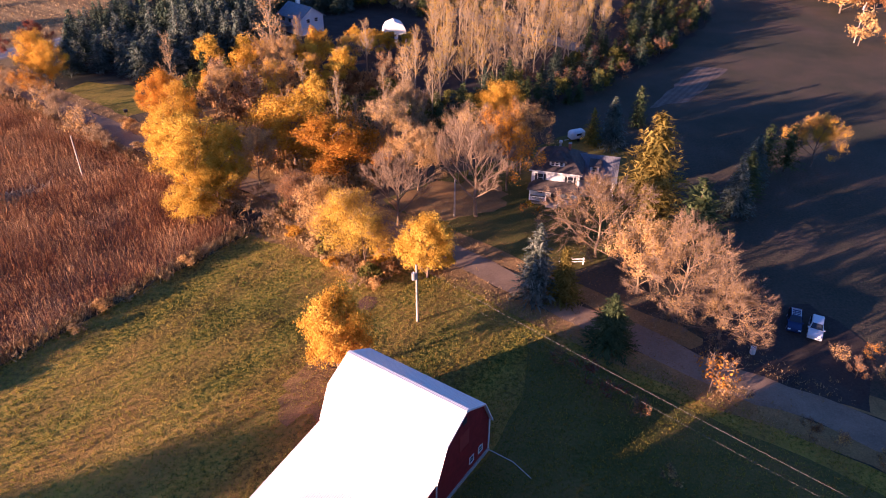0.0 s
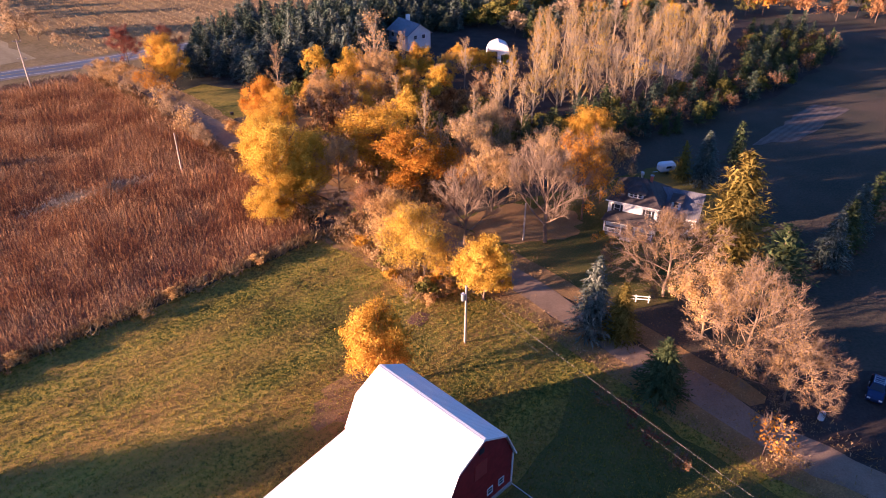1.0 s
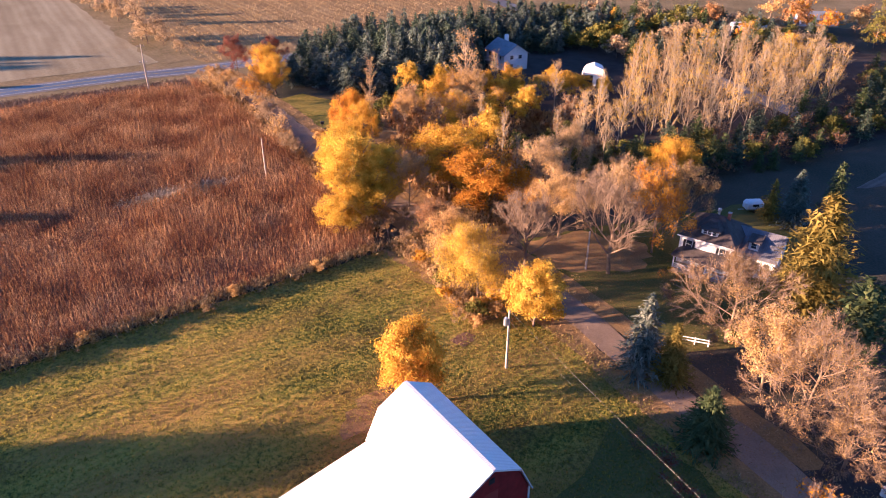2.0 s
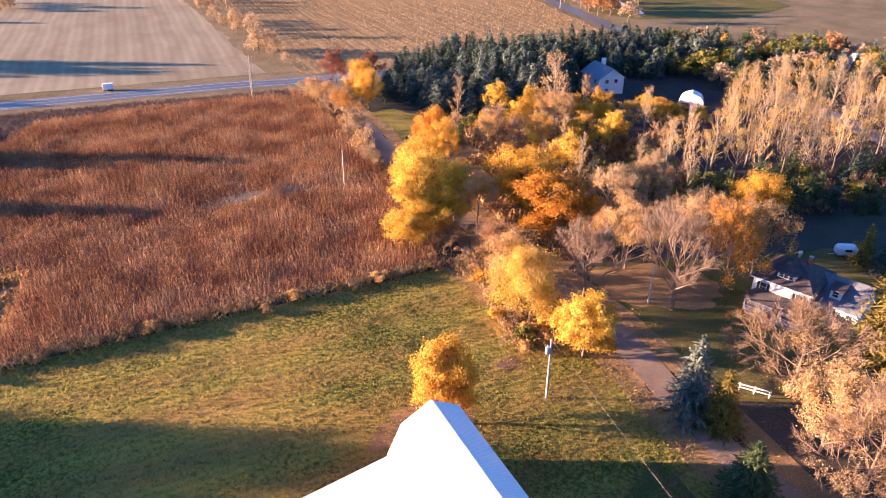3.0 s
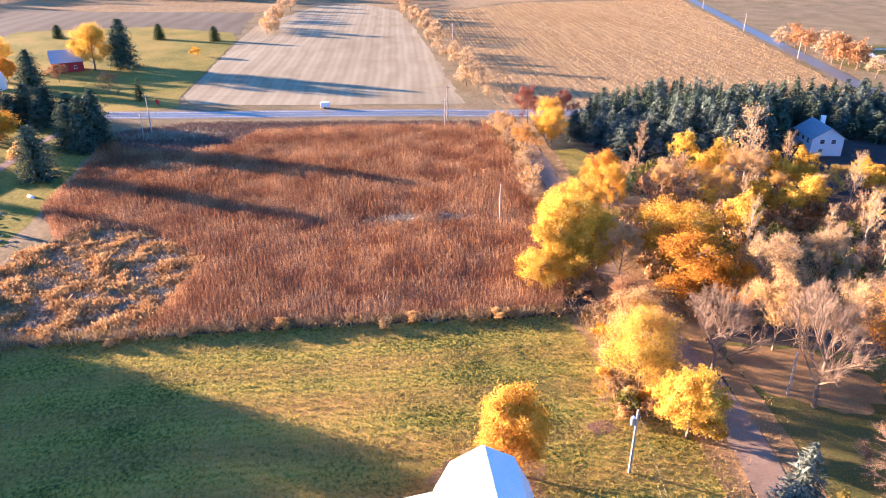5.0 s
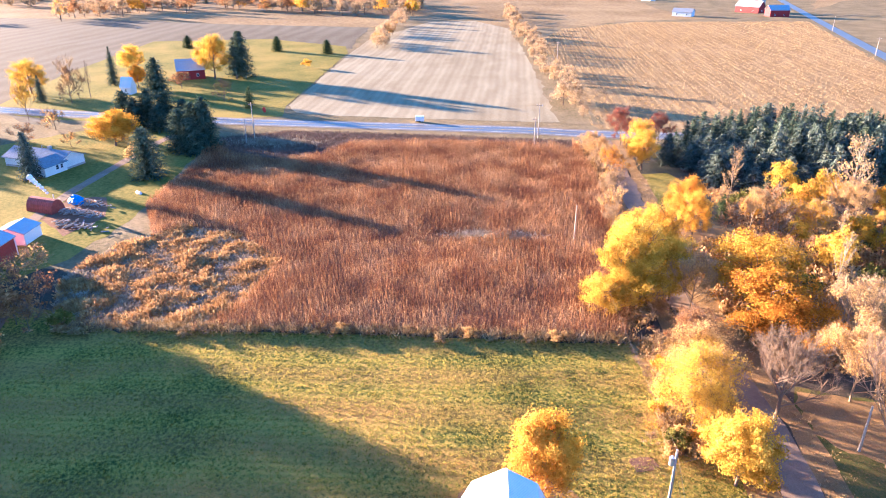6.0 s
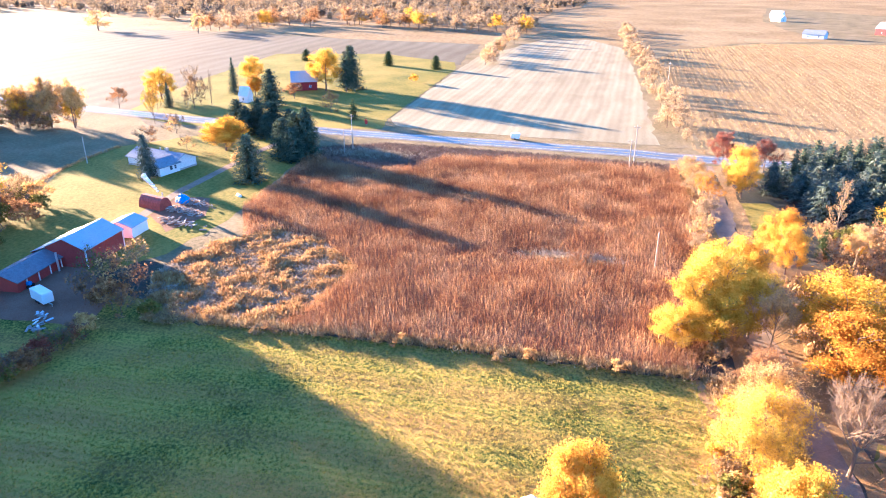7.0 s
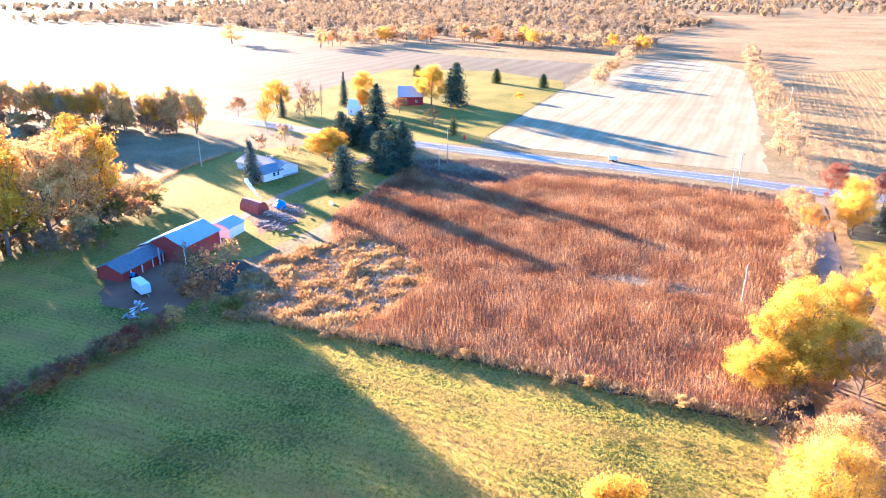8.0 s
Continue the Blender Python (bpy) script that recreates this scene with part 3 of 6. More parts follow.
PALE = [(-262, 60), (-350, 16), (-392, -96), (-500, -260), (-906, -290), (-1000, -120), (-803, -10), (-700, 112), (-600, 200), (-500, 306), (-440, 268), (-392, 244), (-470, 215), (-500, 140), (-380, 75)]
YARD_FAR = [(-242, 112), (-229, 143), (-246, 150), (-376, 234), (-405, 245), (-470, 213), (-498, 140), (-380, 76), (-300, 42), (-268, 66), (-245, 96)]
MARSH = [(-560, 420), (-430, 400), (-420, 440), (-425, 530), (-380, 680), (-700, 1500), (-1700, 1500), (-2300, 300), (-1700, -500), (-1000, -130), (-800, 0), (-700, 116), (-600, 204), (-500, 310)]

field("hay_field", HAY, 0.015, "hay", "mown hay field of green and straw-coloured grass", seed=1)
field("corn_ground", CORN, 0.03, "cornsoil", "reddish soil and litter under dry corn", seed=2)
field("scrub_ground", SCRUB, 0.045, "marsh", "rough weedy ground with tan dead growth", seed=3)
field("stubble_field", STUBBLE, 0.09, "stubble", "harvested pale field with curved swath lines", seed=4, wob=0.5, step=6)
field("maize_field", MAIZE, 0.06, "maize", "straw-coloured field of standing corn stubble", seed=5, wob=1.5, step=8)
field("pale_field", PALE, 0.05, "fardirt", "wide pale harvested field beyond the road", seed=6, wob=2.0, step=12)
field("far_lawn", YARD_FAR, 0.07, "sunlawn", "green farm lawn beside the road, sunlight put into its colour", seed=7)
field("marsh_ground", MARSH, 0.03, "marsh", "brown marshy pasture in the distance", seed=8, wob=6, step=30)
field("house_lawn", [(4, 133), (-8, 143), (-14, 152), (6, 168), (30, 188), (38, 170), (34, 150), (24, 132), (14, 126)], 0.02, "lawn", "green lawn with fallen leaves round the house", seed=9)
field("lane_lawn", [(-80, 190), (-104, 208), (-100, 217), (-86, 214), (-74, 196)], 0.03, "sunlawn", "small sunlit lawn beside the lane", seed=10)
field("ranch_lawn", [(-250, 92), (-236, 45), (-212, 30), (-152, 18), (-120, 14), (-108, 30), (-122, 60), (-140, 75), (-168, 90), (-205, 110), (-232, 112)], 0.02, "sunlawn", "green lawn round the low farm house", seed=11)
field("far_meadow", [(-345, 655), (-440, 600), (-600, 700), (-800, 900), (-500, 900)], 0.05, "rough", "distant dry meadow", seed=12, wob=3, step=20)
field("leaf_carpet", [(-6, 144), (-13, 151), (-4, 160), (8, 159), (9, 150), (2, 146)], 0.035, "litter", "orange fallen leaves lying under the trees", seed=13, wob=0.9, step=1.5)
field("hedge_litter", [(-36, 139), (-30, 150), (-14, 139), (-7, 130), (-13, 124), (-20, 130)], 0.035, "litter", "brown leaves and weeds along the field edge", seed=14, wob=0.7, step=1.5)
field("garden_plot", [(47, 201), (68, 235), (77, 233), (58, 206)], 0.03, "garden", "bare garden plot with grey soil rows", seed=15, wob=0.4)
field("farmland", [(-150, 10), (-112, 66), (-40, 144), (-134, 220), (-110, 246), (-60, 352), (60, 384), (400, 330), (900, 2500), (-3000, 2500), (-3500, -1500), (-200, -260)], 0.006, "rough", "rough tan grass margins between the farm fields", seed=26, wob=1.0, step=20)
field("lane_side_floor", [(-62, 178), (-42, 162), (-30, 155), (-16, 149.5), (-16, 160), (-6, 170), (2, 184), (-18, 179), (-58, 199), (-70, 189)], 0.033, "litter", "leaf-strewn ground between the lane and the wood", seed=27, wob=0.8)
# Darker grass laid over the hay to deepen the yard's shade by colour.
field("barn_yard_grass", [(10, 113), (28, 99.5), (44, 88), (70, 66), (40, 50), (0, 56), (-8, 76), (3, 90), (8, 100)], 0.03, "lawn", "short grass beside the barn, darkened in colour for shade", seed=22)
field("shaded_pasture", [(-60, 26), (-70, 48), (-82, 66), (-96, 58), (-104, 50), (-104, 30), (-122, 22), (-150, 16), (-160, 14), (-140, -20), (-100, -40), (-60, -30), (-30, 8)], 0.010, "hay", "shaded green pasture beside the sheds", seed=23, wob=0.8)
field("rough_meadow", [(-262, 58), (-236, 45), (-212, 30), (-180, 19), (-150, 14), (-140, -20), (-176, -40), (-240, -60), (-310, -80), (-330, -30), (-300, 20)], 0.016, "rough", "grey-green rough meadow beside the lawn", seed=24, wob=0.8)
field("far_wood_floor", [(-1110, -60), (-790, 100), (-800, 260), (-710, 300), (-610, 380), (-720, 470), (-1000, 720), (-1700, 900), (-2000, 300), (-1700, -300), (-1250, -410)], 0.3, "litter", "leaf-strewn floor of the distant woodland", seed=25, wob=8, step=40)
field("maple_litter", [(-22, 102), (-19, 107), (-13, 108.5), (-8.5, 104.5), (-10, 99), (-15, 95.5), (-21, 96)], 0.04, "litter", "orange leaves fallen under the golden maple", seed=29, wob=0.9, step=1.2)
field("bare_patch", [(-15, 118.5), (-13.5, 121.5), (-11.2, 120.6), (-12.6, 117.6)], 0.05, "cornsoil", "small bare rectangular bed in the grass", seed=16, wob=0.15, step=0.7)
field("wood_yard", [(-137, 60), (-146, 70), (-161, 72), (-166, 63), (-152, 56)], 0.04, "cornsoil", "bare trampled ground round the woodpiles", seed=17, wob=0.5)
field("barnyard", [(-128, 40), (-122, 24), (-100, 30), (-90, 46), (-104, 50)], 0.04, "cornsoil", "dark bare barnyard soil", seed=18, wob=0.6)
# Floor colour darkened to stand for shade below the trees.
field("under_woods", [(-18, 178), (-60, 198), (-84, 214), (-116, 232), (-130, 250), (-60, 350), (60, 345), (95, 300), (60, 240), (20, 200), (4, 184)], 0.025, "shade_soil", "leaf-strewn forest floor, its shade put into the colour", seed=19, wob=1.5)

tagged(part("lane", ribbon(LANE, 2.5, -2.5, 0.075, 0.3, 1), "gravel"), "narrow grey-brown gravel lane", "road", kind="structure")
for side in (1, -1):
    a, b = (6.2, 2.4) if side > 0 else (-2.4, -6.2)
    tagged(part("lane_verge", ribbon(LANE, a, b, 0.046, 0.35, 6 + side), "litter"), "leaf-strewn grass verge along the lane", "verge", kind="structure")
    a, b = (17.0, 5.6) if side > 0 else (-5.6, -12.0)
    tagged(part("road_verge", ribbon(ROAD, a, b, 0.035, 0.3, 9 + side), "rough"), "rough grass verge along the road", "verge", kind="structure")
tagged(part("hedge_floor", ribbon(smooth_line([(-158, 236), (-196, 258), (-240, 288), (-300, 325), (-365, 366), (-430, 404)], 6.0), 8.0, -8.0, 0.1, 0.8, 12), "rough"), "rough dry grass below the hedgerow", "verge", kind="structure")
tagged(part("road", ribbon(ROAD, 3.8, -3.8, 0.12), "asphalt"), "two-lane grey asphalt country road", "road", kind="structure")
for side, nm in ((1, "road_shoulder"), (-1, "road_shoulder")):
    a, b = (5.6, 3.8) if side > 0 else (-3.8, -5.6)
    tagged(part(nm, ribbon(ROAD, a, b, 0.10, 0.08, 3), "shoulder"), "pale gravel road shoulder", "road", kind="structure")
    c = 3.45 * side
    tagged(part("road_line", ribbon(ROAD, c + 0.09, c - 0.09, 0.125), "paint_line"), "white painted edge line", "road", kind="structure")
    tagged(part("centre_line", ribbon(ROAD, 0.16 * side + 0.06, 0.16 * side - 0.06, 0.125), "yellow_line"), "yellow painted centre line", "road", kind="structure")
tagged(part("far_road", ribbon(FAR_ROAD, 4.0, -4.0, 0.11), "asphalt"), "distant grey asphalt road", "road", kind="structure")
DRIVE = smooth_line([(-135, 46), (-158, 57), (-172.7, 65.4), (-190.6, 78), (-212, 93), (-232, 112)], 3.0)
tagged(part("driveway", ribbon(DRIVE, 1.6, -1.6, 0.06, 0.1, 5), "gravel"), "pale gravel farm driveway", "road", kind="structure")
PARKING = [(30, 108.5), (41, 119), (52, 121), (56, 112), (50, 99), (37, 106)]
# Pad colour darkened to stand for the shade lying over it.
field("parking_pad", PARKING, 0.06, "shade_soil", "bare soil parking pad, its shade put into the colour", seed=21, wob=0.4, step=2)

field("far_house_lawn", [(-112, 424), (-84, 412), (-40, 440), (-20, 500), (-60, 560), (-110, 520), (-134, 486)], 0.075, "lawn", "dark green lawn round the far houses", seed=28, wob=0.8)
FAR_DRIVE = smooth_line([(-86, 430), (-90, 438), (-104, 456), (-121, 479), (-128, 470)], 3.0)
tagged(part("far_driveway", ribbon(FAR_DRIVE, 1.8, -1.8, 0.11, 0.1, 31), "paint_line"), "pale concrete driveway by the far houses", "road", kind="structure")

# ---- tree kinds, each with a few shared forms ----
FULL = [broadleaf(s, 14, 6.8, 22000, 0.21, (11, 6, 3), (52, 46, 45), (0.6, 0.55, 0.5), fill=0.5, first=0.14, dome=0.72, clumps=70, tight=0.09) for s in (11, 12, 13)]
TALL = [broadleaf(s, 14, 6.6, 5200, 0.46, (10, 6, 4), fill=0.7, first=0.1, twigs=False, dome=0.6) for s in (17, 18, 19)]
MID = [broadleaf(s, 12, 5.2, 4200, 0.36, (8, 5, 3), fill=0.5, first=0.14, twigs=False, dome=0.6, clumps=40, spray=500) for s in (14, 15, 16)]
ROUND = [broadleaf(s, 10, 4.5, 26000, 0.18, (10, 6, 4), (48, 45, 45), (0.6, 0.55, 0.5), first=0.06, fill=0.45, up=0.45, dome=0.85, clumps=190, tight=0.085) for s in (21, 22)]
AIRY = [broadleaf(s, 13, 6.4, 15000, 0.175, (11, 7, 4), (50, 46, 45), (0.8, 0.55, 0.5), first=0.1, fill=0.6, rad=0.014, top=0.8, dome=0.35, clumps=60, tight=0.12, spray=3000) for s in (26, 27)]
SPARSE = [broadleaf(s, 14, 7.0, 10000, 0.18, (11, 7, 5), (48, 46, 45), (0.85, 0.55, 0.52), first=0.16, fill=0.36, rad=0.015, top=0.75, spray=4500) for s in (31, 32, 33)]
BARE = [broadleaf(s, 15, 8.6, 8000, 0.13, (14, 8, 5), (58, 48, 50), (0.95, 0.6, 0.55), first=0.12, fill=0.3, up=0.16, rad=0.015, top=0.8, spray=10000) for s in (41, 42, 43)]
SHADE = [broadleaf(s, 16, 7.6, 8500, 0.16, (11, 8, 5), (50, 46, 48), (0.75, 0.58, 0.55), first=0.3, up=0.5, rad=0.022, top=0.82, fill=0.4, spray=7000) for s in (44, 45)]
HIGH = [broadleaf(s, 25, 6.9, 7500, 0.46, (12, 6, 4), fill=0.8, first=0.12, twigs=False, dome=0.6, clumps=70) for s in (171, 172, 173)]
POPLAR = [broadleaf(s, 17, 3.2, 560, 0.22, (18, 4), (36, 38), (0.34, 0.5), first=0.2, up=0.5, rad=0.011, fill=0.4, top=0.97, spray=360) for s in (51, 52, 53, 54)]
BUSH = [broadleaf(s, 4, 2.6, 1100, 0.31, (7, 4, 3), (50, 45, 40), (0.7, 0.6, 0.5), first=0.05, fill=0.3, up=0.4, rad=0.014, twigs=False, dome=0.5, clumps=24) for s in (61, 62, 63)]
SHRUB = [broadleaf(s, 4.5, 2.6, 300, 0.24, (7, 4), (42, 36), (0.8, 0.6), first=0.04, fill=0.3, up=0.5, rad=0.014, spray=480) for s in (71, 72)]
SPRUCE = [needles(s, 14, 3.9, 44, 12, 0.44, 0.36, ragged_edge=0.32, power=0.68) for s in (81, 82, 83)]
GOLDEN = [needles(86, 14, 4.1, 44, 15, 0.42, 0.02, ragged_edge=0.5, power=0.6, fluff=0.4)]
WIDE = [needles(s, 12, 4.6, 34, 13, 0.72, 0.3, power=0.4) for s in (84, 85)]
ROUNDED = [needles(s, 12, 4.8, 36, 14, 0.62, 0.12, first=0.02, ragged_edge=0.2, power=0.3) for s in (87, 88)]
YOUNG = [needles(s, 9, 3.1, 19, 9, 0.6, 0.2, power=0.55) for s in (91, 92, 93)]
PINE = [needles(s, 12, 4.2, 20, 9, 0.62, -0.08, first=0.14, ragged_edge=0.5, power=0.55) for s in (101, 102)]
FAR = [broadleaf(s, 13, 6.0, 1000, 0.62, (6, 3), (55, 45), (0.55, 0.55), first=0.08, fill=0.9, twigs=False, dome=0.6, clumps=26) for s in (111, 112, 113)]
rng = np.random.default_rng(5)

# near trees: form, x, y, height scale, width scale, bark, leaf, name, label
L_YEL, L_BARE = "tall yellow-leaved tree beside the field edge", "large bare tan tree with dense fine twigs"
NEAR = [
    (FULL[0], -48.0, 152.5, 1.16, 1.15, "bark", "yellow", "yellow_tree", L_YEL),
    (FULL[1], -43.5, 148.5, 0.82, 0.9, "bark", "yellow", "yellow_tree", L_YEL),
    (FULL[1], -43.5, 156.5, 0.95, 0.85, "bark", "yellow", "yellow_tree", L_YEL),
    (FULL[2], -53.5, 158.5, 1.05, 0.9, "bark", "yellow", "yellow_tree", L_YEL),
    (FULL[1], -46.0, 143.0, 0.55, 0.75, "bark", "yellow", "yellow_tree", "low bright yellow tree at the corn's corner"),
    (FULL[0], -46.5, 146.5, 0.95, 0.85, "bark", "yellow", "yellow_tree", L_YEL),
    (FULL[2], -58.0, 168.0, 0.95, 0.8, "bark", "gold", "gold_tree", "golden autumn tree beside the lane"),
    (FULL[0], -68.0, 187.5, 0.92, 0.72, "bark", "orange", "orange_tree", "orange autumn tree beside the lane"),
    (FULL[1], -62.0, 184.0, 0.85, 0.62, "bark", "gold", "gold_tree", "golden autumn tree beside the lane"),
    (FULL[1], -33.0, 166.0, 1.10, 1.38, "bark", "gold", "maple_tree", "broad round golden-orange maple"),
    (FULL[0], -24.0, 159.5, 0.98, 1.36, "bark", "orange", "maple_tree", "broad round rust-orange maple"),
    (SPARSE[0], -38.0, 156.0, 0.92, 0.75, "palebark", "tan", "bare_tree", "half-bare tan tree between golden trees"),
    (SPARSE[1], -28.0, 145.0, 0.62, 0.72, "bark", "rust", "bare_tree", "small half-bare brownish tree by the field"),
    (AIRY[0], -14.5, 130.0, 0.75, 0.88, "bark", "yellow", "thin_yellow_tree", "sparse yellow tree by the field edge"),
    (AIRY[1], -22.5, 141.0, 0.78, 0.85, "bark", "tan", "thin_yellow_tree", "sparse golden tree by the field edge"),
    (AIRY[1], -18.5, 136.0, 0.8, 0.92, "palebark", "yellow", "thin_yellow_tree", "sparse yellow tree by the field edge"),
    ((SHADE[1][0], None), -10.3, 142.0, 0.95, 0.85, "twig", "tan", "bare_tree", "bare tan tree above the lane"),
    (SPARSE[2], -13.5, 158.5, 0.72, 0.55, "bark", "orange", "orange_tree", "slender bright orange tree"),
    ((SHADE[0][0], None), 3.3, 146.0, 1.18, 1.08, "twig", "dry", "bare_tree", L_BARE),
    (SHADE[1], 2.5, 163.0, 0.95, 1.0, "palebark", "tan", "bare_tree", L_BARE),
    (SPARSE[0], 9.4, 156.0, 1.28, 1.02, "bark", "orange", "maple_tree", "half-leafed orange maple beside the house"),
    (SPARSE[0], -7.5, 155.5, 0.95, 0.9, "palebark", "tan", "bare_tree", "half-bare tan tree on the lawn"),
    (SPARSE[2], 12.5, 163.5, 1.08, 0.95, "bark", "tan", "maple_tree", "half-bare golden-tan maple beside the house"),
    (SHADE[0], -12.0, 163.0, 1.0, 1.05, "palebark", "tan", "bare_tree", L_BARE),
    (BARE[1], 22.5, 133.0, 1.0, 1.1, "twig", "dry", "bare_tree", "large bare tan tree in front of the house"),
    (BARE[2], 31.5, 117.5, 1.06, 1.0, "twig", "dry", "bare_tree", "large bare copper-tinted tree beside the parked cars"),
    (SPARSE[1], 27.0, 123.0, 0.95, 0.95, "palebark", "tan", "bare_tree", "half-bare tree with dry golden leaves"),
    (BARE[0], 36.0, 112.5, 0.85, 0.85, "twig", "dry", "bare_tree", "large bare copper-tinted tree beside the parked cars"),
    (ROUND[0], -14.8, 104.2, 1.28, 1.02, "bark", "gold", "young_maple", "dense oval golden-yellow maple beside the barn"),
    (ROUND[1], -4.6, 126.5, 1.08, 1.02, "bark", "yellow", "yellow_tree", "small dense yellow tree beside the lane"),
    (BUSH[0], -2.4, 128.8, 0.9, 0.9, "bark", "yellow", "bush", "low yellow bush beside the lane"),
    (FULL[2], 9.5, 187.0, 0.82, 0.9, "bark", "gold", "gold_tree", "golden tree at the edge of the pines"),
    (SPARSE[2], 72.5, 168.5, 0.84, 0.9, "bark", "gold", "gold_tree", "sunlit golden tree with pale limbs"),
    (BARE[1], -11.5, 182.0, 0.9, 0.72, "palebark", "tan", "bare_tree", "grey bare tree in shaded undergrowth"),
    (SHRUB[0], -80.5, 176.0, 1.55, 1.5, "palebark", "tan", "bare_tree", "pale bare roadside tree"),
    (SHRUB[1], -85.5, 181.5, 1.5, 1.4, "palebark", "tan", "bare_tree", "pale bare roadside tree"),
    (SHRUB[0], -98.0, 193.0, 1.6, 1.5, "palebark", "tan", "bare_tree", "pale bare roadside tree"),
    (SPARSE[0], -104.0, 198.5, 0.72, 0.7, "palebark", "orange", "orange_tree", "thin orange roadside tree"),
    (SPARSE[2], -116.0, 205.0, 0.65, 0.7, "palebark", "tan", "bare_tree", "tan half-bare roadside tree"),
    (SPARSE[2], -92.0, 187.5, 0.55, 0.62, "palebark", "hedge", "bare_tree", "pale bare roadside tree"),
    (SPARSE[0], -110.0, 201.0, 0.6, 0.62, "palebark", "hedge", "bare_tree", "pale bare roadside tree"),
    (SPARSE[1], -121.0, 208.0, 0.55, 0.62, "palebark", "hedge", "bare_tree", "pale bare roadside tree"),
    (SPARSE[0], -76.0, 173.0, 0.42, 0.5, "palebark", "hedge", "bare_tree", "small pale bare roadside tree"),
    (SPARSE[2], -131.0, 214.0, 0.45, 0.6, "palebark", "hedge", "bare_tree", "small pale bare roadside tree"),
    (SPARSE[1], -124.0, 209.0, 0.6, 0.7, "palebark", "tan", "bare_tree", "tan half-bare roadside tree"),
    (FULL[1], -112.5, 217.5, 0.98, 0.8, "bark", "gold", "gold_tree", "golden tree at the road corner"),
    (FULL[0], -106.5, 213.0, 0.85, 0.72, "bark", "gold", "gold_tree", "golden tree at the road corner"),
    (SPARSE[0], -130.0, 227.0, 0.95, 0.85, "bark", "red", "red_tree", "dark red half-bare tree at the road"),
    (SPARSE[2], -122.0, 236.0, 0.85, 0.8, "bark", "red", "red_tree", "dark red half-bare tree at the road"),
]
for i, (form, x, y, hs, ws, bk, lf, nm, lab) in enumerate(NEAR):
    plant(form, x, y, hs, (i * 67) % 360, nm, lab, "tree", "", ws, bk, lf)

# conifers near the house and along its drive
CONIFERS = [
    (SPRUCE[0], 11.6, 121.6, 0.9, 1.0, "silver", "tall blue spruce with silvery tip beside the lane"),
    (SPRUCE[1], 15.6, 121.2, 0.66, 0.85, "goldfir", "olive-gold spruce beside the lane"),
    (SPRUCE[1], 20.5, 110.5, 0.62, 1.0, "fir", "dark shaded spruce beside the lane"),
    (GOLDEN[0], 33.5, 146.0, 1.42, 1.7, "goldfir", "large sunlit olive-gold spruce behind the house"),
    (PINE[0], 38.0, 134.0, 1.15, 1.45, "fir", "broad dark green pine"),
    (PINE[1], 41.5, 141.5, 0.75, 0.9, "fir", "dark green pine beside a broader one"),
    (YOUNG[1], 41.5, 189.5, 1.05, 0.9, "fir", "slim dark conifer on the shaded lawn"),
    (SPRUCE[0], 33.0, 177.0, 0.82, 1.0, "spruce", "grey-blue spruce on the shaded lawn"),
    (YOUNG[2], 29.0, 177.8, 0.92, 0.85, "goldfir", "olive spruce beside a white camper"),
    (SPRUCE[1], 50.0, 148.5, 0.72, 0.95, "spruce", "grey-blue spruce at the meadow's edge"),
    (SPRUCE[2], 54.0, 155.0, 0.66, 0.95, "fir", "dark spruce at the meadow's edge"),
    (PINE[0], 60.5, 164.0, 0.9, 0.9, "fir", "dark pine at the meadow's edge"),
    (SPRUCE[0], 57.0, 160.0, 0.75, 0.95, "spruce", "grey-blue spruce at the meadow's edge"),
    (PINE[1], 66.0, 166.0, 0.85, 0.9, "fir", "dark pine at the meadow's edge"),
]
for i, (form, x, y, hs, ws, lf, lab) in enumerate(CONIFERS):
    plant(form, x, y, hs, (i * 83) % 360, "spruce" if form in SPRUCE + GOLDEN else "conifer", lab, "conifer", "", ws, "bark", lf)

# the spruce plantation behind the lane
PLANTATION = [(-108, 224), (-90, 219), (-74, 226), (-62, 246), (-58, 268), (-42, 290), (-30, 330), (-62, 345), (-118, 290), (-124, 256)]
pts = []
for c in scatter(PLANTATION, 1800, rng):
    if all((c[0] - q[0]) ** 2 + (c[1] - q[1]) ** 2 > 3.7 ** 2 for q in pts) and not (-72 < c[0] < -36 and 262 < c[1] < 292):
        pts.append(c)
for i, (x, y) in enumerate(pts[:290]):
    tall = 1.6 if -95 < x < -52 and 238 < y < 274 else 1.0
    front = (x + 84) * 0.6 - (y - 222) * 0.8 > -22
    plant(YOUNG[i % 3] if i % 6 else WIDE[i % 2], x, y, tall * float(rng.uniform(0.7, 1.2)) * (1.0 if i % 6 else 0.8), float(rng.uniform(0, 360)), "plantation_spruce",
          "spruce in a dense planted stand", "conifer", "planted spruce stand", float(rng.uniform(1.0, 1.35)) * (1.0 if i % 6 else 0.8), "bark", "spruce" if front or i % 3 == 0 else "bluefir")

for i, (x, y, s) in enumerate([(-70, 262, 1.2), (-73, 268, 1.15), (-67, 256, 1.1), (-77, 262, 1.25), (-63.5, 250, 0.95), (-80, 270, 1.2), (-72, 250, 1.1), (-65.5, 263.5, 1.1), (-62.5, 257, 1.0), (-68, 267.5, 1.15), (-75, 256, 1.2), (-66, 273, 1.1), (-70, 276, 1.15), (-61.5, 265.5, 0.9)]):
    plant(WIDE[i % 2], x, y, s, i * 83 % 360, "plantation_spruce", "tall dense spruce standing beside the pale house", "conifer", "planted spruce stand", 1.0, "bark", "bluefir")
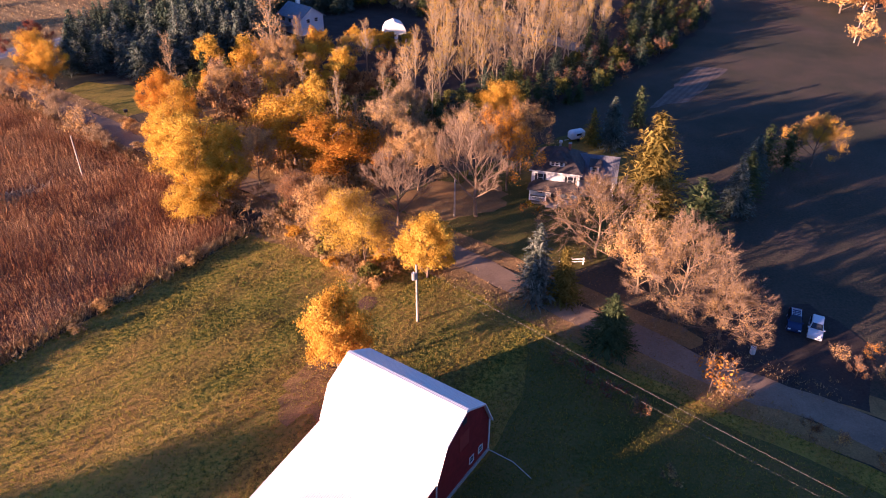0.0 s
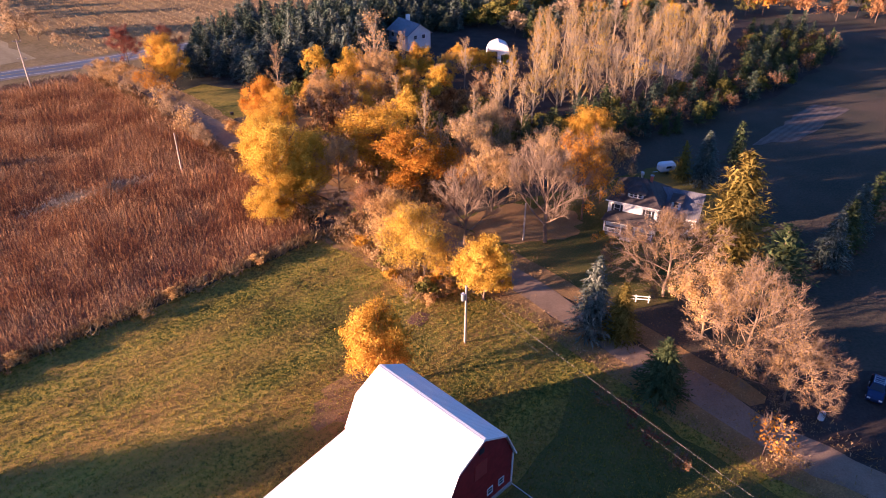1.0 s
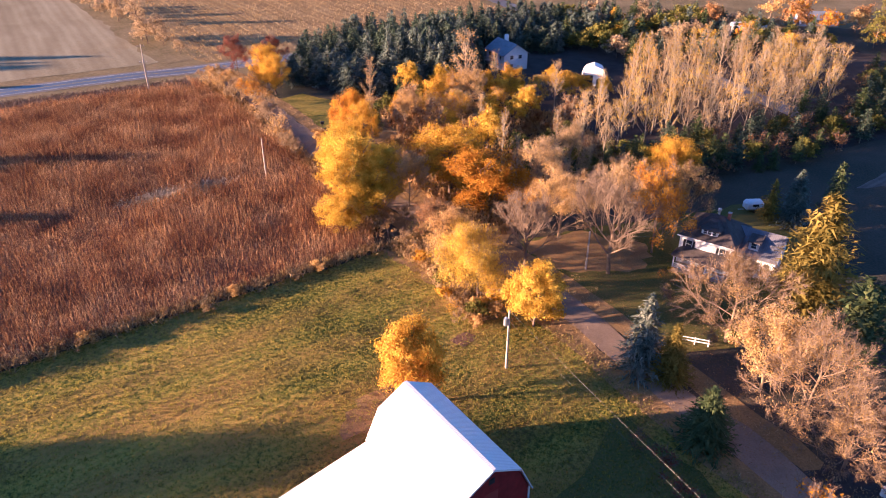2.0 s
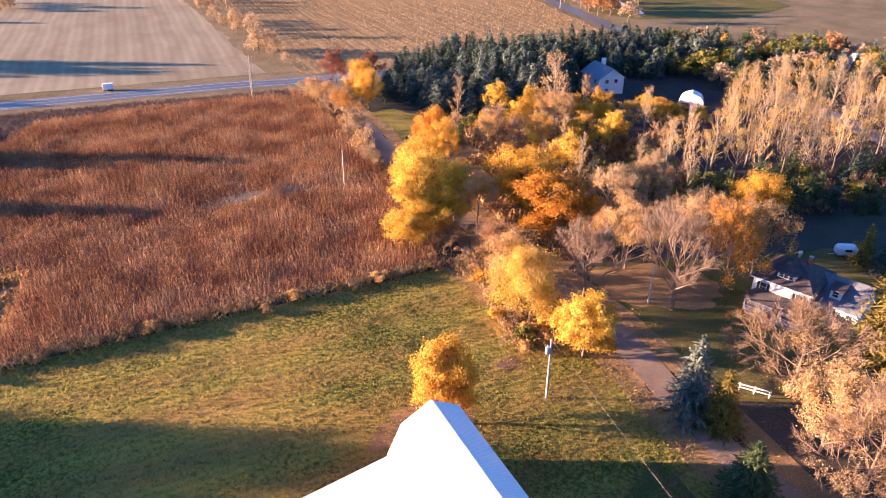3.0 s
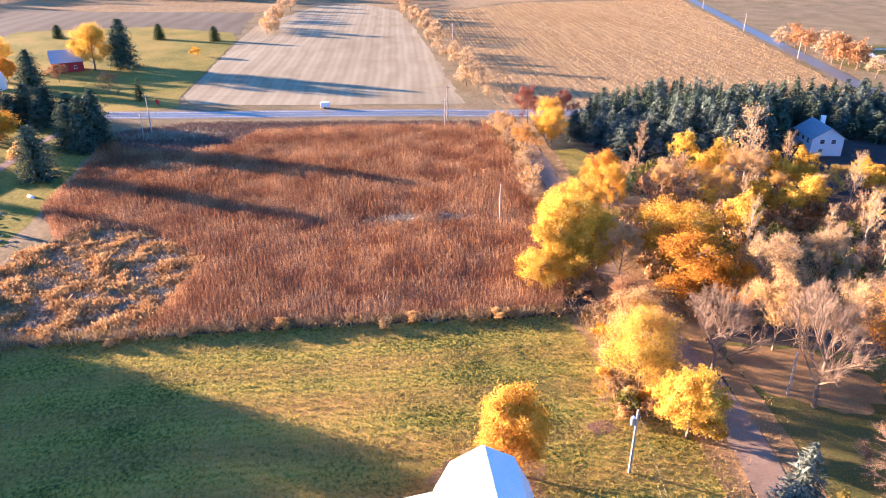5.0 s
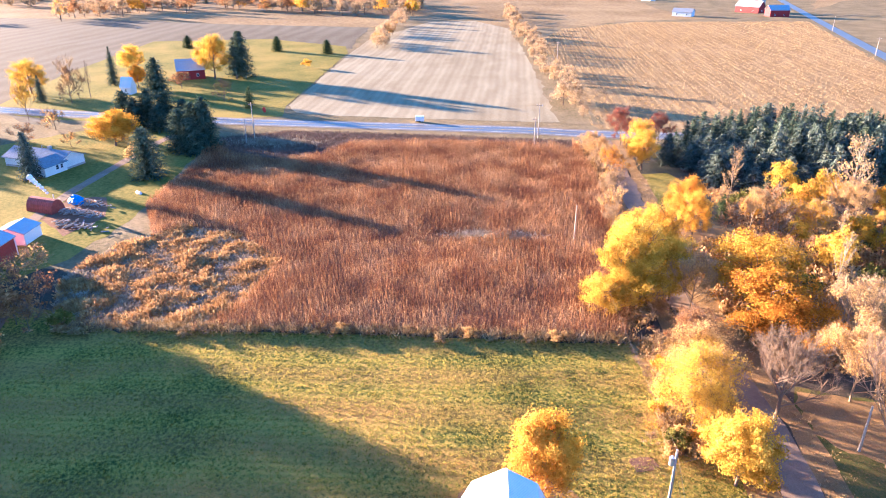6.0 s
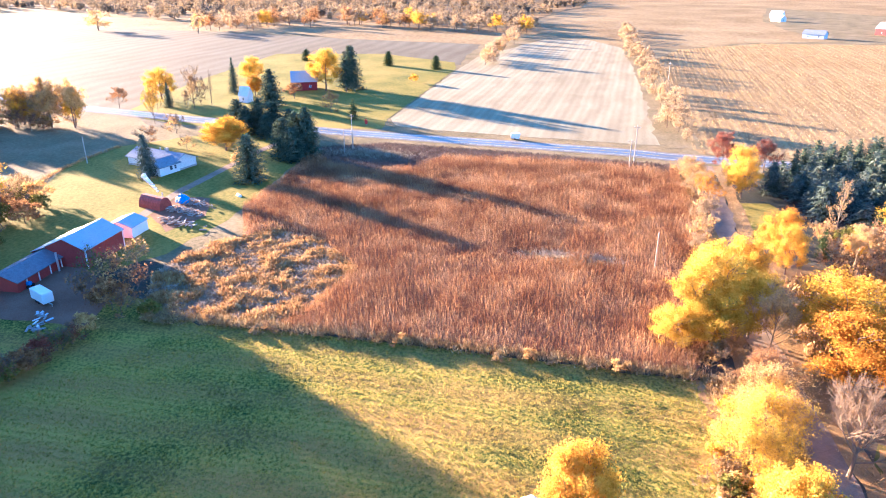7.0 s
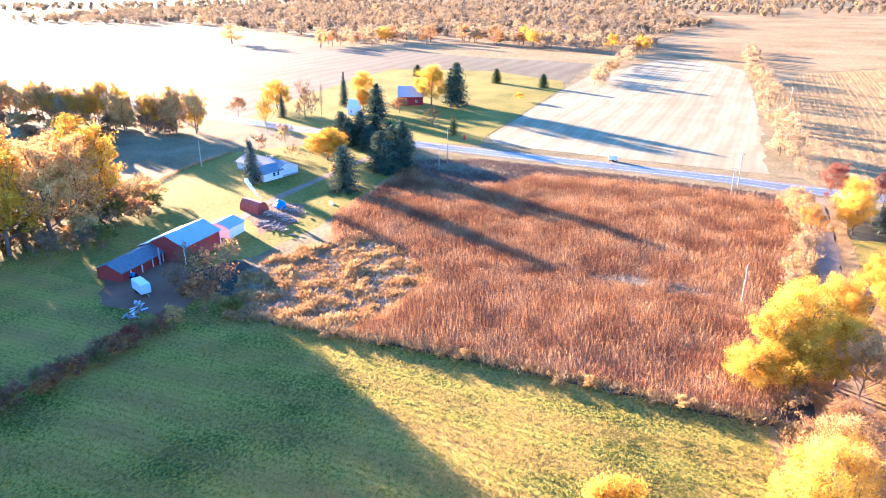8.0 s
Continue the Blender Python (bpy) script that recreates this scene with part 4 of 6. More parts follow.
for i, (x, y, s) in enumerate([(-21, 246, 0.55), (-15, 247, 0.5), (-27, 247, 0.6), (-32, 252, 0.55), (-24, 240, 0.7)]):
    plant(MID[i % 3], x, y, s, i * 67 % 360, "yellow_tree", "low yellow tree in front of the white shed", "tree", "", s * 1.1, "bark", "yellow" if i % 2 else "gold")

# mixed conifers and brush between the plantation and the poplars
pts = []
for c in scatter([(-60, 345), (-34, 296), (-12, 286), (24, 306), (56, 345), (10, 375), (-40, 372)], 500, rng):
    if all((c[0] - q[0]) ** 2 + (c[1] - q[1]) ** 2 > 4.6 ** 2 for q in pts):
        pts.append(c)
for i, (x, y) in enumerate(pts[:120]):
    forms, lf, nm, lab, cat, s = [(YOUNG, "bluefir", "conifer", "dark conifer in the brush behind the houses", "conifer", 1.0), (YOUNG, "fir", "conifer", "dark conifer in the brush behind the houses", "conifer", 1.0),
                                  (BUSH, "olive", "bush", "olive bush behind the houses", "bush", 1.8), (BUSH, "hedge", "bush", "hazy tan bush behind the houses", "bush", 1.9), (YOUNG, "spruce", "conifer", "grey-blue conifer behind the houses", "conifer", 1.05), (BUSH, "gold", "bush", "golden bush behind the houses", "bush", 1.5)][i % 5 if i % 13 else 5]
    s *= float(rng.uniform(0.75, 1.2))
    plant(forms[i % 3], x, y, s, float(rng.uniform(0, 360)), nm, lab, cat, "brush behind the houses", s * 1.1, "bark", lf)

# poplar grove and the mixed wood below it
GROVE = [(-14, 206), (6, 204), (28, 228), (44, 252), (54, 286), (44, 306), (20, 300), (-8, 278), (-18, 240)]
pts = []
for c in scatter(GROVE, 700, rng):
    if all((c[0] - q[0]) ** 2 + (c[1] - q[1]) ** 2 > 5.0 ** 2 for q in pts) and not (-34 < c[0] < -9 and 222 < c[1] < 276):
        pts.append(c)
for i, (x, y) in enumerate(pts[:105]):
    lf = ("tan", "gold", "hedge", "gold", "yellow", "tan")[int(rng.integers(0, 6))]
    plant(POPLAR[i % 4], x, y, float(rng.uniform(0.66, 1.02)), float(rng.uniform(0, 360)), "poplar", "slender pale poplar with sparse tan leaves", "tree", "poplar grove", float(rng.uniform(0.85, 1.25)), "poplarbark", lf)

WOOD = [(-22, 176), (-36, 176), (-56, 190), (-72, 204), (-80, 214), (-62, 228), (-40, 240), (-22, 226), (-8, 202), (4, 190)]
pts = []
for c in scatter(WOOD, 1200, rng):
    if all((c[0] - q[0]) ** 2 + (c[1] - q[1]) ** 2 > 5.2 ** 2 for q in pts):
        pts.append(c)
KINDS = [(MID, "yellow", 0.85), (SPARSE, "gold", 0.72), (POPLAR, "tan", 0.85), (POPLAR, "tan", 0.9), (SPARSE, "tan", 0.75), (MID, "gold", 0.8), (SHRUB, "rust", 1.9), (BUSH, "olive", 1.3), (YOUNG, "fir", 0.8), (SPARSE, "yellow", 0.78), (SHRUB, "tan", 1.8), (BUSH, "rust", 1.2)]
DARK_KINDS = [(BUSH, "olive", 1.3), (YOUNG, "fir", 0.75), (SHRUB, "rust", 1.8), (POPLAR, "tan", 0.85), (YOUNG, "fir", 0.6), (BUSH, "rust", 1.0)] * 2
for i, (x, y) in enumerate(pts[:100]):
    forms, lf, s = (DARK_KINDS if x > -30 else KINDS)[int(rng.integers(0, 12))]
    s *= float(rng.uniform(0.75, 1.15))
    nm = "bush" if forms in (BUSH, SHRUB) else {"fir": "conifer"}.get(lf, lf + "_tree" if lf != "tan" else "bare_tree")
    lab = {"yellow": "yellow-leaved tree in the mixed wood", "gold": "golden tree in the mixed wood", "tan": "pale half-bare growth in the mixed wood", "olive": "olive bush in the mixed wood", "rust": "brown bush in the mixed wood", "fir": "dark conifer in the mixed wood"}[lf]
    plant(forms[i % 2], x, y, s, float(rng.uniform(0, 360)), nm, lab, "bush" if forms in (BUSH, SHRUB) else "tree", "mixed wood", s * 0.95, "poplarbark" if forms is POPLAR else "palebark" if forms in (SPARSE, SHRUB) else "bark", lf)

# the tall pale poplar by the blue house
plant(POPLAR[0], -50.0, 224.0, 1.30, 40, "poplar", "tall pale poplar standing above the spruces", "tree", "", 1.9, "poplarbark", "tan")

# shaded belt of pines and brush along the meadow behind the house
BELT = [(0, 186), (14, 190), (34, 208), (62, 246), (90, 292), (84, 312), (62, 306), (54, 262), (30, 230), (8, 206), (-10, 196)]
pts = []
for c in scatter(BELT, 700, rng):
    if all((c[0] - q[0]) ** 2 + (c[1] - q[1]) ** 2 > 3.6 ** 2 for q in pts):
        pts.append(c)
for i, (x, y) in enumerate(pts[:150]):
    k = int(rng.integers(0, 5))
    forms, lf, nm, lab = [(PINE, "fir", "pine", "dark green pine in the hedge belt"), (BUSH, "olive", "bush", "olive-green bush in the hedge belt"), (YOUNG, "fir", "pine", "dark green pine in the hedge belt"),
                          (SHRUB, "rust", "shrub", "twiggy brown shrub in the hedge belt"), (PINE, "bluefir", "pine", "dark green pine in the hedge belt")][k]
    s = float(rng.uniform(0.55, 0.85)) * (1.7 if forms in (BUSH, SHRUB) else 1.0)
    plant(forms[i % 2], x, y, s, float(rng.uniform(0, 360)), nm, lab, "bush" if forms in (BUSH, SHRUB) else "conifer", "hedge belt", s, "bark", lf)

# hedge between hay field and lane, and brush by the lane
BRUSH = [(-33, 142, 0.7), (-30, 140, 0.6), (-27.5, 137.5, 0.6), (-24, 137, 0.7), (-21, 133, 0.8), (-18, 131, 0.7), (-16.5, 128, 0.6), (-14, 127, 0.6), (-12, 130, 0.8), (-25, 141, 0.9), (-31, 146, 0.9), (-37, 144, 0.9), (-40, 147, 0.8),
         (-10.5, 127, 0.6), (-20, 128.5, 0.5), (-36, 150, 0.9), (-55, 165, 0.8), (-62, 172, 0.7), (-68, 172, 0.6), (-75, 184, 0.7), (-17, 125, 0.55), (-15.5, 123, 0.5), (-13.5, 125.5, 0.7), (-12.5, 123.2, 0.5), (-23, 133.5, 0.6), (-26, 139, 0.8)]
for i, (x, y, s) in enumerate(BRUSH):
    lf = ("straw", "tan", "gold", "straw", "olive", "tan")[i % 6]
    plant((SHRUB + BUSH)[i % 5], x, y, s, i * 51 % 360, "bush", {"olive": "low olive bush in the field hedge"}.get(lf, "low " + lf + "-coloured bush in the field hedge"), "bush", "field hedge", s * 1.1, "bark", lf)
for i, (x, y, s, lf) in enumerate([(31.5, 102.0, 1.25, "orange"), (33.5, 100.2, 0.8, "tan"), (44, 93.5, 0.5, "tan"), (41, 95, 0.55, "rust"), (47, 91, 0.5, "tan"), (51, 105, 0.7, "rust"), (54, 103.5, 0.7, "tan"), (57.5, 107, 0.8, "rust"), (55, 109, 0.6, "orange"),
                                   (60, 104, 0.8, "rust"), (50, 108, 0.6, "tan"), (19, 100.5, 0.7, "red"), (22, 97.5, 0.7, "rust"), (16.5, 104, 0.8, "red"), (13, 107, 0.6, "rust"), (23, 88, 0.55, "tan"), (36.5, 148, 0.9, "red"), (14.5, 146.5, 0.45, "orange"), (12, 148, 0.4, "orange"), (13.2, 150, 0.3, "gold"), (20, 137, 0.5, "rust")]):
    plant((BUSH if lf == "gold" else SHRUB)[i % 2], x, y, s, i * 73 % 360, "shrub", {"tan": "pale twiggy shrub in rough grass", "rust": "brown twiggy shrub in rough grass", "red": "dark reddish shrub in shade", "orange": "orange-leaved shrub in rough grass", "gold": "golden-leaved shrub beside the porch"}[lf], "shrub", "", s, "bark", lf)

# farmstead trees along the road
STEAD = [
    (WIDE[0], -197.0, 106.5, 1.45, 1.3, "bluefir", "tall dark spruce at the corn's edge"), (ROUNDED[1], -198.5, 99.0, 1.15, 1.15, "bluefir", "broad dark spruce at the corn's edge"), (ROUNDED[0], -200.5, 103.5, 1.25, 1.0, "bluefir", "dark spruce at the corn's edge"), (WIDE[1], -193.0, 101.5, 0.95, 1.2, "bluefir", "dark spruce at the corn's edge"),
    (ROUNDED[0], -174.0, 84.8, 1.2, 1.2, "bluefir", "broad dark spruce beside the driveway"), (WIDE[0], -189.0, 55.5, 1.18, 0.78, "spruce", "grey-green spruce beside the low house"),
    (ROUNDED[0], -241.0, 96.0, 1.12, 1.15, "bluefir", "dark spruce by the road"), (ROUNDED[1], -236.0, 101.5, 1.05, 1.15, "bluefir", "dark spruce by the road"), (WIDE[0], -230.0, 98.0, 0.85, 1.1, "bluefir", "dark spruce by the road"), (ROUNDED[0], -228.0, 106.0, 0.92, 1.0, "bluefir", "dark spruce by the road"), (WIDE[1], -246.0, 88.5, 1.05, 1.43, "bluefir", "dark spruce by the road"), (WIDE[0], -239.5, 91.0, 0.92, 1.2, "bluefir", "dark spruce by the road"), (ROUNDED[1], -223.0, 111.5, 0.85, 1.0, "bluefir", "dark spruce by the road"),
    (WIDE[1], -294.0, 108.0, 1.42, 1.5, "bluefir", "large dark green spruce on the far lawn"), (SPRUCE[2], -336.0, 95.0, 1.27, 0.95, "bluefir", "slim dark spruce on the far lawn"), (SPRUCE[0], -309.0, 63.0, 0.82, 0.85, "bluefir", "slim dark spruce on the far lawn"),
    (WIDE[0], -326.0, 154.0, 1.9, 1.75, "bluefir", "tall dark pine beside a yellow tree"), (PINE[1], -320.0, 150.0, 1.7, 1.6, "bluefir", "tall dark pine beside a yellow tree"),
    (YOUNG[0], -251.0, 136.6, 0.98, 1.0, "fir", "small dark spruce beside the road"), (ROUNDED[1], -407.0, 199.0, 0.76, 0.85, "fir", "small rounded dark conifer on the lawn"), (ROUNDED[0], -380.0, 222.0, 0.7, 0.85, "fir", "small rounded dark conifer on the lawn"), (ROUNDED[1], -451.0, 153.5, 0.66, 0.85, "fir", "small rounded dark conifer on the lawn"),
]
for i, (form, x, y, hs, ws, lf, lab) in enumerate(STEAD):
    plant(form, x, y, hs, i * 47 % 360, "spruce", lab, "conifer", "", ws, "bark", lf)
STEAD2 = [
    (ROUND[0], -216.0, 81.0, 1.23, 1.8, "bark", "gold", "maple_tree", "broad round orange-gold maple by the driveway"), (BUSH[1], -190.0, 84.0, 1.6, 1.3, "bark", "tan", "bush", "rounded tan bush beside the spruce"),
    (FULL[0], -326.0, 140.5, 1.57, 1.4, "bark", "yellow", "yellow_tree", "large yellow tree on the far lawn"), (BARE[0], -300.0, 74.0, 1.4, 0.75, "bark", "tan", "bare_tree", "tall bare dark tree on the far lawn"),
    (FULL[1], -332.0, 60.0, 1.1, 1.2, "bark", "yellow", "yellow_tree", "broad yellow tree on the far lawn"), (SPARSE[1], -272.0, 57.0, 1.15, 0.62, "bark", "yellow", "yellow_tree", "tall thin yellow tree by the road"), (FULL[2], -357.0, 107.0, 1.15, 1.0, "bark", "yellow", "yellow_tree", "yellow tree on the far lawn"), (ROUND[1], -322.0, 104.0, 1.1, 0.95, "bark", "orange", "gold_tree", "orange-gold tree beside the white shed"),
    (SPARSE[0], -314.0, 41.5, 0.72, 0.72, "bark", "rust", "rust_tree", "small rust-red tree beside the far road"), (SPARSE[0], -309.0, 121.0, 0.58, 0.8, "bark", "rust", "rust_tree", "rust-coloured tree by the red house"), (BARE[1], -270.0, 131.0, 0.62, 0.6, "bark", "olive", "bare_tree", "small dark bare tree on the far lawn"),
    (SHRUB[0], -251.0, 65.0, 1.8, 1.9, "bark", "tan", "bush", "large twiggy bush by the road"), (SHRUB[1], -238.0, 55.0, 1.4, 1.8, "bark", "rust", "bush", "large twiggy bush by the low house"), (SHRUB[1], -222.0, 68.0, 1.1, 1.3, "bark", "tan", "bush", "twiggy bush by the low house"), (BUSH[2], -334.0, 192.0, 1.2, 1.2, "bark", "gold", "bush", "small golden bush on the far lawn"),
    (SHRUB[0], -118.0, 54.0, 1.3, 1.5, "palebark", "tan", "shrub", "pale twiggy shrub against the red shed"), (SHRUB[1], -114.0, 51.0, 1.0, 1.4, "palebark", "tan", "shrub", "pale twiggy shrub against the red shed"),
]
for i, (form, x, y, hs, ws, bk, lf, nm, lab) in enumerate(STEAD2):
    plant(form, x, y, hs, i * 59 % 360, nm, lab, "bush" if nm in ("bush", "shrub") else "tree", "", ws, bk, lf)
plant((POPLAR[2][0], None), -307.0, 82.0, 0.98, 10, "dead_tree", "thin dead pole-like tree", "tree", "", 0.7, "bark", "tan")

# tree rows south-west, which shade the hay field
GROVE_SW = [(-176, 6), (-160, 20), (-147, 15), (-134, 4), (-120, -8), (-100, -30), (-84, -62), (-120, -80), (-176, -24)]
pts = [np.array(p, float) for p in ((-160, 17), (-152, 13), (-143, 8), (-134, 1), (-126, -6))]
for c in scatter(GROVE_SW, 400, rng):
    if all((c[0] - q[0]) ** 2 + (c[1] - q[1]) ** 2 > 8.5 ** 2 for q in pts):
        pts.append(c)
for i, (x, y) in enumerate(pts[:40]):
    lf = ("gold", "tan", "tan", "gold", "tan", "yellow")[i % 6]
    s = float(rng.uniform(1.0, 1.08))
    plant(HIGH[i % 3], x, y, s, i * 41 % 360, lf + "_tree" if lf != "tan" else "bare_tree", "tall " + {"gold": "golden", "yellow": "yellow", "orange": "orange", "tan": "half-bare tan"}[lf] + " tree in the southern wood", "tree", "southern wood", 1.05, "bark", lf)
for i in range(40):
    x, y = float(rng.uniform(-176, -128)), float(rng.uniform(-4, 26))
    s = float(rng.uniform(1.0, 1.7))
    plant((SHRUB + BUSH)[i % 4], x, y - 0.2 * (x + 150), s, i * 37 % 360, "shrub", "grey-brown undergrowth shrub at the wood's edge", "shrub", "southern wood edge", s * 1.2, "bark", ("rust", "tan", "olive")[i % 3])
for i in range(34):
    f = i / 33
    x, y = -280 - 55 * f + float(rng.normal(0, 4)), 26 - 105 * f + float(rng.normal(0, 4))
    lf = ("yellow", "tan", "gold", "tan", "hedge")[i % 5]
    forms = (MID, MID, SPARSE, MID, MID)[i % 5]
    s = float(rng.uniform(1.1, 1.6))
    plant(forms[i % 3], x, y, s, float(rng.uniform(0, 360)), "yellow_tree" if lf in ("yellow", "gold") else "bare_tree", {"yellow": "yellow tree in the roadside tree row", "gold": "golden tree in the roadside tree row"}.get(lf, "hazy half-bare tree in the roadside tree row"), "tree", "roadside tree row", s * 0.8, "bark", lf)
for i in range(36):
    f = i / 35
    s = float(rng.uniform(1.1, 1.9))
    plant((SHRUB + BUSH)[i % 5], -276 - 55 * f + float(rng.normal(0, 4)), 22 - 105 * f + float(rng.normal(0, 4)), s, i * 29 % 360, "shrub", "hazy brown undergrowth below the roadside trees", "shrub", "roadside tree row", s * 1.3, "bark", ("tan", "rust", "tan")[i % 3])
for i in range(46):
    x, y = float(rng.uniform(-275, -195)), float(rng.uniform(-60, 8))
    if y > 8 + (x + 195) * 0.05:
        continue
    s = float(rng.uniform(0.9, 1.8))
    plant((SHRUB + BUSH)[i % 5], x, y, s, i * 37 % 360, "shrub", "grey-brown scrub shrub in the rough meadow", "shrub", "meadow scrub", s * 1.3, "bark", ("rust", "tan", "tan")[i % 3])
for i, (x, y, s) in enumerate([(-100, 54, 1.7), (-105, 50, 1.9), (-96, 50, 1.6), (-110, 47, 1.8), (-92, 52, 1.3), (-88, 46, 1.0), (-100, 45, 1.6), (-83, 42, 0.9), (-78, 37, 0.9), (-73, 33, 0.8), (-69, 29, 0.8), (-90, 57, 0.9), (-65, 26, 0.8), (-86, 61, 0.6)]):
    lf = ("rust", "tan", "rust", "olive")[i % 4]
    plant((SHRUB + BUSH)[i % 3], x, y, s, i * 77 % 360, "bush", {"olive": "dark olive bush at the shaded field corner", "tan": "tan bush at the shaded field corner", "rust": "brown bush at the shaded field corner"}[lf], "bush", "field corner brush", s, "bark", lf)

for i in range(26):
    f = i / 25
    s = float(rng.uniform(0.55, 0.95))
    plant((SHRUB + BUSH)[i % 3], -86 + 24 * f + float(rng.normal(0, 1.0)), 45 - 22 * f + float(rng.normal(0, 1.0)), s, i * 53 % 360, "shrub", "low dark reddish shrub in the shaded field hedge", "shrub", "field corner hedge", s * 1.3, "bark", ("rust", "red", "rust", "olive")[i % 4])

# Trees added out of view, only to throw shade over yard and meadow.
for i, (x, y, s) in enumerate(((-58, 2, 1.0), (-49, -6, 1.0), (-44, 8, 1.0), (-34, 0, 1.0), (-30, 14, 1.0), (-20, 8, 1.0), (-66, -12, 1.0), (-14, 18, 1.0), (-13, 61, 0.85), (-4, 62, 0.95), (5, 60, 1.1), (14, 61, 1.15), (23, 60, 1.2), (32, 62, 1.2), (41, 64, 1.2), (50, 66, 1.2), (60, 70, 1.2), (38, 54, 1.2), (18, 52, 1.2), (-9, 66, 0.85))):
    plant(TALL[i % 3], x, y, s, i * 61 % 360, "gold_tree", "tall golden tree, added unseen to shade the barn's yard", "tree", "southern wood", 1.0, "bark", "gold")

# More unseen trees, added to block the sun passing over the lean-to.
for i, (x, y, s) in enumerate(((-20, 67, 0.85), (-15.5, 70.5, 1.0), (-11, 71, 1.05), (-17.5, 63, 1.05), (-6.5, 70, 1.1), (-1, 72, 0.95))):
    plant(MID[i % 3], x, y, s, i * 61 % 360, "gold_tree", "golden tree, added unseen to shade the ground past the lean-to", "tree", "southern wood", 0.75, "bark", "gold")

# hedgerows beyond the road and the far tree lines
def hedge(line, n, wid, seed, name, label, smin=0.45, smax=0.9, leaf=("rust", "tan", "gold", "tan", "orange")):
    r = np.random.default_rng(seed)
    ln = smooth_line(line, 3.0)
    for i in range(n):
        p = ln[int(r.integers(0, len(ln)))] + r.normal(0, wid, 2)
        s = float(r.uniform(smin, smax))
        plant(FAR[i % 3], p[0], p[1], s, float(r.uniform(0, 360)), name, label, "tree", name, s * float(r.uniform(0.9, 1.2)), "bark", leaf[int(r.integers(0, len(leaf)))])


hedge([(-160, 240), (-196, 258), (-240, 288), (-300, 325), (-365, 366), (-430, 404), (-580, 505)], 64, 4.0, 1, "hedgerow_tree", "tan and rust hedgerow growth between fields", 0.35, 0.8, ("hedge",))
hedge([(-388, 262), (-430, 285), (-535, 351), (-640, 425)], 40, 3.0, 2, "hedgerow_tree", "tan and rust hedgerow growth between fields", 0.45, 0.95, ("hedge", "hedge", "hedge", "tan"))
hedge([(-700, 110), (-760, 170), (-700, 290), (-640, 330), (-585, 372)], 60, 14, 3, "far_tree", "distant hazy autumn tree", 0.7, 1.5, ("hedge", "hedge", "rust", "gold", "hedge"))
hedge([(-150, 460), (-119, 441), (-101, 417), (-78, 402)], 14, 5, 4, "far_tree", "rust-orange tree near the far houses", 0.7, 1.15, ("rust", "hedge", "rust", "rust"))
hedge([(0, 350), (40, 372), (80, 360), (140, 330), (150, 290), (128, 262)], 44, 12, 5, "far_tree", "brown and tan tree behind the grove", 0.6, 1.1, ("rust", "tan", "olive", "rust", "orange"))
plant(FAR[0], -760, 2, 1.5, 20, "far_tree", "lone rounded tan tree in a pale field", "tree", "", 2.4, "bark", "tan")


def far_wood(name, pts, rng, label, h=(10, 18), cards_each=150, size=1.7):
    """Distant woodland: many crowns of loose cards in one mesh."""
    n = len(pts)
    H = rng.uniform(h[0], h[1], n)
    R = H * rng.uniform(0.3, 0.45, n)
    k = np.repeat(np.arange(n), cards_each)
    d = unit(rng.normal(size=(len(k), 3))) * rng.uniform(0.45, 1.05, (len(k), 1))
    c = np.c_[pts[k], np.zeros(len(k))] + d * np.c_[R[k], R[k], H[k] * 0.46] + np.c_[np.zeros((len(k), 2)), H[k] * 0.5]
    return tagged(part(name, leaf_mesh(name, c, size, rng, d), "farwood"), label, "woodland", kind="stuff")


far_wood("far_woods", scatter([(-1110, -60), (-790, 110), (-800, 260), (-705, 300), (-600, 375), (-720, 470), (-1000, 720), (-1700, 900), (-2000, 300), (-1700, -300), (-1250, -410)], 2300, rng), rng, "hazy orange and grey autumn woodland in the distance", (9, 17), 120, 1.8)
far_wood("horizon_woods", np.vstack([scatter([(-1100, 1120), (-2050, 1980), (-2900, 700), (-2000, -700), (-1700, -600), (-1500, 300)], 900, rng), scatter([(-1100, 1120), (-600, 1500), (-400, 2200), (-2000, 2100)], 460, rng), scatter([(-400, 950), (300, 800), (600, 1500), (-500, 1800)], 300, rng)]), rng, "grey-blue woodland on the horizon", (12, 20), 60, 3.8)
far_wood("south_woods", scatter([(-420, -140), (-345, -80), (-290, -70), (-200, -60), (-180, -140), (-420, -260)], 160, rng), rng, "tan and gold roadside woodland", (10, 16), 180, 0.95)

# ---- corn, weeds and grass ----
a = math.atan2(71, 46.5)
ux, uy = np.array([math.cos(a), math.sin(a)]), np.array([-math.sin(a), math.cos(a)])
gu, gv = np.meshgrid(np.arange(-70, 230, 0.30), np.arange(-60, 150, 0.76))
pc = np.array([-84, 68.5]) + gu.reshape(-1, 1) * ux + gv.reshape(-1, 1) * uy
pc = pc + rng.normal(0, 0.13, pc.shape)
thin = np.array([noise.noise(Vector((x * 0.05, y * 0.05, 0.3))) for x, y in pc])
keep = inside(CORN, pc[:, 0], pc[:, 1]) & ~inside(SCRUB, pc[:, 0], pc[:, 1])
pud = (((pc - np.array([-86, 145])) @ ux / 8.5) ** 2 + ((pc - np.array([-86, 145])) @ uy / 3.0) ** 2) + 2.2 * np.array([noise.noise(Vector((x * 0.16, y * 0.16, 7.0))) for x, y in pc]) > 1.0
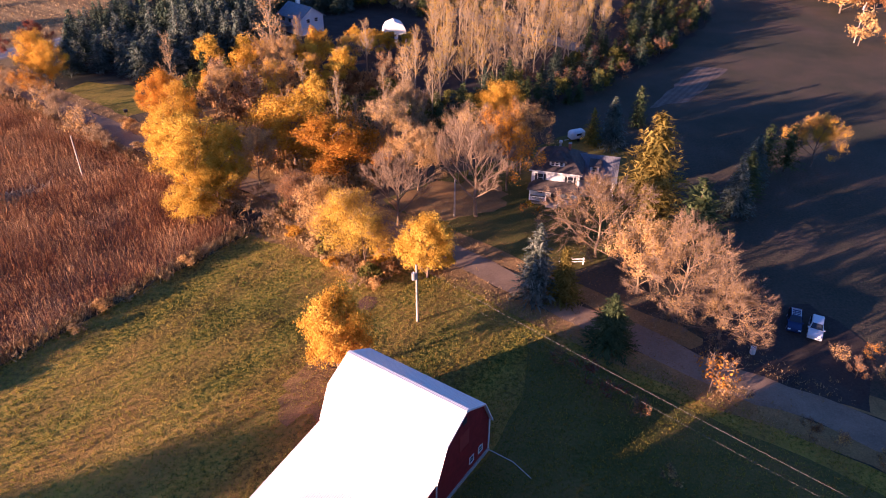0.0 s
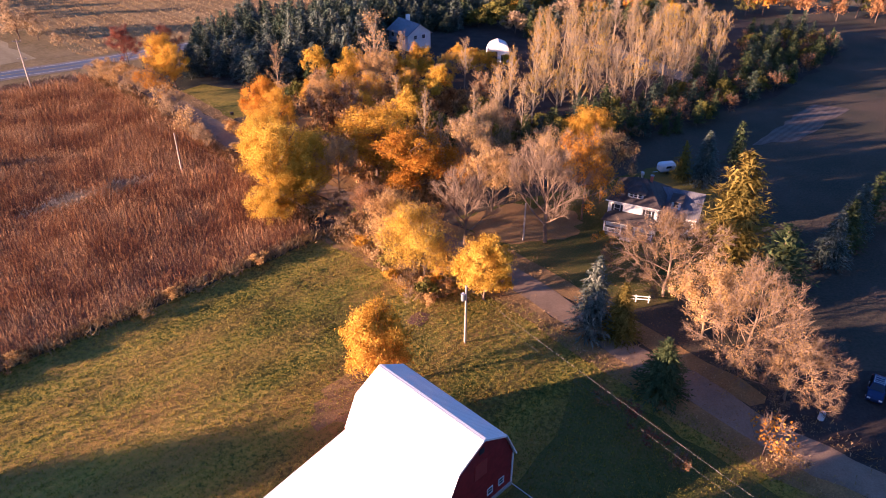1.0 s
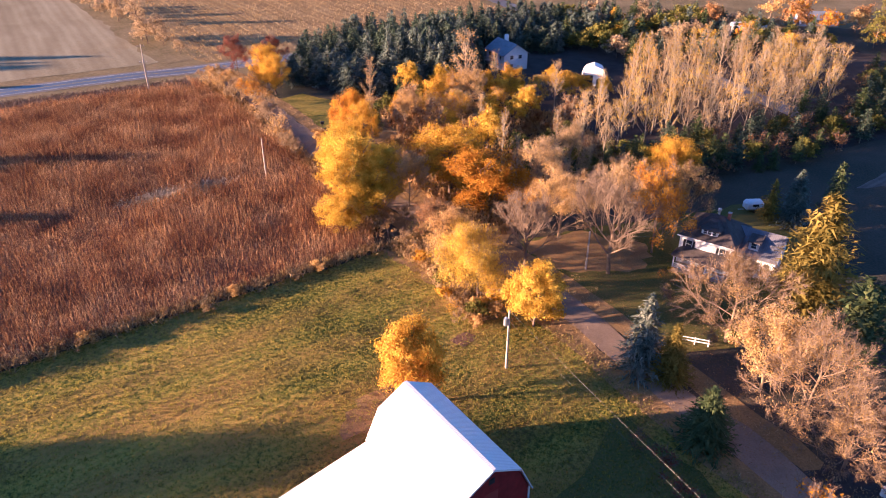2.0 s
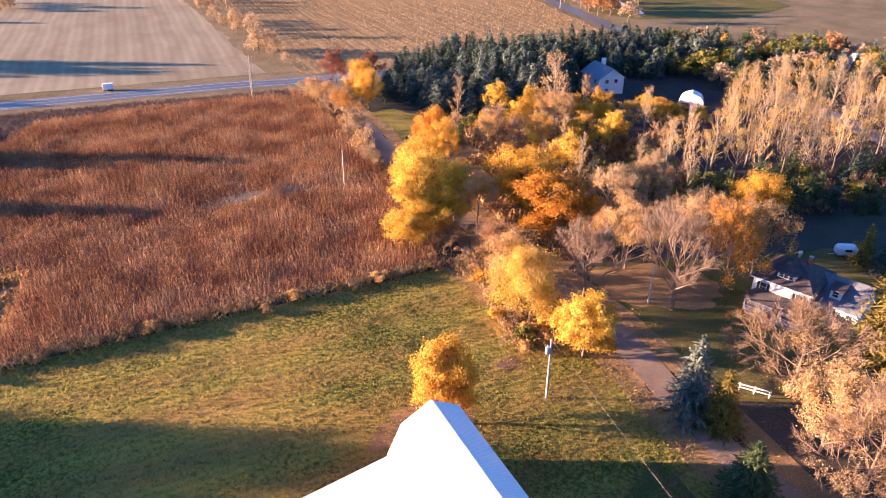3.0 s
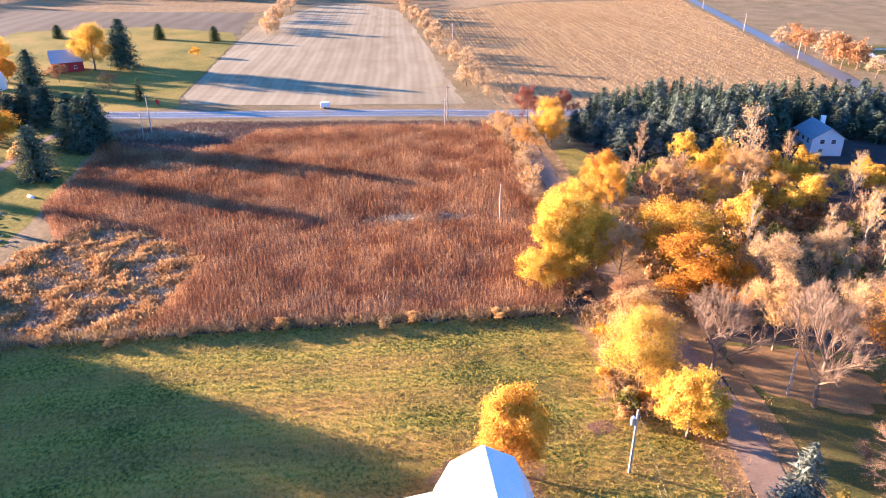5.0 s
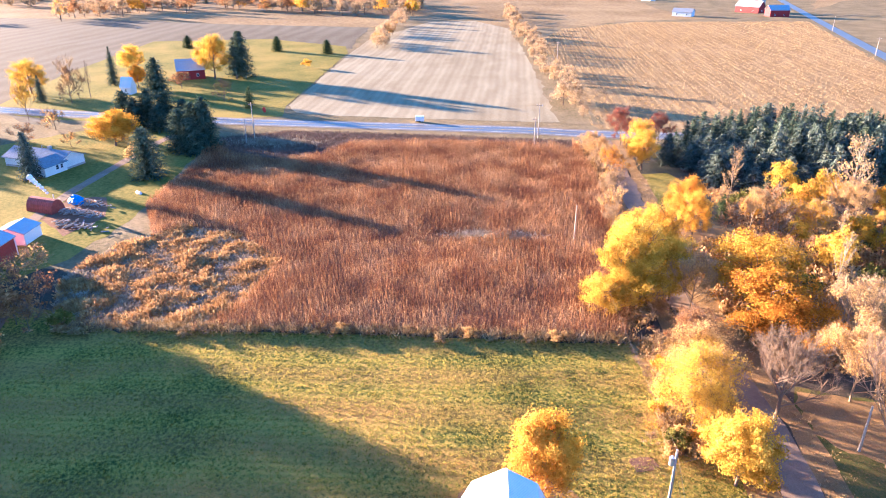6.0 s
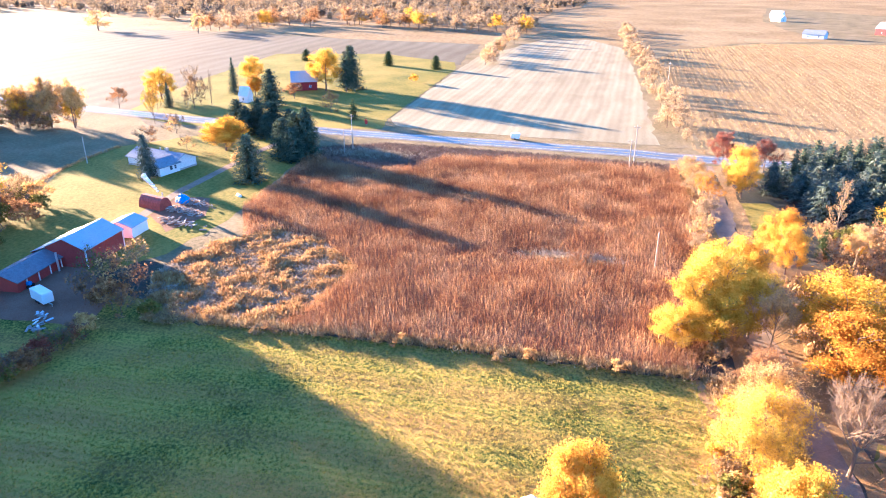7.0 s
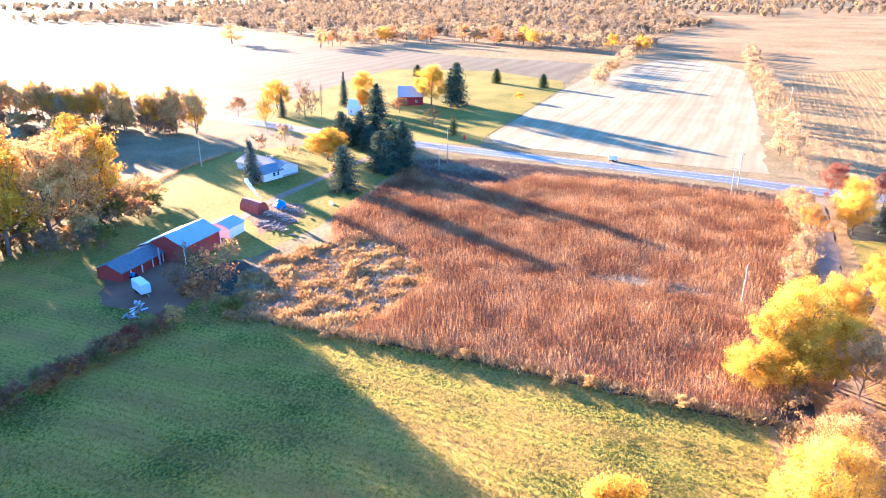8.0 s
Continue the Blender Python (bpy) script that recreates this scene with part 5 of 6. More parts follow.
weedy = inside([(-212, 110), (-200, 108), (-184, 112), (-172, 122), (-168, 136), (-178, 150), (-160, 180), (-140, 206), (-132, 208), (-143, 217), (-172, 183), (-207, 138)], pc[:, 0], pc[:, 1])
corn_pts = pc[keep & pud & ~weedy]
fine = np.array([noise.noise(Vector((x * 0.2, y * 0.2, 4.0))) for x, y in corn_pts])
hc = 1.7 + 0.6 * thin[keep & pud & ~weedy] + 0.5 * fine
tufts("corn_stand", corn_pts, hc, 0.075, rng, "corn", "dry reddish-brown standing corn", "corn", 0.12, 2)
n = len(corn_pts) * 5
ck = np.repeat(np.arange(len(corn_pts)), 5)
hz = hc[ck] * rng.uniform(0.35, 1.02, n)
az = rng.uniform(0, math.tau, n)
out = np.stack([np.cos(az), np.sin(az)], 1)
root = np.c_[corn_pts[ck] + rng.normal(0, 0.06, (n, 2)), hz]
tip = root + np.c_[out * rng.uniform(0.2, 0.5, (n, 1)), rng.uniform(-0.4, 0.25, n)]
wide = np.c_[np.stack([-out[:, 1], out[:, 0]], 1) * 0.05, rng.uniform(-0.04, 0.04, n)]
tagged(part("corn_leaves", raw("corn_leaves", np.stack([root - wide, root + wide, tip], 1).reshape(-1, 3), np.arange(3 * n).reshape(n, 3)), "corn"), "dry curled leaves on the standing corn", "corn", kind="stuff")
wp = pc[keep & weedy][::2]
tufts("roadside_weeds", wp, 0.7, 0.2, rng, "darkweeds", "grey-brown dry weeds along the road", "weeds", 0.5, 4)
sh = np.array([-192.0, 128.0]) + rng.normal(0, 1, (900, 2)) @ np.array([[4.2, 6.0], [2.2, -1.6]])
tufts("pale_seedheads", sh, 1.0, 0.22, rng, "paleweed", "pale seedheads in the roadside weeds", "weeds", 0.6, 3)
tufts("wet_hollow", np.array([-86, 145]) + rng.normal(0, 1, (1500, 2)) @ np.array([ux * 5.0, uy * 1.6]), 0.9, 0.2, rng, "paleweed", "pale dead weeds in a wet hollow", "weeds", 0.9, 2)
sp = scatter(SCRUB, 22000, rng)
lump = np.array([noise.noise(Vector((x * 0.2, y * 0.2, 2.0))) + 0.6 * noise.noise(Vector((x * 0.7, y * 0.7, 5.0))) for x, y in sp])
tufts("scrub_weeds", sp[lump > -0.05], 0.6 + 0.9 * np.maximum(lump[lump > -0.05], 0), 0.3, rng, "weeds", "brown and gold weeds in rough ground", "weeds", 0.5, 3)
tufts("pale_weeds", sp[lump <= -0.05], 0.55, 0.25, rng, "paleweed", "pale dead grass in rough ground", "weeds", 0.9, 2)
edge = smooth_line([(-90, 57), (-84, 67), (-60.5, 104), (-36, 140)], 0.12)
ep = np.repeat(edge, 2, 0) + rng.normal(0, 0.8, (len(edge) * 2, 2)) + np.array([-0.2, 0.15])
tufts("field_edge_grass", ep, 1.15, 0.11, rng, "straw", "tall straw-coloured grass along the corn", "grass", 0.5, 5)
for i in range(26):
    p = edge[int(rng.integers(0, len(edge)))] + rng.normal(0, 0.9, 2)
    s = float(rng.uniform(0.25, 0.5))
    plant((BUSH + SHRUB)[i % 5], p[0] + 0.4, p[1] - 0.3, s, i * 71 % 360, "bush", "low straw-gold bush in the corn's grassy edge", "bush", "corn edge bushes", s * 1.5, "bark", ("weeds", "straw", "tan")[i % 3])
lane_n = LANE[(LANE[:, 0] < 48) & (LANE[:, 0] > -134)]
le = np.vstack([lane_n + np.array([s * 0.62, s * 0.78]) * w for s in (1, -1) for w in (3.6, 4.4, 5.3)])
le = np.repeat(le, 16, 0) + rng.normal(0, 1.3, (len(le) * 16, 2))
tufts("lane_edge_grass", le, 0.28, 0.14, rng, "straw", "dry grass along the lane", "grass", 0.7, 2)
ce = np.repeat(smooth_line([(-40, 143), (-46, 151), (-71, 170.5), (-96, 190), (-134, 216)], 0.5), 8, 0)
ce = ce + rng.normal(0, 1.0, ce.shape)
tufts("lane_side_weeds", ce, 0.9, 0.4, rng, "weeds", "brown weeds between corn and lane", "weeds", 0.5, 2)
hp = scatter(HAY, 130000, rng)
rowv = np.sin((hp @ uy) * math.tau / 1.7 + 1.5 * np.sin((hp @ ux) * 0.05))
hp = hp[rowv + rng.normal(0, 1.6, len(hp)) > -0.2]
tufts("hay_stubble", hp, 0.19, 0.095, rng, "tuft", "mown grass tufts in rows", "grass", 0.45, 3, vary=0.6)
gc = scatter([(-38, 112), (-34, 134), (-22, 130), (-15, 120), (-18, 108), (-28, 104)], 46, rng)[:46]
gc = np.repeat(gc, 40, 0) + rng.normal(0, 1.1, (46 * 40, 2)) * rng.uniform(0.4, 1.3, (46, 1)).repeat(40, 0)
tufts("clover_clumps", gc, 0.12, 0.18, rng, "clover", "dark green weed clumps in the hay field", "weeds", 0.5, 2)
yp = scatter([(-13, 100), (-14, 118), (-8, 128), (2, 126), (14, 114), (30, 102), (20, 84), (6, 92), (-8, 97)], 9000, rng)
tufts("yard_grass", yp, 0.14, 0.12, rng, "clover", "short yard grass", "grass", 0.6, 2)
lp = np.vstack([scatter([(4, 134), (-8, 143), (-14, 152), (6, 166), (26, 150), (24, 132), (14, 127)], 5500, rng), scatter([(-13, 102), (-15, 124), (-5, 131), (4, 124), (12, 116), (2, 104)], 2600, rng), np.array([-14.8, 104.2]) + rng.normal(0, 3.2, (2500, 2)), scatter([(14, 132), (34, 124), (36, 104), (18, 110)], 4000, rng)])
lv = lane_n[(lane_n[:, 0] > -60) & (lane_n[:, 0] < 40)]
lv = np.repeat(lv, 60, 0)
lp = np.vstack([lp, lv + np.array([0.6, 0.8]) * (rng.choice([-1, 1], len(lv)) * rng.uniform(2.0, 5.0, len(lv)))[:, None] + rng.normal(0, 1.0, lv.shape)])
n = len(lp)
V, F = cards(np.c_[lp, rng.uniform(0.08, 0.16, n)], np.c_[rng.normal(0, 0.035, (n, 2)), rng.normal(0, 0.02, n)], np.c_[rng.normal(0, 0.035, (n, 2)), rng.normal(0, 0.02, n)])
tagged(part("fallen_leaves", raw("fallen_leaves", V, F), "fallen"), "orange and tan fallen leaves on grass", "leaves", kind="stuff")
hw = scatter([(-36, 140), (-31, 150), (-14, 139.5), (-8, 131), (-13, 123.5), (-20.5, 129.5), (-27, 136.5)], 5200, rng)
tufts("hedge_weeds", hw, 0.75, 0.3, rng, "straw", "tall dry straw weeds along the field hedge", "weeds", 0.45, 3)
wu = scatter([(-18, 178), (-60, 198), (-84, 214), (-62, 228), (-20, 226), (4, 190)], 7000, rng)
wu = np.vstack([wu, scatter([(-60, 180), (-42, 166), (-18, 152), (-8, 168), (0, 184), (-18, 179), (-58, 198)], 3500, rng)])
tufts("wood_undergrowth", wu, 0.9, 0.5, rng, "weeds", "brown undergrowth on the forest floor", "weeds", 0.5, 2)
mp = scatter(MAIZE, 60000, rng)
a2 = radians(144)
dn = np.array([-math.sin(a2), math.cos(a2)])
mp = mp[np.sin((mp @ dn) * math.tau / 2.6) + rng.normal(0, 0.5, len(mp)) > 0.2]
tufts("maize_stubble", mp, 0.6, 0.32, rng, "straw", "straw-coloured corn stubble in rows", "corn", 0.4, 2)

bs = np.array([-188, 17.5]) + rng.normal(0, 1, (1500, 2)) * np.array([7.5, 2.2])
tufts("straw_brush", bs, 0.9, 0.3, rng, "straw", "strip of tall dry straw at the lawn's edge", "grass", 0.5, 3)
bl = np.repeat(smooth_line([(-160, 14), (-180, 19), (-212, 30), (-236, 45)], 0.5), 5, 0)
tufts("boundary_weeds", bl + rng.normal(0, 0.5, bl.shape), 0.6, 0.25, rng, "weeds", "line of brown weeds along the lawn's boundary", "weeds", 0.5, 2)


# ---- buildings ----
def window(parent, x, y, z, w, h, face, trim="white", shutters=False, name="window"):
    """A window on a wall: face is the wall's outward side, '-y', '+y', '-x' or '+x', at (x, y) of the wall's surface."""
    turn = {"-y": 0, "+x": 90, "+y": 180, "-x": 270}[face]
    m = pose(x, y, z, 0, 0, turn)
    bm = bmesh.new()
    t = 0.09
    for a in ((-w / 2 - t, w / 2 + t, -0.06, 0.02, h / 2, h / 2 + t), (-w / 2 - t, w / 2 + t, -0.09, 0.02, -h / 2 - t, -h / 2), (-w / 2 - t, -w / 2, -0.06, 0.02, -h / 2, h / 2), (w / 2, w / 2 + t, -0.06, 0.02, -h / 2, h / 2), (-w / 2, w / 2, -0.05, 0.01, -0.03, 0.03)):
        box(bm, *a)
    win = part(name, bm, trim, parent, m=m)
    part("pane", boxed(-w / 2, w / 2, -0.025, 0.01, -h / 2, h / 2), "glass", win)
    if shutters:
        for s in (-1, 1):
            c = s * (w / 2 + t + 0.22)
            part("shutter", boxed(c - 0.2, c + 0.2, -0.045, 0.01, -h / 2, h / 2), "black", win)
    return win


def gable_walls(L, W, eave, ridge, along="x"):
    """A closed body with two gables, ridge along x or y, centred on the origin."""
    bm = bmesh.new()
    a, b = L / 2, W / 2
    prof = [(-b, 0.0), (b, 0.0), (b, eave), (0.0, ridge), (-b, eave)]
    ends = []
    for x in (-a, a):
        ends.append([bm.verts.new((x, p, z) if along == "x" else (-p, x, z)) for p, z in prof])
    bm.faces.new(ends[0][::-1])
    bm.faces.new(ends[1])
    for i in range(5):
        j = (i + 1) % 5
        bm.faces.new((ends[0][i], ends[0][j], ends[1][j], ends[1][i]))
    bmesh.ops.recalc_face_normals(bm, faces=bm.faces[:])
    return bm


def gable_roof(L, W, eave, ridge, over=0.45, thick=0.14, along="x"):
    """Two roof plates."""
    out = []
    k = (ridge - eave) / (W / 2)
    for s in (-1, 1):
        lo = eave - k * over
        pts = [(-L / 2 - over, s * (W / 2 + over), lo + thick), (L / 2 + over, s * (W / 2 + over), lo + thick), (L / 2 + over, 0, ridge + thick), (-L / 2 - over, 0, ridge + thick)]
        if along == "y":
            pts = [(-p[1], p[0], p[2]) for p in pts]
        out.append(slabbed(pts, thick))
    return out


def farm_building(name, x, y, turn, L, W, eave, ridge, wall, roof, label, category="building", over=0.4, windows=(), z=0.0, along="x", chimney=None, group=""):
    t = thing(name, x, y, z, turn, label, category, group)
    wl = part("wall", gable_walls(L, W, eave, ridge, along), wall, t)
    for bm in gable_roof(L, W, eave, ridge, over, along=along):
        part("roof", bm, roof, t)
    for f, u, zz, w, h in windows:
        px, py = {"-y": (u, -W / 2), "+y": (u, W / 2), "-x": (-L / 2, u), "+x": (L / 2, u)}[f]
        if along == "y":
            px, py = {"-y": (u, -L / 2), "+y": (u, L / 2), "-x": (-W / 2, u), "+x": (W / 2, u)}[f]
        window(t, px, py, zz, w, h, f)
    if chimney:
        cx, cy, top, s, mt = chimney
        part("chimney", boxed(cx - s, cx + s, cy - s, cy + s, eave, top), mt, t)
    return t


# -- the big gambrel barn with its lean-to: local x along the ridge, y across, ridge from the far end to the near end --
R0, R1 = np.array([-12.0, 96.3]), np.array([1.1, 87.7])
BL = float(np.linalg.norm(R1 - R0))
bturn = math.degrees(math.atan2(*(R1 - R0)[::-1]))
bm_mid = (R0 + R1) / 2
barn = thing("gambrel_barn", bm_mid[0], bm_mid[1], 0, bturn, "white-roofed red gambrel barn with a long lean-to", "barn")
h = BL / 2
RZ, BZ, EZ, BW, EW = 10.75, 8.75, 4.95, 3.55, 5.35      # ridge, break and eave heights; half widths of break and eave
prof = [(-EW + 0.25, 0), (EW - 0.25, 0), (EW - 0.25, EZ + 0.15), (BW - 0.1, BZ - 0.15), (0, RZ - 0.15), (-BW + 0.1, BZ - 0.15), (-EW + 0.25, EZ + 0.15)]
bm = bmesh.new()
ends = [[bm.verts.new((x, p, z)) for p, z in prof] for x in (-h + 0.35, h - 0.35)]
bm.faces.new(ends[0][::-1])
bm.faces.new(ends[1])
for i in range(len(prof)):
    j = (i + 1) % len(prof)
    bm.faces.new((ends[0][i], ends[0][j], ends[1][j], ends[1][i]))
bmesh.ops.recalc_face_normals(bm, faces=bm.faces[:])
wall = part("wall", bm, "red_wall", barn)
for s in (-1, 1):
    part("upper_roof", slabbed([(-h, 0, RZ), (h, 0, RZ), (h, s * BW, BZ), (-h, s * BW, BZ)], 0.12), "white_roof", barn, "white sheet-metal roof slope")
    part("lower_roof", slabbed([(-h, s * (BW - 0.02), BZ - 0.01), (h, s * (BW - 0.02), BZ - 0.01), (h, s * EW, EZ), (-h, s * EW, EZ)], 0.12), "white_roof", barn, "white sheet-metal roof slope")
    for x in (-h + 0.02, h - 0.02):
        bm = bmesh.new()
        for (p0, z0), (p1, z1) in (((0, RZ), (BW, BZ)), ((BW, BZ), (EW, EZ))):
            q = [Vector((x - 0.05, s * p0, z0 + 0.03)), Vector((x - 0.05, s * p1, z1 + 0.03)), Vector((x + 0.05, s * p1, z1 + 0.03)), Vector((x + 0.05, s * p0, z0 + 0.03))]
            slab(bm, q, 0.26)
        part("rake_board", bm, "white", barn)
    for x in (-h + 0.33, h - 0.33):
        part("corner_trim", boxed(x - 0.1, x + 0.1, s * (EW - 0.25) - 0.1, s * (EW - 0.25) + 0.1, 0, EZ), "white", barn)
part("ridge_cap", slabbed([(-h, -0.22, RZ - 0.08), (-h, 0.22, RZ - 0.08), (h, 0.22, RZ - 0.08), (h, -0.22, RZ - 0.08)], -0.1), "white_roof", barn)
part("foundation", boxed(-h + 0.2, h - 0.2, -EW + 0.1, EW - 0.1, 0, 0.5), "concrete", barn)
part("hay_door", boxed(h - 0.38, h - 0.3, -0.9, 0.9, 5.2, 7.4), "red_metal", barn, "red hay-loft door")
part("gable_vent", boxed(h - 0.36, h - 0.27, -0.35, 0.35, 8.6, 9.3), "black", barn)
for p in (1.6, 3.4):
    window(barn, h - 0.35, p, 1.9, 0.7, 0.8, "+x")
LEAN = 12.5
part("lean_to_roof", slabbed([(-h + 0.1, -EW + 0.25, EZ - 0.05), (h - 0.1, -EW + 0.25, EZ - 0.05), (h - 0.1, -EW - LEAN, 2.6), (-h + 0.1, -EW - LEAN, 2.6)], 0.12), "white_roof", barn, "long low white metal lean-to roof")
bm = bmesh.new()
for x in (-h + 0.3, h - 0.4):
    vs = [(x, -EW + 0.3, 0), (x, -EW - LEAN + 0.3, 0), (x, -EW - LEAN + 0.3, 2.5), (x, -EW + 0.3, 4.8)]
    a = [bm.verts.new(v) for v in vs]
    b = [bm.verts.new((v[0] + 0.1, v[1], v[2])) for v in vs]
    bm.faces.new(a)
    bm.faces.new(b[::-1])
    for i in range(4):
        bm.faces.new((a[i], b[i], b[(i + 1) % 4], a[(i + 1) % 4]))
box(bm, -h + 0.3, h - 0.3, -EW - LEAN + 0.3, -EW - LEAN + 0.4, 0, 2.5)
bmesh.ops.recalc_face_normals(bm, faces=bm.faces[:])
part("lean_to_wall", bm, "red_wall", barn)
part("gutter", boxed(-h, h, EW - 0.05, EW + 0.08, EZ - 0.16, EZ - 0.04), "white", barn)

# -- the white farm house: front to local -y --
HX, HY = 19.1, 157.2
hturn = math.degrees(math.atan2(-2.0, 7.9))
house = thing("farm_house", HX, HY, 0, hturn, "white two-storey farm house with dark hipped roof and porch", "house")
HW, HD, HE, HR = 8.6, 9.4, 5.9, 8.9
part("foundation", boxed(-HW / 2 - 0.05, HW / 2 + 0.05, -HD / 2 - 0.05, HD / 2 + 0.05, 0, 0.55), "concrete", house)
part("wall", boxed(-HW / 2, HW / 2, -HD / 2, HD / 2, 0.5, HE), "siding", house)
bm = bmesh.new()
o = 0.5
c = [(-HW / 2 - o, -HD / 2 - o), (HW / 2 + o, -HD / 2 - o), (HW / 2 + o, HD / 2 + o), (-HW / 2 - o, HD / 2 + o)]
low = [bm.verts.new((x, y, HE - 0.15)) for x, y in c]
eav = [bm.verts.new((x, y, HE)) for x, y in c]
rid = [bm.verts.new((-0.9, 0, HR)), bm.verts.new((0.9, 0, HR))]
bm.faces.new(low[::-1])
for i in range(4):
    bm.faces.new((low[i], low[(i + 1) % 4], eav[(i + 1) % 4], eav[i]))
for f in ((eav[0], eav[1], rid[1], rid[0]), (eav[1], eav[2], rid[1]), (eav[2], eav[3], rid[0], rid[1]), (eav[3], eav[0], rid[0])):
    bm.faces.new(f)
bmesh.ops.recalc_face_normals(bm, faces=bm.faces[:])
roof = part("roof", bm, "shingle", house, "dark brown shingled hip roof")
part("fascia", boxed(-HW / 2 - o - 0.03, HW / 2 + o + 0.03, -HD / 2 - o - 0.04, -HD / 2 - o + 0.02, HE - 0.22, HE - 0.02), "white", house)
for sx in (-1, 1):
    for sy in (-1, 1):
        part("corner_board", boxed(sx * HW / 2 - 0.09, sx * HW / 2 + 0.09, sy * HD / 2 - 0.09, sy * HD / 2 + 0.09, 0.5, HE - 0.16), "white", house)
dorm = part("dormer", boxed(-1.35, 1.35, -3.9, -1.2, HE + 0.45, HE + 1.75), "siding", house)
bm = bmesh.new()
slab(bm, [(-1.75, -4.3, HE + 1.72), (1.75, -4.3, HE + 1.72), (0.5, -2.2, HE + 2.55), (-0.5, -2.2, HE + 2.55)], 0.1)
slab(bm, [(1.75, -4.3, HE + 1.72), (1.75, -0.9, HE + 1.72), (0.5, -0.9, HE + 2.55), (0.5, -2.2, HE + 2.55)], 0.1)
slab(bm, [(-1.75, -4.3, HE + 1.72), (-1.75, -0.9, HE + 1.72), (-0.5, -0.9, HE + 2.55), (-0.5, -2.2, HE + 2.55)], 0.1)
slab(bm, [(-0.5, -2.2, HE + 2.55), (0.5, -2.2, HE + 2.55), (0.5, -0.9, HE + 2.55), (-0.5, -0.9, HE + 2.55)], 0.1)
part("dormer_roof", bm, "shingle", dorm)
for u in (-0.75, 0.0, 0.75):
    window(dorm, u, -3.9, HE + 1.2, 0.55, 0.75, "-y")
for u, zz, sh in ((-2.75, 4.35, True), (2.75, 4.35, True), (-2.6, 1.9, False), (2.6, 1.9, False)):
    window(house, u, -HD / 2, zz, 0.95, 1.5, "-y", shutters=sh)
for u in (-2.9, -0.3, 2.6):
    for zz in (1.95, 4.35):
        window(house, HW / 2, u, zz, 0.9, 1.5, "+x", shutters=zz > 3)
        window(house, -HW / 2, u, zz, 0.9, 1.5, "-x")
chim = part("chimney", boxed(1.42, 1.92, 0.2, 0.7, HE + 1.2, HR + 0.55), "brick", house, "red brick chimney")
part("cap", boxed(1.36, 1.98, 0.14, 0.76, HR + 0.55, HR + 0.66), "concrete", chim)
flue = part("flue", tubed((-0.1, 0.6, HR - 0.6), (-0.1, 0.6, HR + 0.45), 0.2, sides=12), "metal", house, "metal roof flue with cowl")
part("cowl", tubed((-0.1, 0.6, HR + 0.45), (-0.1, 0.6, HR + 0.85), 0.34, 0.28, sides=12), "metal", flue)
# porch
py0, py1 = -HD / 2 - 2.5, -HD / 2
porch = part("porch", boxed(-HW / 2, HW / 2, py0, py1 - 0.06, 0.05, 0.6), "greywood", house)
bm = bmesh.new()
slab(bm, [(-HW / 2 - 0.4, py0 - 0.4, 3.05), (HW / 2 + 0.4, py0 - 0.4, 3.05), (HW / 2 - 0.9, py1, 3.95), (-HW / 2 + 0.9, py1, 3.95)], 0.14)
slab(bm, [(HW / 2 + 0.4, py0 - 0.4, 3.05), (HW / 2 + 0.4, py1, 3.05), (HW / 2 - 0.9, py1, 3.95)], 0.14)
slab(bm, [(-HW / 2 - 0.4, py0 - 0.4, 3.05), (-HW / 2 - 0.4, py1, 3.05), (-HW / 2 + 0.9, py1, 3.95)], 0.14)
part("porch_roof", bm, "shingle", porch, "dark shingled porch roof")
part("beam", boxed(-HW / 2, HW / 2, py0, py0 + 0.2, 2.65, 2.92), "white", porch)
for u in (-HW / 2 + 0.12, -1.2, 1.2, HW / 2 - 0.12):
    part("post", boxed(u - 0.1, u + 0.1, py0, py0 + 0.2, 0.6, 2.65), "white", porch)
for a, b in ((-HW / 2 + 0.24, -1.3), (1.3, HW / 2 - 0.24)):
    bm = bmesh.new()
    box(bm, a, b, py0 + 0.04, py0 + 0.12, 1.4, 1.5)
    box(bm, a, b, py0 + 0.04, py0 + 0.12, 0.7, 0.78)
    k = a + 0.1
    while k < b:
        box(bm, k - 0.025, k + 0.025, py0 + 0.05, py0 + 0.1, 0.78, 1.4)
        k += 0.16
    part("railing", bm, "white", porch)
bm = bmesh.new()
for i in range(3):
    box(bm, -1.1, 1.1, py0 - 0.3 * (i + 1), py0 - 0.3 * i - 0.004, 0, 0.6 - 0.18 * (i + 1) + 0.02)
part("steps", bm, "concrete", porch)
for s in (-1, 1):
    part("handrail", tubed((s * 1.15, py0 - 0.95, 1.0), (s * 1.15, py0, 1.5), 0.05), "white", porch)
part("front_door", boxed(-0.5, 0.5, py1 - 0.05, py1 + 0.02, 0.6, 2.7), "black", house, "dark front door")
# rear wing with a lower roof
wing = part("rear_wing", gable_walls(7.5, 8.4, 3.9, 6.8, "x"), "siding", house, m=pose(HW / 2 + 2.6, 2.4, 0, 0, 0, 0))
for bm in gable_roof(7.5, 8.4, 3.9, 6.8, 0.4):
    # Bluish grey in place of brown shingle: the sky's blue is given as colour.
    part("wing_roof", bm, "dark_roof", wing, "dark wing roof, sky blue put into its grey")
window(wing, 0.9, -4.2, 2.4, 0.9, 1.4, "-y")
window(wing, 2.6, -4.2, 2.4, 0.9, 1.4, "-y")
wd = part("wing_dormer", boxed(-1.0, 0.6, -3.4, -1.2, 4.6, 6.1), "siding", wing)
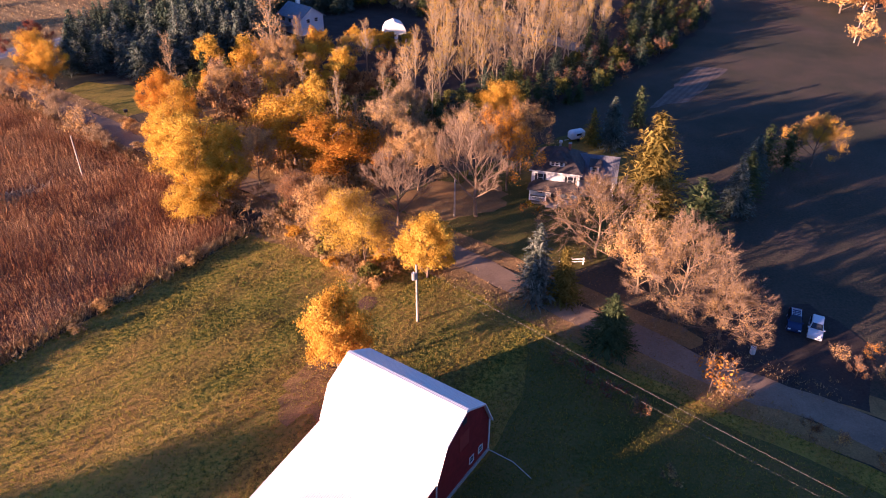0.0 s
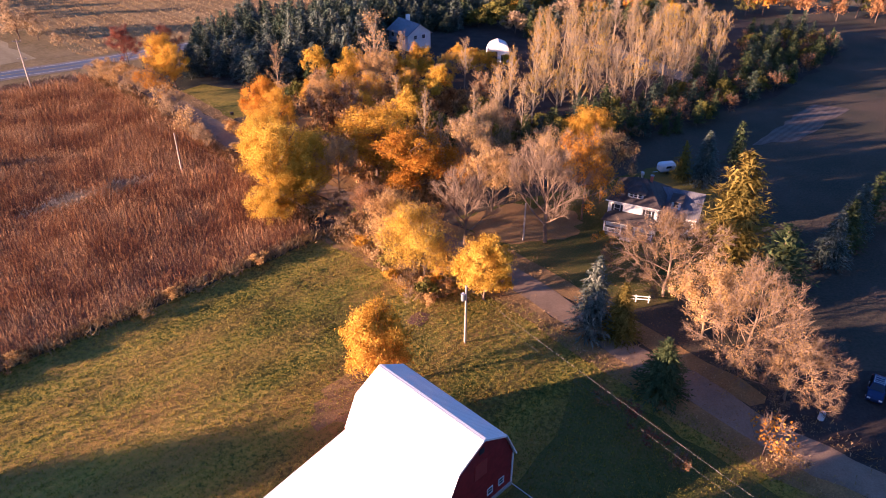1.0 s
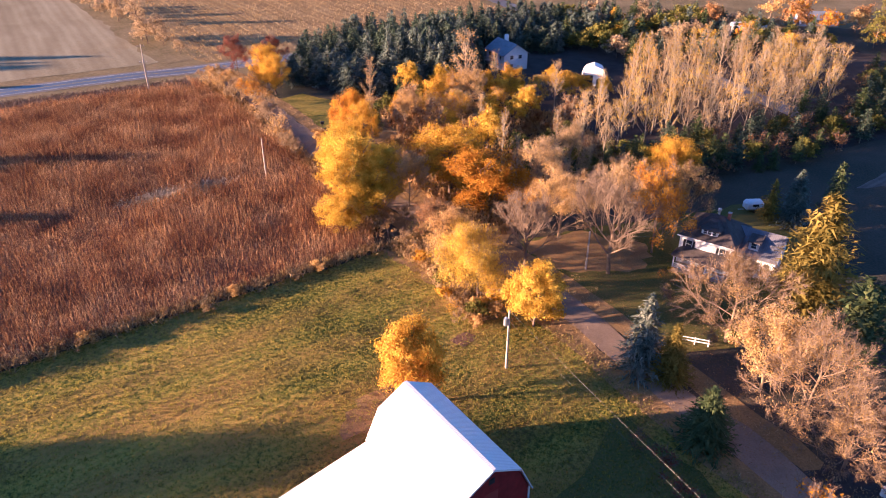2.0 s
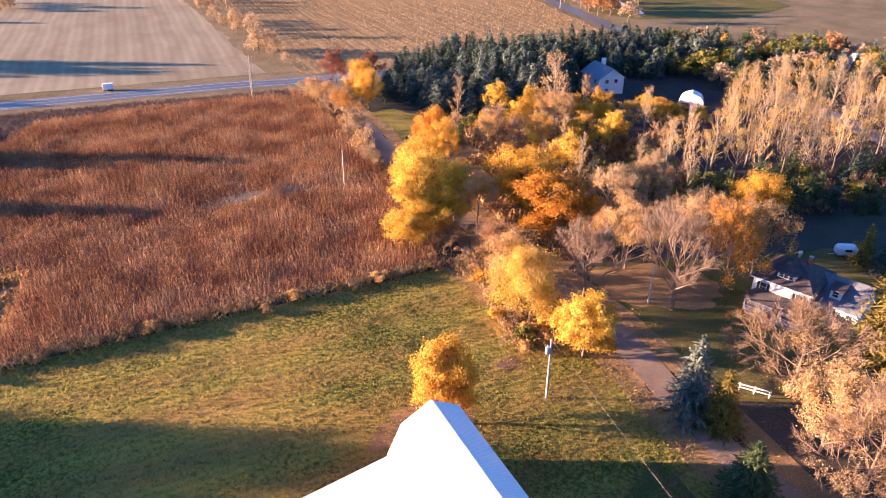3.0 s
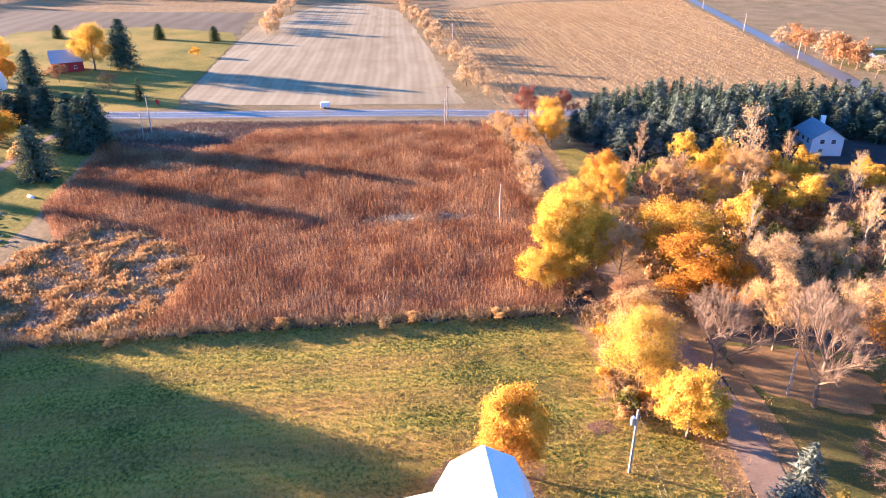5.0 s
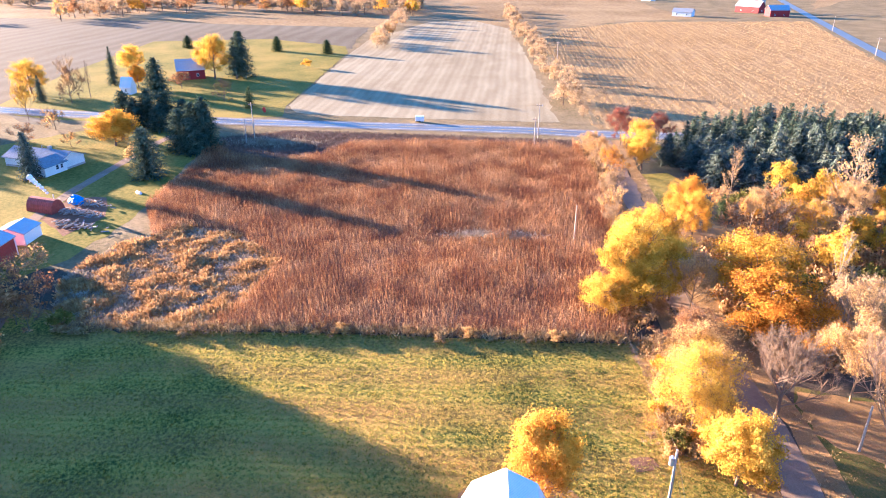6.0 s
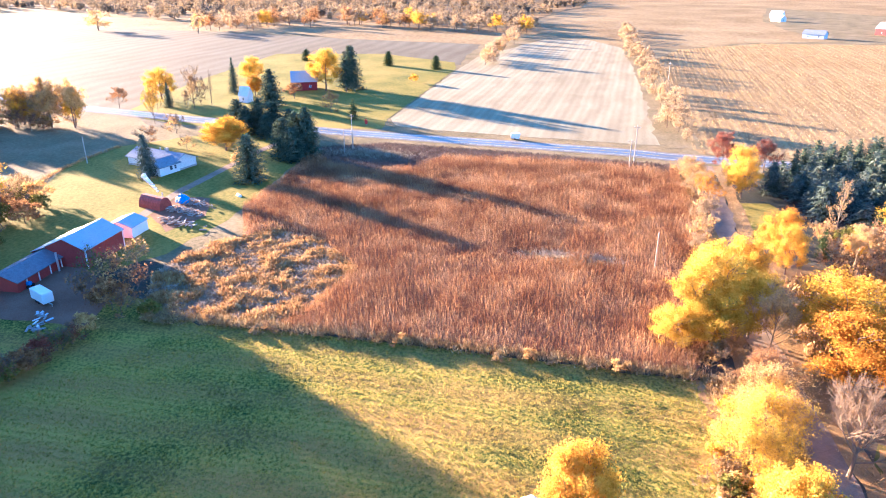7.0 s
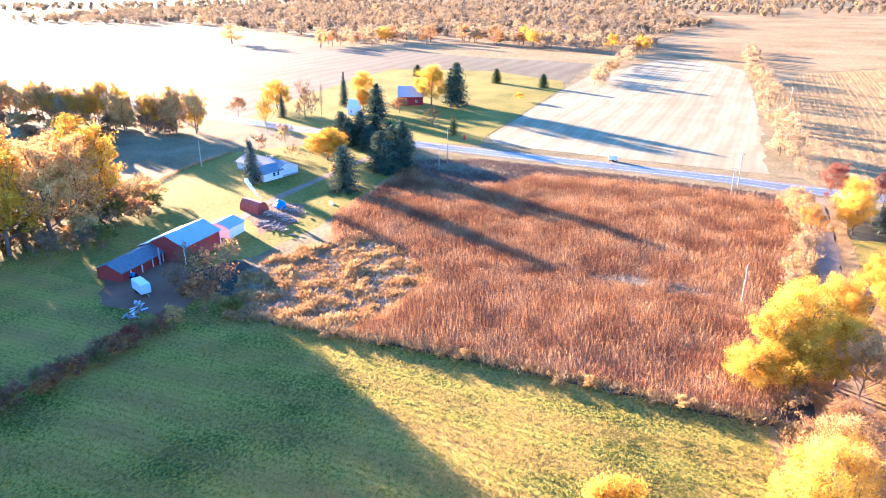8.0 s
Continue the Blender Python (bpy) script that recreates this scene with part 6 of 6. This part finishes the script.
part("dormer_roof", slabbed([(-1.3, -3.7, 6.1), (0.9, -3.7, 6.1), (0.9, -0.9, 6.5), (-1.3, -0.9, 6.5)], 0.1), "shingle", wd)
window(wd, -0.2, -3.4, 5.4, 0.8, 0.9, "-y")

# -- house in the spruces, its garage, the white barn-shaped shed and the far white house --
blue = farm_building("split_level_house", -52.2, 271.0, -43, 12.0, 9.0, 5.4, 8.4, "cream", "blue_shingle", "pale two-storey house among spruces, skylit blue put into its siding", "house", 0.6,
                     windows=[("+x", -1.6, 4.3, 1.3, 1.2), ("+x", 1.6, 4.3, 1.3, 1.2), ("-y", -3.5, 4.0, 1.6, 1.2), ("-y", 0.0, 4.0, 1.6, 1.2), ("-y", 3.5, 4.0, 1.2, 1.2), ("+x", -1.6, 1.6, 1.2, 1.0), ("-y", 2.0, 1.6, 1.2, 1.0)], chimney=(-4.0, 2.0, 9.6, 0.55, "white"))
part("deck", boxed(-5.0, 1.0, -7.5, -4.56, 2.5, 2.65), "greywood", blue)
for u in (-4.8, -2.0, 0.8):
    part("deck_post", boxed(u - 0.08, u + 0.08, -7.4, -7.24, 0, 2.5), "greywood", blue)
shed = thing("arched_shed", -20.5, 260.0, 0, 101, "white arched storage shed with two dark openings", "shed")
bm = bmesh.new()
prof = [(-3.6, 0), (-3.6, 2.9), (-3.2, 4.3), (-2.4, 5.4), (0, 6.3), (2.4, 5.4), (3.2, 4.3), (3.6, 2.9), (3.6, 0)]
ends = [[bm.verts.new((x, p, z)) for p, z in prof] for x in (-2.6, 2.6)]
bm.faces.new(ends[0][::-1])
bm.faces.new(ends[1])
for i in range(len(prof) - 1):
    bm.faces.new((ends[0][i], ends[0][i + 1], ends[1][i + 1], ends[1][i]))
bmesh.ops.recalc_face_normals(bm, faces=bm.faces[:])
part("shell", bm, "white_roof", shed)
for u, w, z in ((1.5, 1.25, 3.4), (-1.7, 0.8, 2.4)):
    part("door_opening", boxed(-2.66, -2.58, u - w, u + w, 0.05, z), "black", shed)
farm_building("garage", 24.0, 350.0, 28, 13.0, 9.0, 3.2, 6.0, "siding", "white_roof", "white-roofed garage behind the poplars", "building", 0.5)
farm_building("far_house", 52.0, 388.0, 20, 16.0, 8.0, 3.0, 5.5, "cream", "blue_shingle", "low pale house behind the poplars", "house", 0.6, windows=[("-y", -4, 1.6, 1.5, 1.1), ("-y", 3, 1.6, 1.5, 1.1)])

# -- the low ranch house by the road --
ranch = thing("ranch_house", -202.5, 61.0, 0, 42, "low white ranch house with pale and grey-blue roofs", "house")
part("wall", gable_walls(21.0, 9.5, 3.0, 5.0, "x"), "siding", ranch, m=pose(-2.0, 0, 0))
for bm in gable_roof(21.0, 9.5, 3.0, 5.0, 0.6):
    part("roof", bm, "blue_shingle", ranch, "grey-blue low roof", m=pose(-2.0, 0, 0))
fw = part("front_wing", gable_walls(8.0, 7.0, 2.9, 4.6, "y"), "white", ranch, m=pose(5.2, -6.5, 0, 0, 0, 0))
for bm in gable_roof(8.0, 7.0, 2.9, 4.6, 0.5, along="y"):
    part("wing_roof", bm, "blue_shingle", fw)
part("foundation", boxed(-12.55, 8.55, -4.8, 4.8, 0, 0.6), "concrete", ranch)
for u in (-6, -2.5):
    window(ranch, u, -4.75, 1.8, 1.5, 1.1, "-y")
window(fw, 3.5, 0.5, 1.8, 1.0, 1.2, "+x")
window(fw, 3.5, 2.2, 1.8, 0.8, 1.2, "+x")
window(fw, -1.2, -4.0, 1.8, 1.4, 1.2, "-y")
window(fw, 1.4, -4.0, 1.8, 1.0, 1.2, "-y")
part("chimney", boxed(0.4, 1.3, -0.4, 0.5, 4.4, 6.0), "concrete", ranch)
part("flue", tubed((-3, 0.8, 4.4), (-3, 0.8, 5.6), 0.14), "metal", ranch)

# -- red sheds with grey roofs --
red = farm_building("red_pole_barn", -127.6, 43.2, 148.0, 13.0, 10.0, 4.4, 6.6, "red_metal", "grey_roof", "red sheet-metal barn with grey roof and white trim", "barn", 0.4, along="x")
for s in (-1, 1):
    part("corner_trim", boxed(s * 6.5 - 0.12, s * 6.5 + 0.12, -5.12, -4.88, 0, 4.3), "white", red)
part("side_roof", slabbed([(-6.5, 5.3, 4.15), (8.5, 5.3, 4.15), (8.5, 9.0, 2.9), (-6.5, 9.0, 2.9)], 0.1), "grey_roof", red, "grey metal lean-to roof")
part("side_wall", boxed(-6.3, 8.3, 8.6, 8.75, 0, 2.85), "red_metal", red)
low = farm_building("long_red_shed", -119.4, 32.6, 150.0, 15.0, 7.0, 2.5, 3.9, "red_metal", "dark_roof", "long low red shed with weathered dark roof", "shed", 0.6)
for u in (-5, -1.5, 2, 5.5):
    part("post", boxed(u - 0.1, u + 0.1, -3.72, -3.55, 0, 2.2), "white", low)
part("flue", tubed((3.5, -4.4, 0), (3.5, -4.4, 4.4), 0.22), "metal", low, "tall metal flue pipe")
farm_building("white_lean_shed", -140.0, 51.3, 148.0, 6.5, 7.0, 2.8, 4.0, "white", "grey_roof", "small white shed with pale metal roof", "shed", 0.3)
tank = thing("storage_tank", -158.5, 57.6, 0, 40, "rust-red round-topped storage hut", "tank")
bm = bmesh.new()
prof = [(2.1 * math.cos(k * math.pi / 10), 3.4 * math.sin(k * math.pi / 10)) for k in range(11)]
ends = [[bm.verts.new((x, p, z)) for p, z in prof] for x in (-4.2, 4.2)]
bm.faces.new(ends[0])
bm.faces.new(ends[1][::-1])
for i in range(10):
    bm.faces.new((ends[0][i], ends[0][i + 1], ends[1][i + 1], ends[1][i]))
bmesh.ops.recalc_face_normals(bm, faces=bm.faces[:])
part("shell", bm, "rustred", tank)
part("end_door", boxed(-4.27, -4.19, -0.8, 0.8, 0.05, 2.3), "black", tank)
part("stove_pipe", tubed((2.8, 0.6, 2.8), (2.8, 0.6, 4.4), 0.16), "metal", tank)

# -- far farmstead --
farm_building("red_gabled_house", -335.0, 131.0, 81, 13.0, 9.0, 5.0, 9.6, "red_wall", "grey_roof", "red house with pale metal roof on the far lawn", "house", 0.5, windows=[("-x", -2, 2.2, 1.0, 1.3), ("-x", 2, 2.2, 1.0, 1.3), ("-y", -3.5, 2.2, 1.0, 1.3), ("-y", 3.0, 2.2, 1.0, 1.3)])
farm_building("white_outbuilding", -309.0, 98.0, 50, 5.0, 4.5, 3.6, 7.4, "white", "white_roof", "small steep white outbuilding", "shed", 0.3, windows=[("-y", 0, 1.9, 0.8, 1.0)])
for x, y, tn, L, W, e, r, wl, rf, lab in ((-437, 600, 25, 18, 10, 4, 7, "cream", "blue_shingle", "pale distant farm house"), (-430, 686, 10, 24, 13, 6, 11, "red_wall", "grey_roof", "distant red barn with grey roof"), (-390, 672, 60, 18, 12, 6, 10, "red_wall", "grey_roof", "distant red barn with grey roof"),
                                      (-596, 718, 0, 14, 9, 4, 7, "white", "white_roof", "distant white shed in a meadow"), (-640, 760, 20, 14, 9, 4, 8, "white", "white_roof", "distant white shed in a meadow"), (-84, 516, 30, 18, 9, 4, 7, "cream", "blue_shingle", "pale distant house with grey roof"), (-70, 560, 60, 14, 9, 4, 7, "white", "blue_shingle", "pale distant house with grey roof")):
    farm_building("distant_building", x, y, tn, L, W, e, r, wl, rf, lab, "building", 0.5, windows=[("-y", -L / 4, 1.9, 1.2, 1.2), ("-y", L / 4, 1.9, 1.2, 1.2), ("+x", 0, 1.9, 1.2, 1.2)])
silo = thing("silo", -428, 700, 0, 0, "distant pale silo beside red barns", "silo")
part("shaft", tubed((0, 0, 0), (0, 0, 14), 3.2, sides=16), "concrete", silo)
part("dome", tubed((0, 0, 14), (0, 0, 16), 3.2, 1.0, sides=16), "metal", silo)

# ---- poles and cables ----
def utility_pole(x, y, h, turn, label, arm=True, can=False, name="utility_pole"):
    t = thing(name, x, y, 0, turn, label, "utility pole", "power line poles")
    part("shaft", tubed((0, 0, 0), (0, 0, h), 0.19, 0.13, 10), "pole", t)
    if arm:
        part("crossarm", boxed(-1.15, 1.15, -0.07, 0.07, h - 0.75, h - 0.6), "greywood", t)
        for u in (-1.0, 0.0, 1.0):
            part("insulator", tubed((u, 0, h - 0.6), (u, 0, h - 0.38), 0.06, 0.04, 6), "white", t)
    if can:
        c = part("transformer", tubed((-0.42, 0, h - 2.3), (-0.42, 0, h - 1.25), 0.3, sides=12), "metal", t, "grey transformer can")
        part("bushing", tubed((-0.42, 0, h - 1.25), (-0.42, 0, h - 1.0), 0.06, sides=6), "white", c)
    return t


utility_pole(-5.55, 115.4, 9.7, 30, "pale weathered utility pole with transformer beside the barn", False, True)
utility_pole(-74.0, 159.4, 9.0, 30, "plain wooden utility pole at the corn's edge", False)
utility_pole(-150.0, 207.8, 12.4, 30, "tall wooden utility pole at the road", True)
utility_pole(-144.5, 202.0, 9.4, 30, "wooden utility pole near the road junction", True)
utility_pole(-199.4, 123.4, 13.0, 40, "tall wooden utility pole beside the road", True)
utility_pole(-195.5, 119.5, 8.5, 40, "shorter wooden utility pole beside the road", False)
utility_pole(126.0, 261.5, 12.5, 20, "wooden utility pole with transformer at the far meadow", False, True)
utility_pole(-0.5, 146.0, 7.3, 0, "thin leaning wooden service pole on the lawn", False)
utility_pole(46.5, 69.0, 10.0, 30, "wooden utility pole in the shaded yard", False)
utility_pole(-215.0, 36.0, 9.0, 0, "wooden utility pole in the meadow", False)
utility_pole(-290.0, 330.0, 10.0, 0, "wooden utility pole by the hedge", True)
for x, y in ((-130, 425), (-200, 500), (-290, 600)):
    utility_pole(x, y, 11.0, 40, "distant wooden pole along the far road", True)


def cable(name, a, b, sag, r=0.008, label="thin grey power cable"):
    a, b = Vector(a), Vector(b)
    pts = [a.lerp(b, k / 14) - Vector((0, 0, sag * 4 * (k / 14) * (1 - k / 14))) for k in range(15)]
    V, F = tubes(np.array([list(p) for p in pts])[None], r, r, 5)
    return tagged(part(name, raw(name, V, F), "wire"), label, "cable")


A, B, C1, D1, E1 = (-5.55, 115.4), (-74.0, 159.4), (-144.5, 202.0), (-199.4, 123.4), (46.5, 69.0)
cable("power_cable", (*A, 9.6), (*B, 8.9), 1.0)
cable("power_cable", (*B, 8.9), (*C1, 9.2), 0.9)
cable("power_cable", (*A, 9.6), (*E1, 9.9), 0.6, 0.011)
cable("power_cable", (*A, 8.0), (*E1, 8.3), 0.7, 0.006)
cable("power_cable", (*A, 7.6), (-0.5, 146.0, 7.0), 0.3, 0.008)
cable("power_cable", (-0.5, 146.0, 7.0), (15.1, 153.8, 5.5), 0.3, 0.008)
cable("power_cable", (-150, 207.8, 11.9), (*D1, 12.5), 1.2)
for k, pts in enumerate([[(3.6, 92.3, 0.06), (6.4, 90.5, 0.06), (8.2, 88.3, 0.06)]]):
    V, F = tubes(np.array(pts, float)[None], 0.055, 0.055, 6)
    tagged(part("ground_pipe", raw("ground_pipe", V, F), "white"), "white pipe lying in the grass by the barn", "pipe")

# ---- vehicles ----
def car(x, y, turn, paint, label, rack=False):
    t = thing("car", x, y, 0, turn, label, "car")
    bm = bmesh.new()
    prof = [(-2.35, 0.38), (-2.4, 0.85), (-2.3, 1.05), (-1.95, 1.62), (-1.5, 1.72), (0.25, 1.70), (1.05, 1.08), (2.15, 0.95), (2.4, 0.75), (2.38, 0.38)]
    secs = [(-0.93, 0.86), (-0.86, 1.0), (0.86, 1.0), (0.93, 0.86)]
    rows = []
    for y0, k in secs:
        rows.append([bm.verts.new((px * (0.97 if k < 1 else 1), y0 * (0.78 if pz > 1.3 else 1.0), pz if k == 1 else 0.38 + (pz - 0.38) * 0.93)) for px, pz in prof])
    n = len(prof)
    for a, b in zip(rows, rows[1:]):
        for i in range(n):
            j = (i + 1) % n
            bm.faces.new((a[i], a[j], b[j], b[i]))
    bm.faces.new(rows[0][::-1])
    bm.faces.new(rows[-1])
    bmesh.ops.recalc_face_normals(bm, faces=bm.faces[:])
    body = part("body", bm, paint, t)
    bm = bmesh.new()
    slab(bm, [(0.33, -0.62, 1.69), (0.98, -0.8, 1.17), (0.98, 0.8, 1.17), (0.33, 0.62, 1.69)], -0.02)
    part("windscreen", bm, "glass", body)
    bm = bmesh.new()
    slab(bm, [(-1.97, -0.62, 1.64), (-2.27, -0.74, 1.14), (-2.27, 0.74, 1.14), (-1.97, 0.62, 1.64)], -0.03)
    part("rear_window", bm, "glass", body)
    for s in (-1, 1):
        bm = bmesh.new()
        vs = [bm.verts.new(v) for v in ((-1.85, s * 0.775, 1.55), (0.2, s * 0.775, 1.55), (0.85, s * 0.94, 1.08), (-2.1, s * 0.94, 1.08))]
        bm.faces.new(vs)
        bmesh.ops.solidify(bm, geom=bm.faces[:], thickness=0.02)
        part("side_window", bm, "glass", body)
        part("headlight", boxed(2.28, 2.42, s * 0.66 - 0.18, s * 0.66 + 0.18, 0.68, 0.84), "white", body)
        part("tail_light", boxed(-2.42, -2.32, s * 0.78 - 0.09, s * 0.78 + 0.09, 0.85, 1.1), "red_paint", body)
        part("mirror", boxed(0.72, 0.9, s * 1.0 - 0.1, s * 1.0 + 0.1, 1.05, 1.2), paint, body)
        for u in (-1.45, 1.5):
            w = part("wheel", tubed((u, s * 0.72, 0.34), (u, s * 0.95, 0.34), 0.34, sides=14), "tyre", t)
            part("rim", tubed((u, s * 0.94, 0.34), (u, s * 0.965, 0.34), 0.2, sides=10), "metal", w)
        if rack:
            part("roof_rail", boxed(-1.4, 0.15, s * 0.58 - 0.03, s * 0.58 + 0.03, 1.7, 1.78), "metal", body)
    if rack:
        for u in (-1.2, -0.75, -0.3, 0.05):
            part("cross_bar", boxed(u - 0.03, u + 0.03, -0.6, 0.6, 1.78, 1.82), "metal", body)
    return t


car(50.0, 114.4, 242, "car_white", "white sport utility car on the shaded gravel")
car(47.7, 116.0, 246, "car_blue", "dark blue car with a roof rack on the gravel", True)
bin_ = thing("barrel", 39.6, 109.6, 0, 0, "white plastic barrel standing by the lane", "barrel")
part("drum", tubed((0, 0, 0), (0, 0, 1.05), 0.36, 0.34, 14), "white", bin_)
part("lid", tubed((0, 0, 1.05), (0, 0, 1.12), 0.38, sides=14), "metal", bin_)
camper = thing("camper", 26.2, 181.0, 0, 25, "small rounded white camper on the shaded lawn", "camper")
bm = boxed(-1.9, 1.9, -1.05, 1.05, 0.45, 2.4, bevel=0.45)
part("body", bm, "car_white", camper)
for s in (-1, 1):
    part("wheel", tubed((0, s * 0.8, 0.32), (0, s * 1.0, 0.32), 0.32, sides=12), "tyre", camper)
    part("side_window", boxed(-0.6, 0.6, s * 1.05 - 0.02, s * 1.05 + 0.02, 1.4, 1.9), "glass", camper)
part("hitch", boxed(-3.0, -1.8, -0.06, 0.06, 0.4, 0.5), "metal", camper)
van = thing("box_trailer", -193.4, 185.0, 0, 52, "small white box beside the road", "trailer")
part("box", boxed(-1.6, 1.6, -0.9, 0.9, 0.5, 2.4, bevel=0.08), "white", van)
for s in (-1, 1):
    part("wheel", tubed((0, s * 0.75, 0.34), (0, s * 0.92, 0.34), 0.34, sides=10), "tyre", van)
part("skirt", boxed(-1.5, 1.5, -0.85, 0.85, 0.3, 0.5), "greywood", van)
trailer = thing("enclosed_trailer", -105.0, 37.0, 0, 32, "white enclosed cargo trailer in the barnyard", "trailer")
part("box", boxed(-2.6, 2.6, -1.1, 1.1, 0.5, 2.7, bevel=0.12), "white", trailer)
for s in (-1, 1):
    for u in (-0.5, 0.5):
        part("wheel", tubed((u, s * 0.95, 0.36), (u, s * 1.16, 0.36), 0.36, sides=10), "tyre", trailer)
part("tongue", boxed(2.6, 4.0, -0.08, 0.08, 0.45, 0.6), "metal", trailer)
part("jack", boxed(3.7, 3.85, -0.07, 0.07, 0, 0.7), "metal", trailer)

# ---- yard things ----
fence = thing("rail_fence", 18.3, 130.6, 0, 4, "short white two-rail fence in the yard", "fence")
for u in (-1.9, 0.0, 1.9):
    part("post", boxed(u - 0.08, u + 0.08, -0.08, 0.08, 0, 1.3), "white", fence)
for zz in (0.65, 1.15):
    part("rail", boxed(-2.1, 2.1, -0.13, -0.09, zz - 0.09, zz + 0.09), "white", fence)
tarp = thing("tarp_covered_pile", -161.0, 64.8, 0, 20, "pile covered by a bright blue tarp", "pile")
bm = bmesh.new()
bmesh.ops.create_icosphere(bm, subdivisions=3, radius=1.0)
for v in bm.verts:
    k = 1 + 0.22 * noise.noise(v.co * 2.1)
    v.co = Vector((v.co.x * 2.6 * k, v.co.y * 1.8 * k, max(0.0, v.co.z * 2.1 * k)))
part("cover", bm, "tarp", tarp)
rs = np.random.default_rng(8)
for cx, cy, n, lab in ((-152.5, 63.5, 90, "long heap of cut firewood"), (-158.0, 67.5, 60, "long heap of cut firewood"), (-142.5, 63.0, 70, "tangled heap of scrap timber")):
    pile = thing("woodpile", cx, cy, 0, 40, lab, "woodpile")
    for i in range(n):
        x, y = rs.normal(0, 3.4), rs.normal(0, 1.0)
        zz = abs(rs.normal(0, 0.45)) + 0.12
        d = unit(np.array([rs.normal(), rs.normal() * 1.5, rs.normal(0, 0.25)])) * rs.uniform(0.3, 0.9)
        part("log", tubed((x - d[0], y - d[1], max(0.1, zz - d[2])), (x + d[0], y + d[1], max(0.1, zz + d[2])), rs.uniform(0.08, 0.18), sides=6), "greywood" if i % 3 else "junk", pile)
for cx, cy, tn, sc, lab in ((-93.5, 37.5, 20, 1.0, "heap of weathered scrap and pale boards"), (-98.5, 37.5, 60, 0.7, "flat pale sheet of scrap on the ground")):
    heap = thing("scrap_heap", cx, cy, 0, tn, lab, "scrap")
    for i in range(16):
        x, y = rs.normal(0, 1.3 * sc), rs.normal(0, 0.8 * sc)
        m = pose(x, y, 0.15 + abs(rs.normal(0, 0.2)), rs.normal(0, 8), rs.normal(0, 8), rs.uniform(0, 180))
        part("board", boxed(-0.7 * sc, 0.7 * sc, -0.2, 0.2, -0.05, 0.05, m=m), ("junk", "metal", "greywood")[i % 3], heap)
mach = thing("tractor", -113.5, 33.0, 0, 60, "small blue tractor beside the red shed", "tractor")
part("body", boxed(-1.2, 1.0, -0.4, 0.4, 0.6, 1.4, bevel=0.1), "tarp", mach)
part("cab", boxed(-1.2, -0.2, -0.5, 0.5, 1.4, 2.2, bevel=0.08), "glass", mach)
for u, r in ((-0.8, 0.65), (0.8, 0.4)):
    for s in (-1, 1):
        part("wheel", tubed((u, s * 0.5, r), (u, s * 0.8, r), r, sides=12), "tyre", mach)
boat = thing("small_boat", -160.5, 80.0, 0, 15, "small white upturned boat on the grass", "boat")
bm = bmesh.new()
bmesh.ops.create_icosphere(bm, subdivisions=2, radius=1.0)
for v in bm.verts:
    v.co = Vector((v.co.x * 1.7, v.co.y * 0.7 * (1 - 0.3 * abs(v.co.x)), max(0.0, v.co.z * 0.6)))
part("hull", bm, "white", boat)
part("keel", boxed(-1.3, 1.3, -0.04, 0.04, 0.56, 0.66), "junk", boat)
plume = thing("smoke_plume", -161.5, 58.6, 3.6, 41, "white smoke rising aslant from a stove pipe", "smoke")
bm = bmesh.new()
for k in range(7):
    out = bmesh.ops.create_icosphere(bm, subdivisions=2, radius=0.35 + 0.07 * k)
    off = Vector((-0.75 * k, 0.1 * math.sin(k), 0.62 * k))
    for v in out["verts"]:
        v.co = v.co * (1 + 0.3 * noise.noise(v.co * 3 + off)) + off
part("puff", bm, "steam", plume)
dish = thing("red_sign_disc", -237.5, 138.5, 0, 20, "round red board on a short post", "sign")
part("disc", tubed((0, -0.05, 1.6), (0, 0.05, 1.6), 1.1, sides=16), "red_paint", dish)
part("post", boxed(-0.07, 0.07, 0.06, 0.2, 0, 1.6), "greywood", dish)
stump = thing("mail_box", -79.5, 193.5, 0, 30, "dark box on a post beside the lane", "mailbox")
part("box", boxed(-0.45, 0.45, -0.35, 0.35, 0.6, 1.3, bevel=0.1), "black", stump)
part("post", boxed(-0.09, 0.09, -0.09, 0.09, 0, 0.6), "greywood", stump)
rowl = thing("white_farm_fence", -98, 499, 0, 45, "distant white rail fence by the far houses", "fence")
for k in range(16):
    part("post", boxed(k * 3 - 24.08, k * 3 - 23.92, -0.08, 0.08, 0, 1.4), "white", rowl)
for zz in (0.5, 1.1):
    part("rail", boxed(-24, 21, -0.12, -0.06, zz - 0.1, zz + 0.1), "white", rowl)
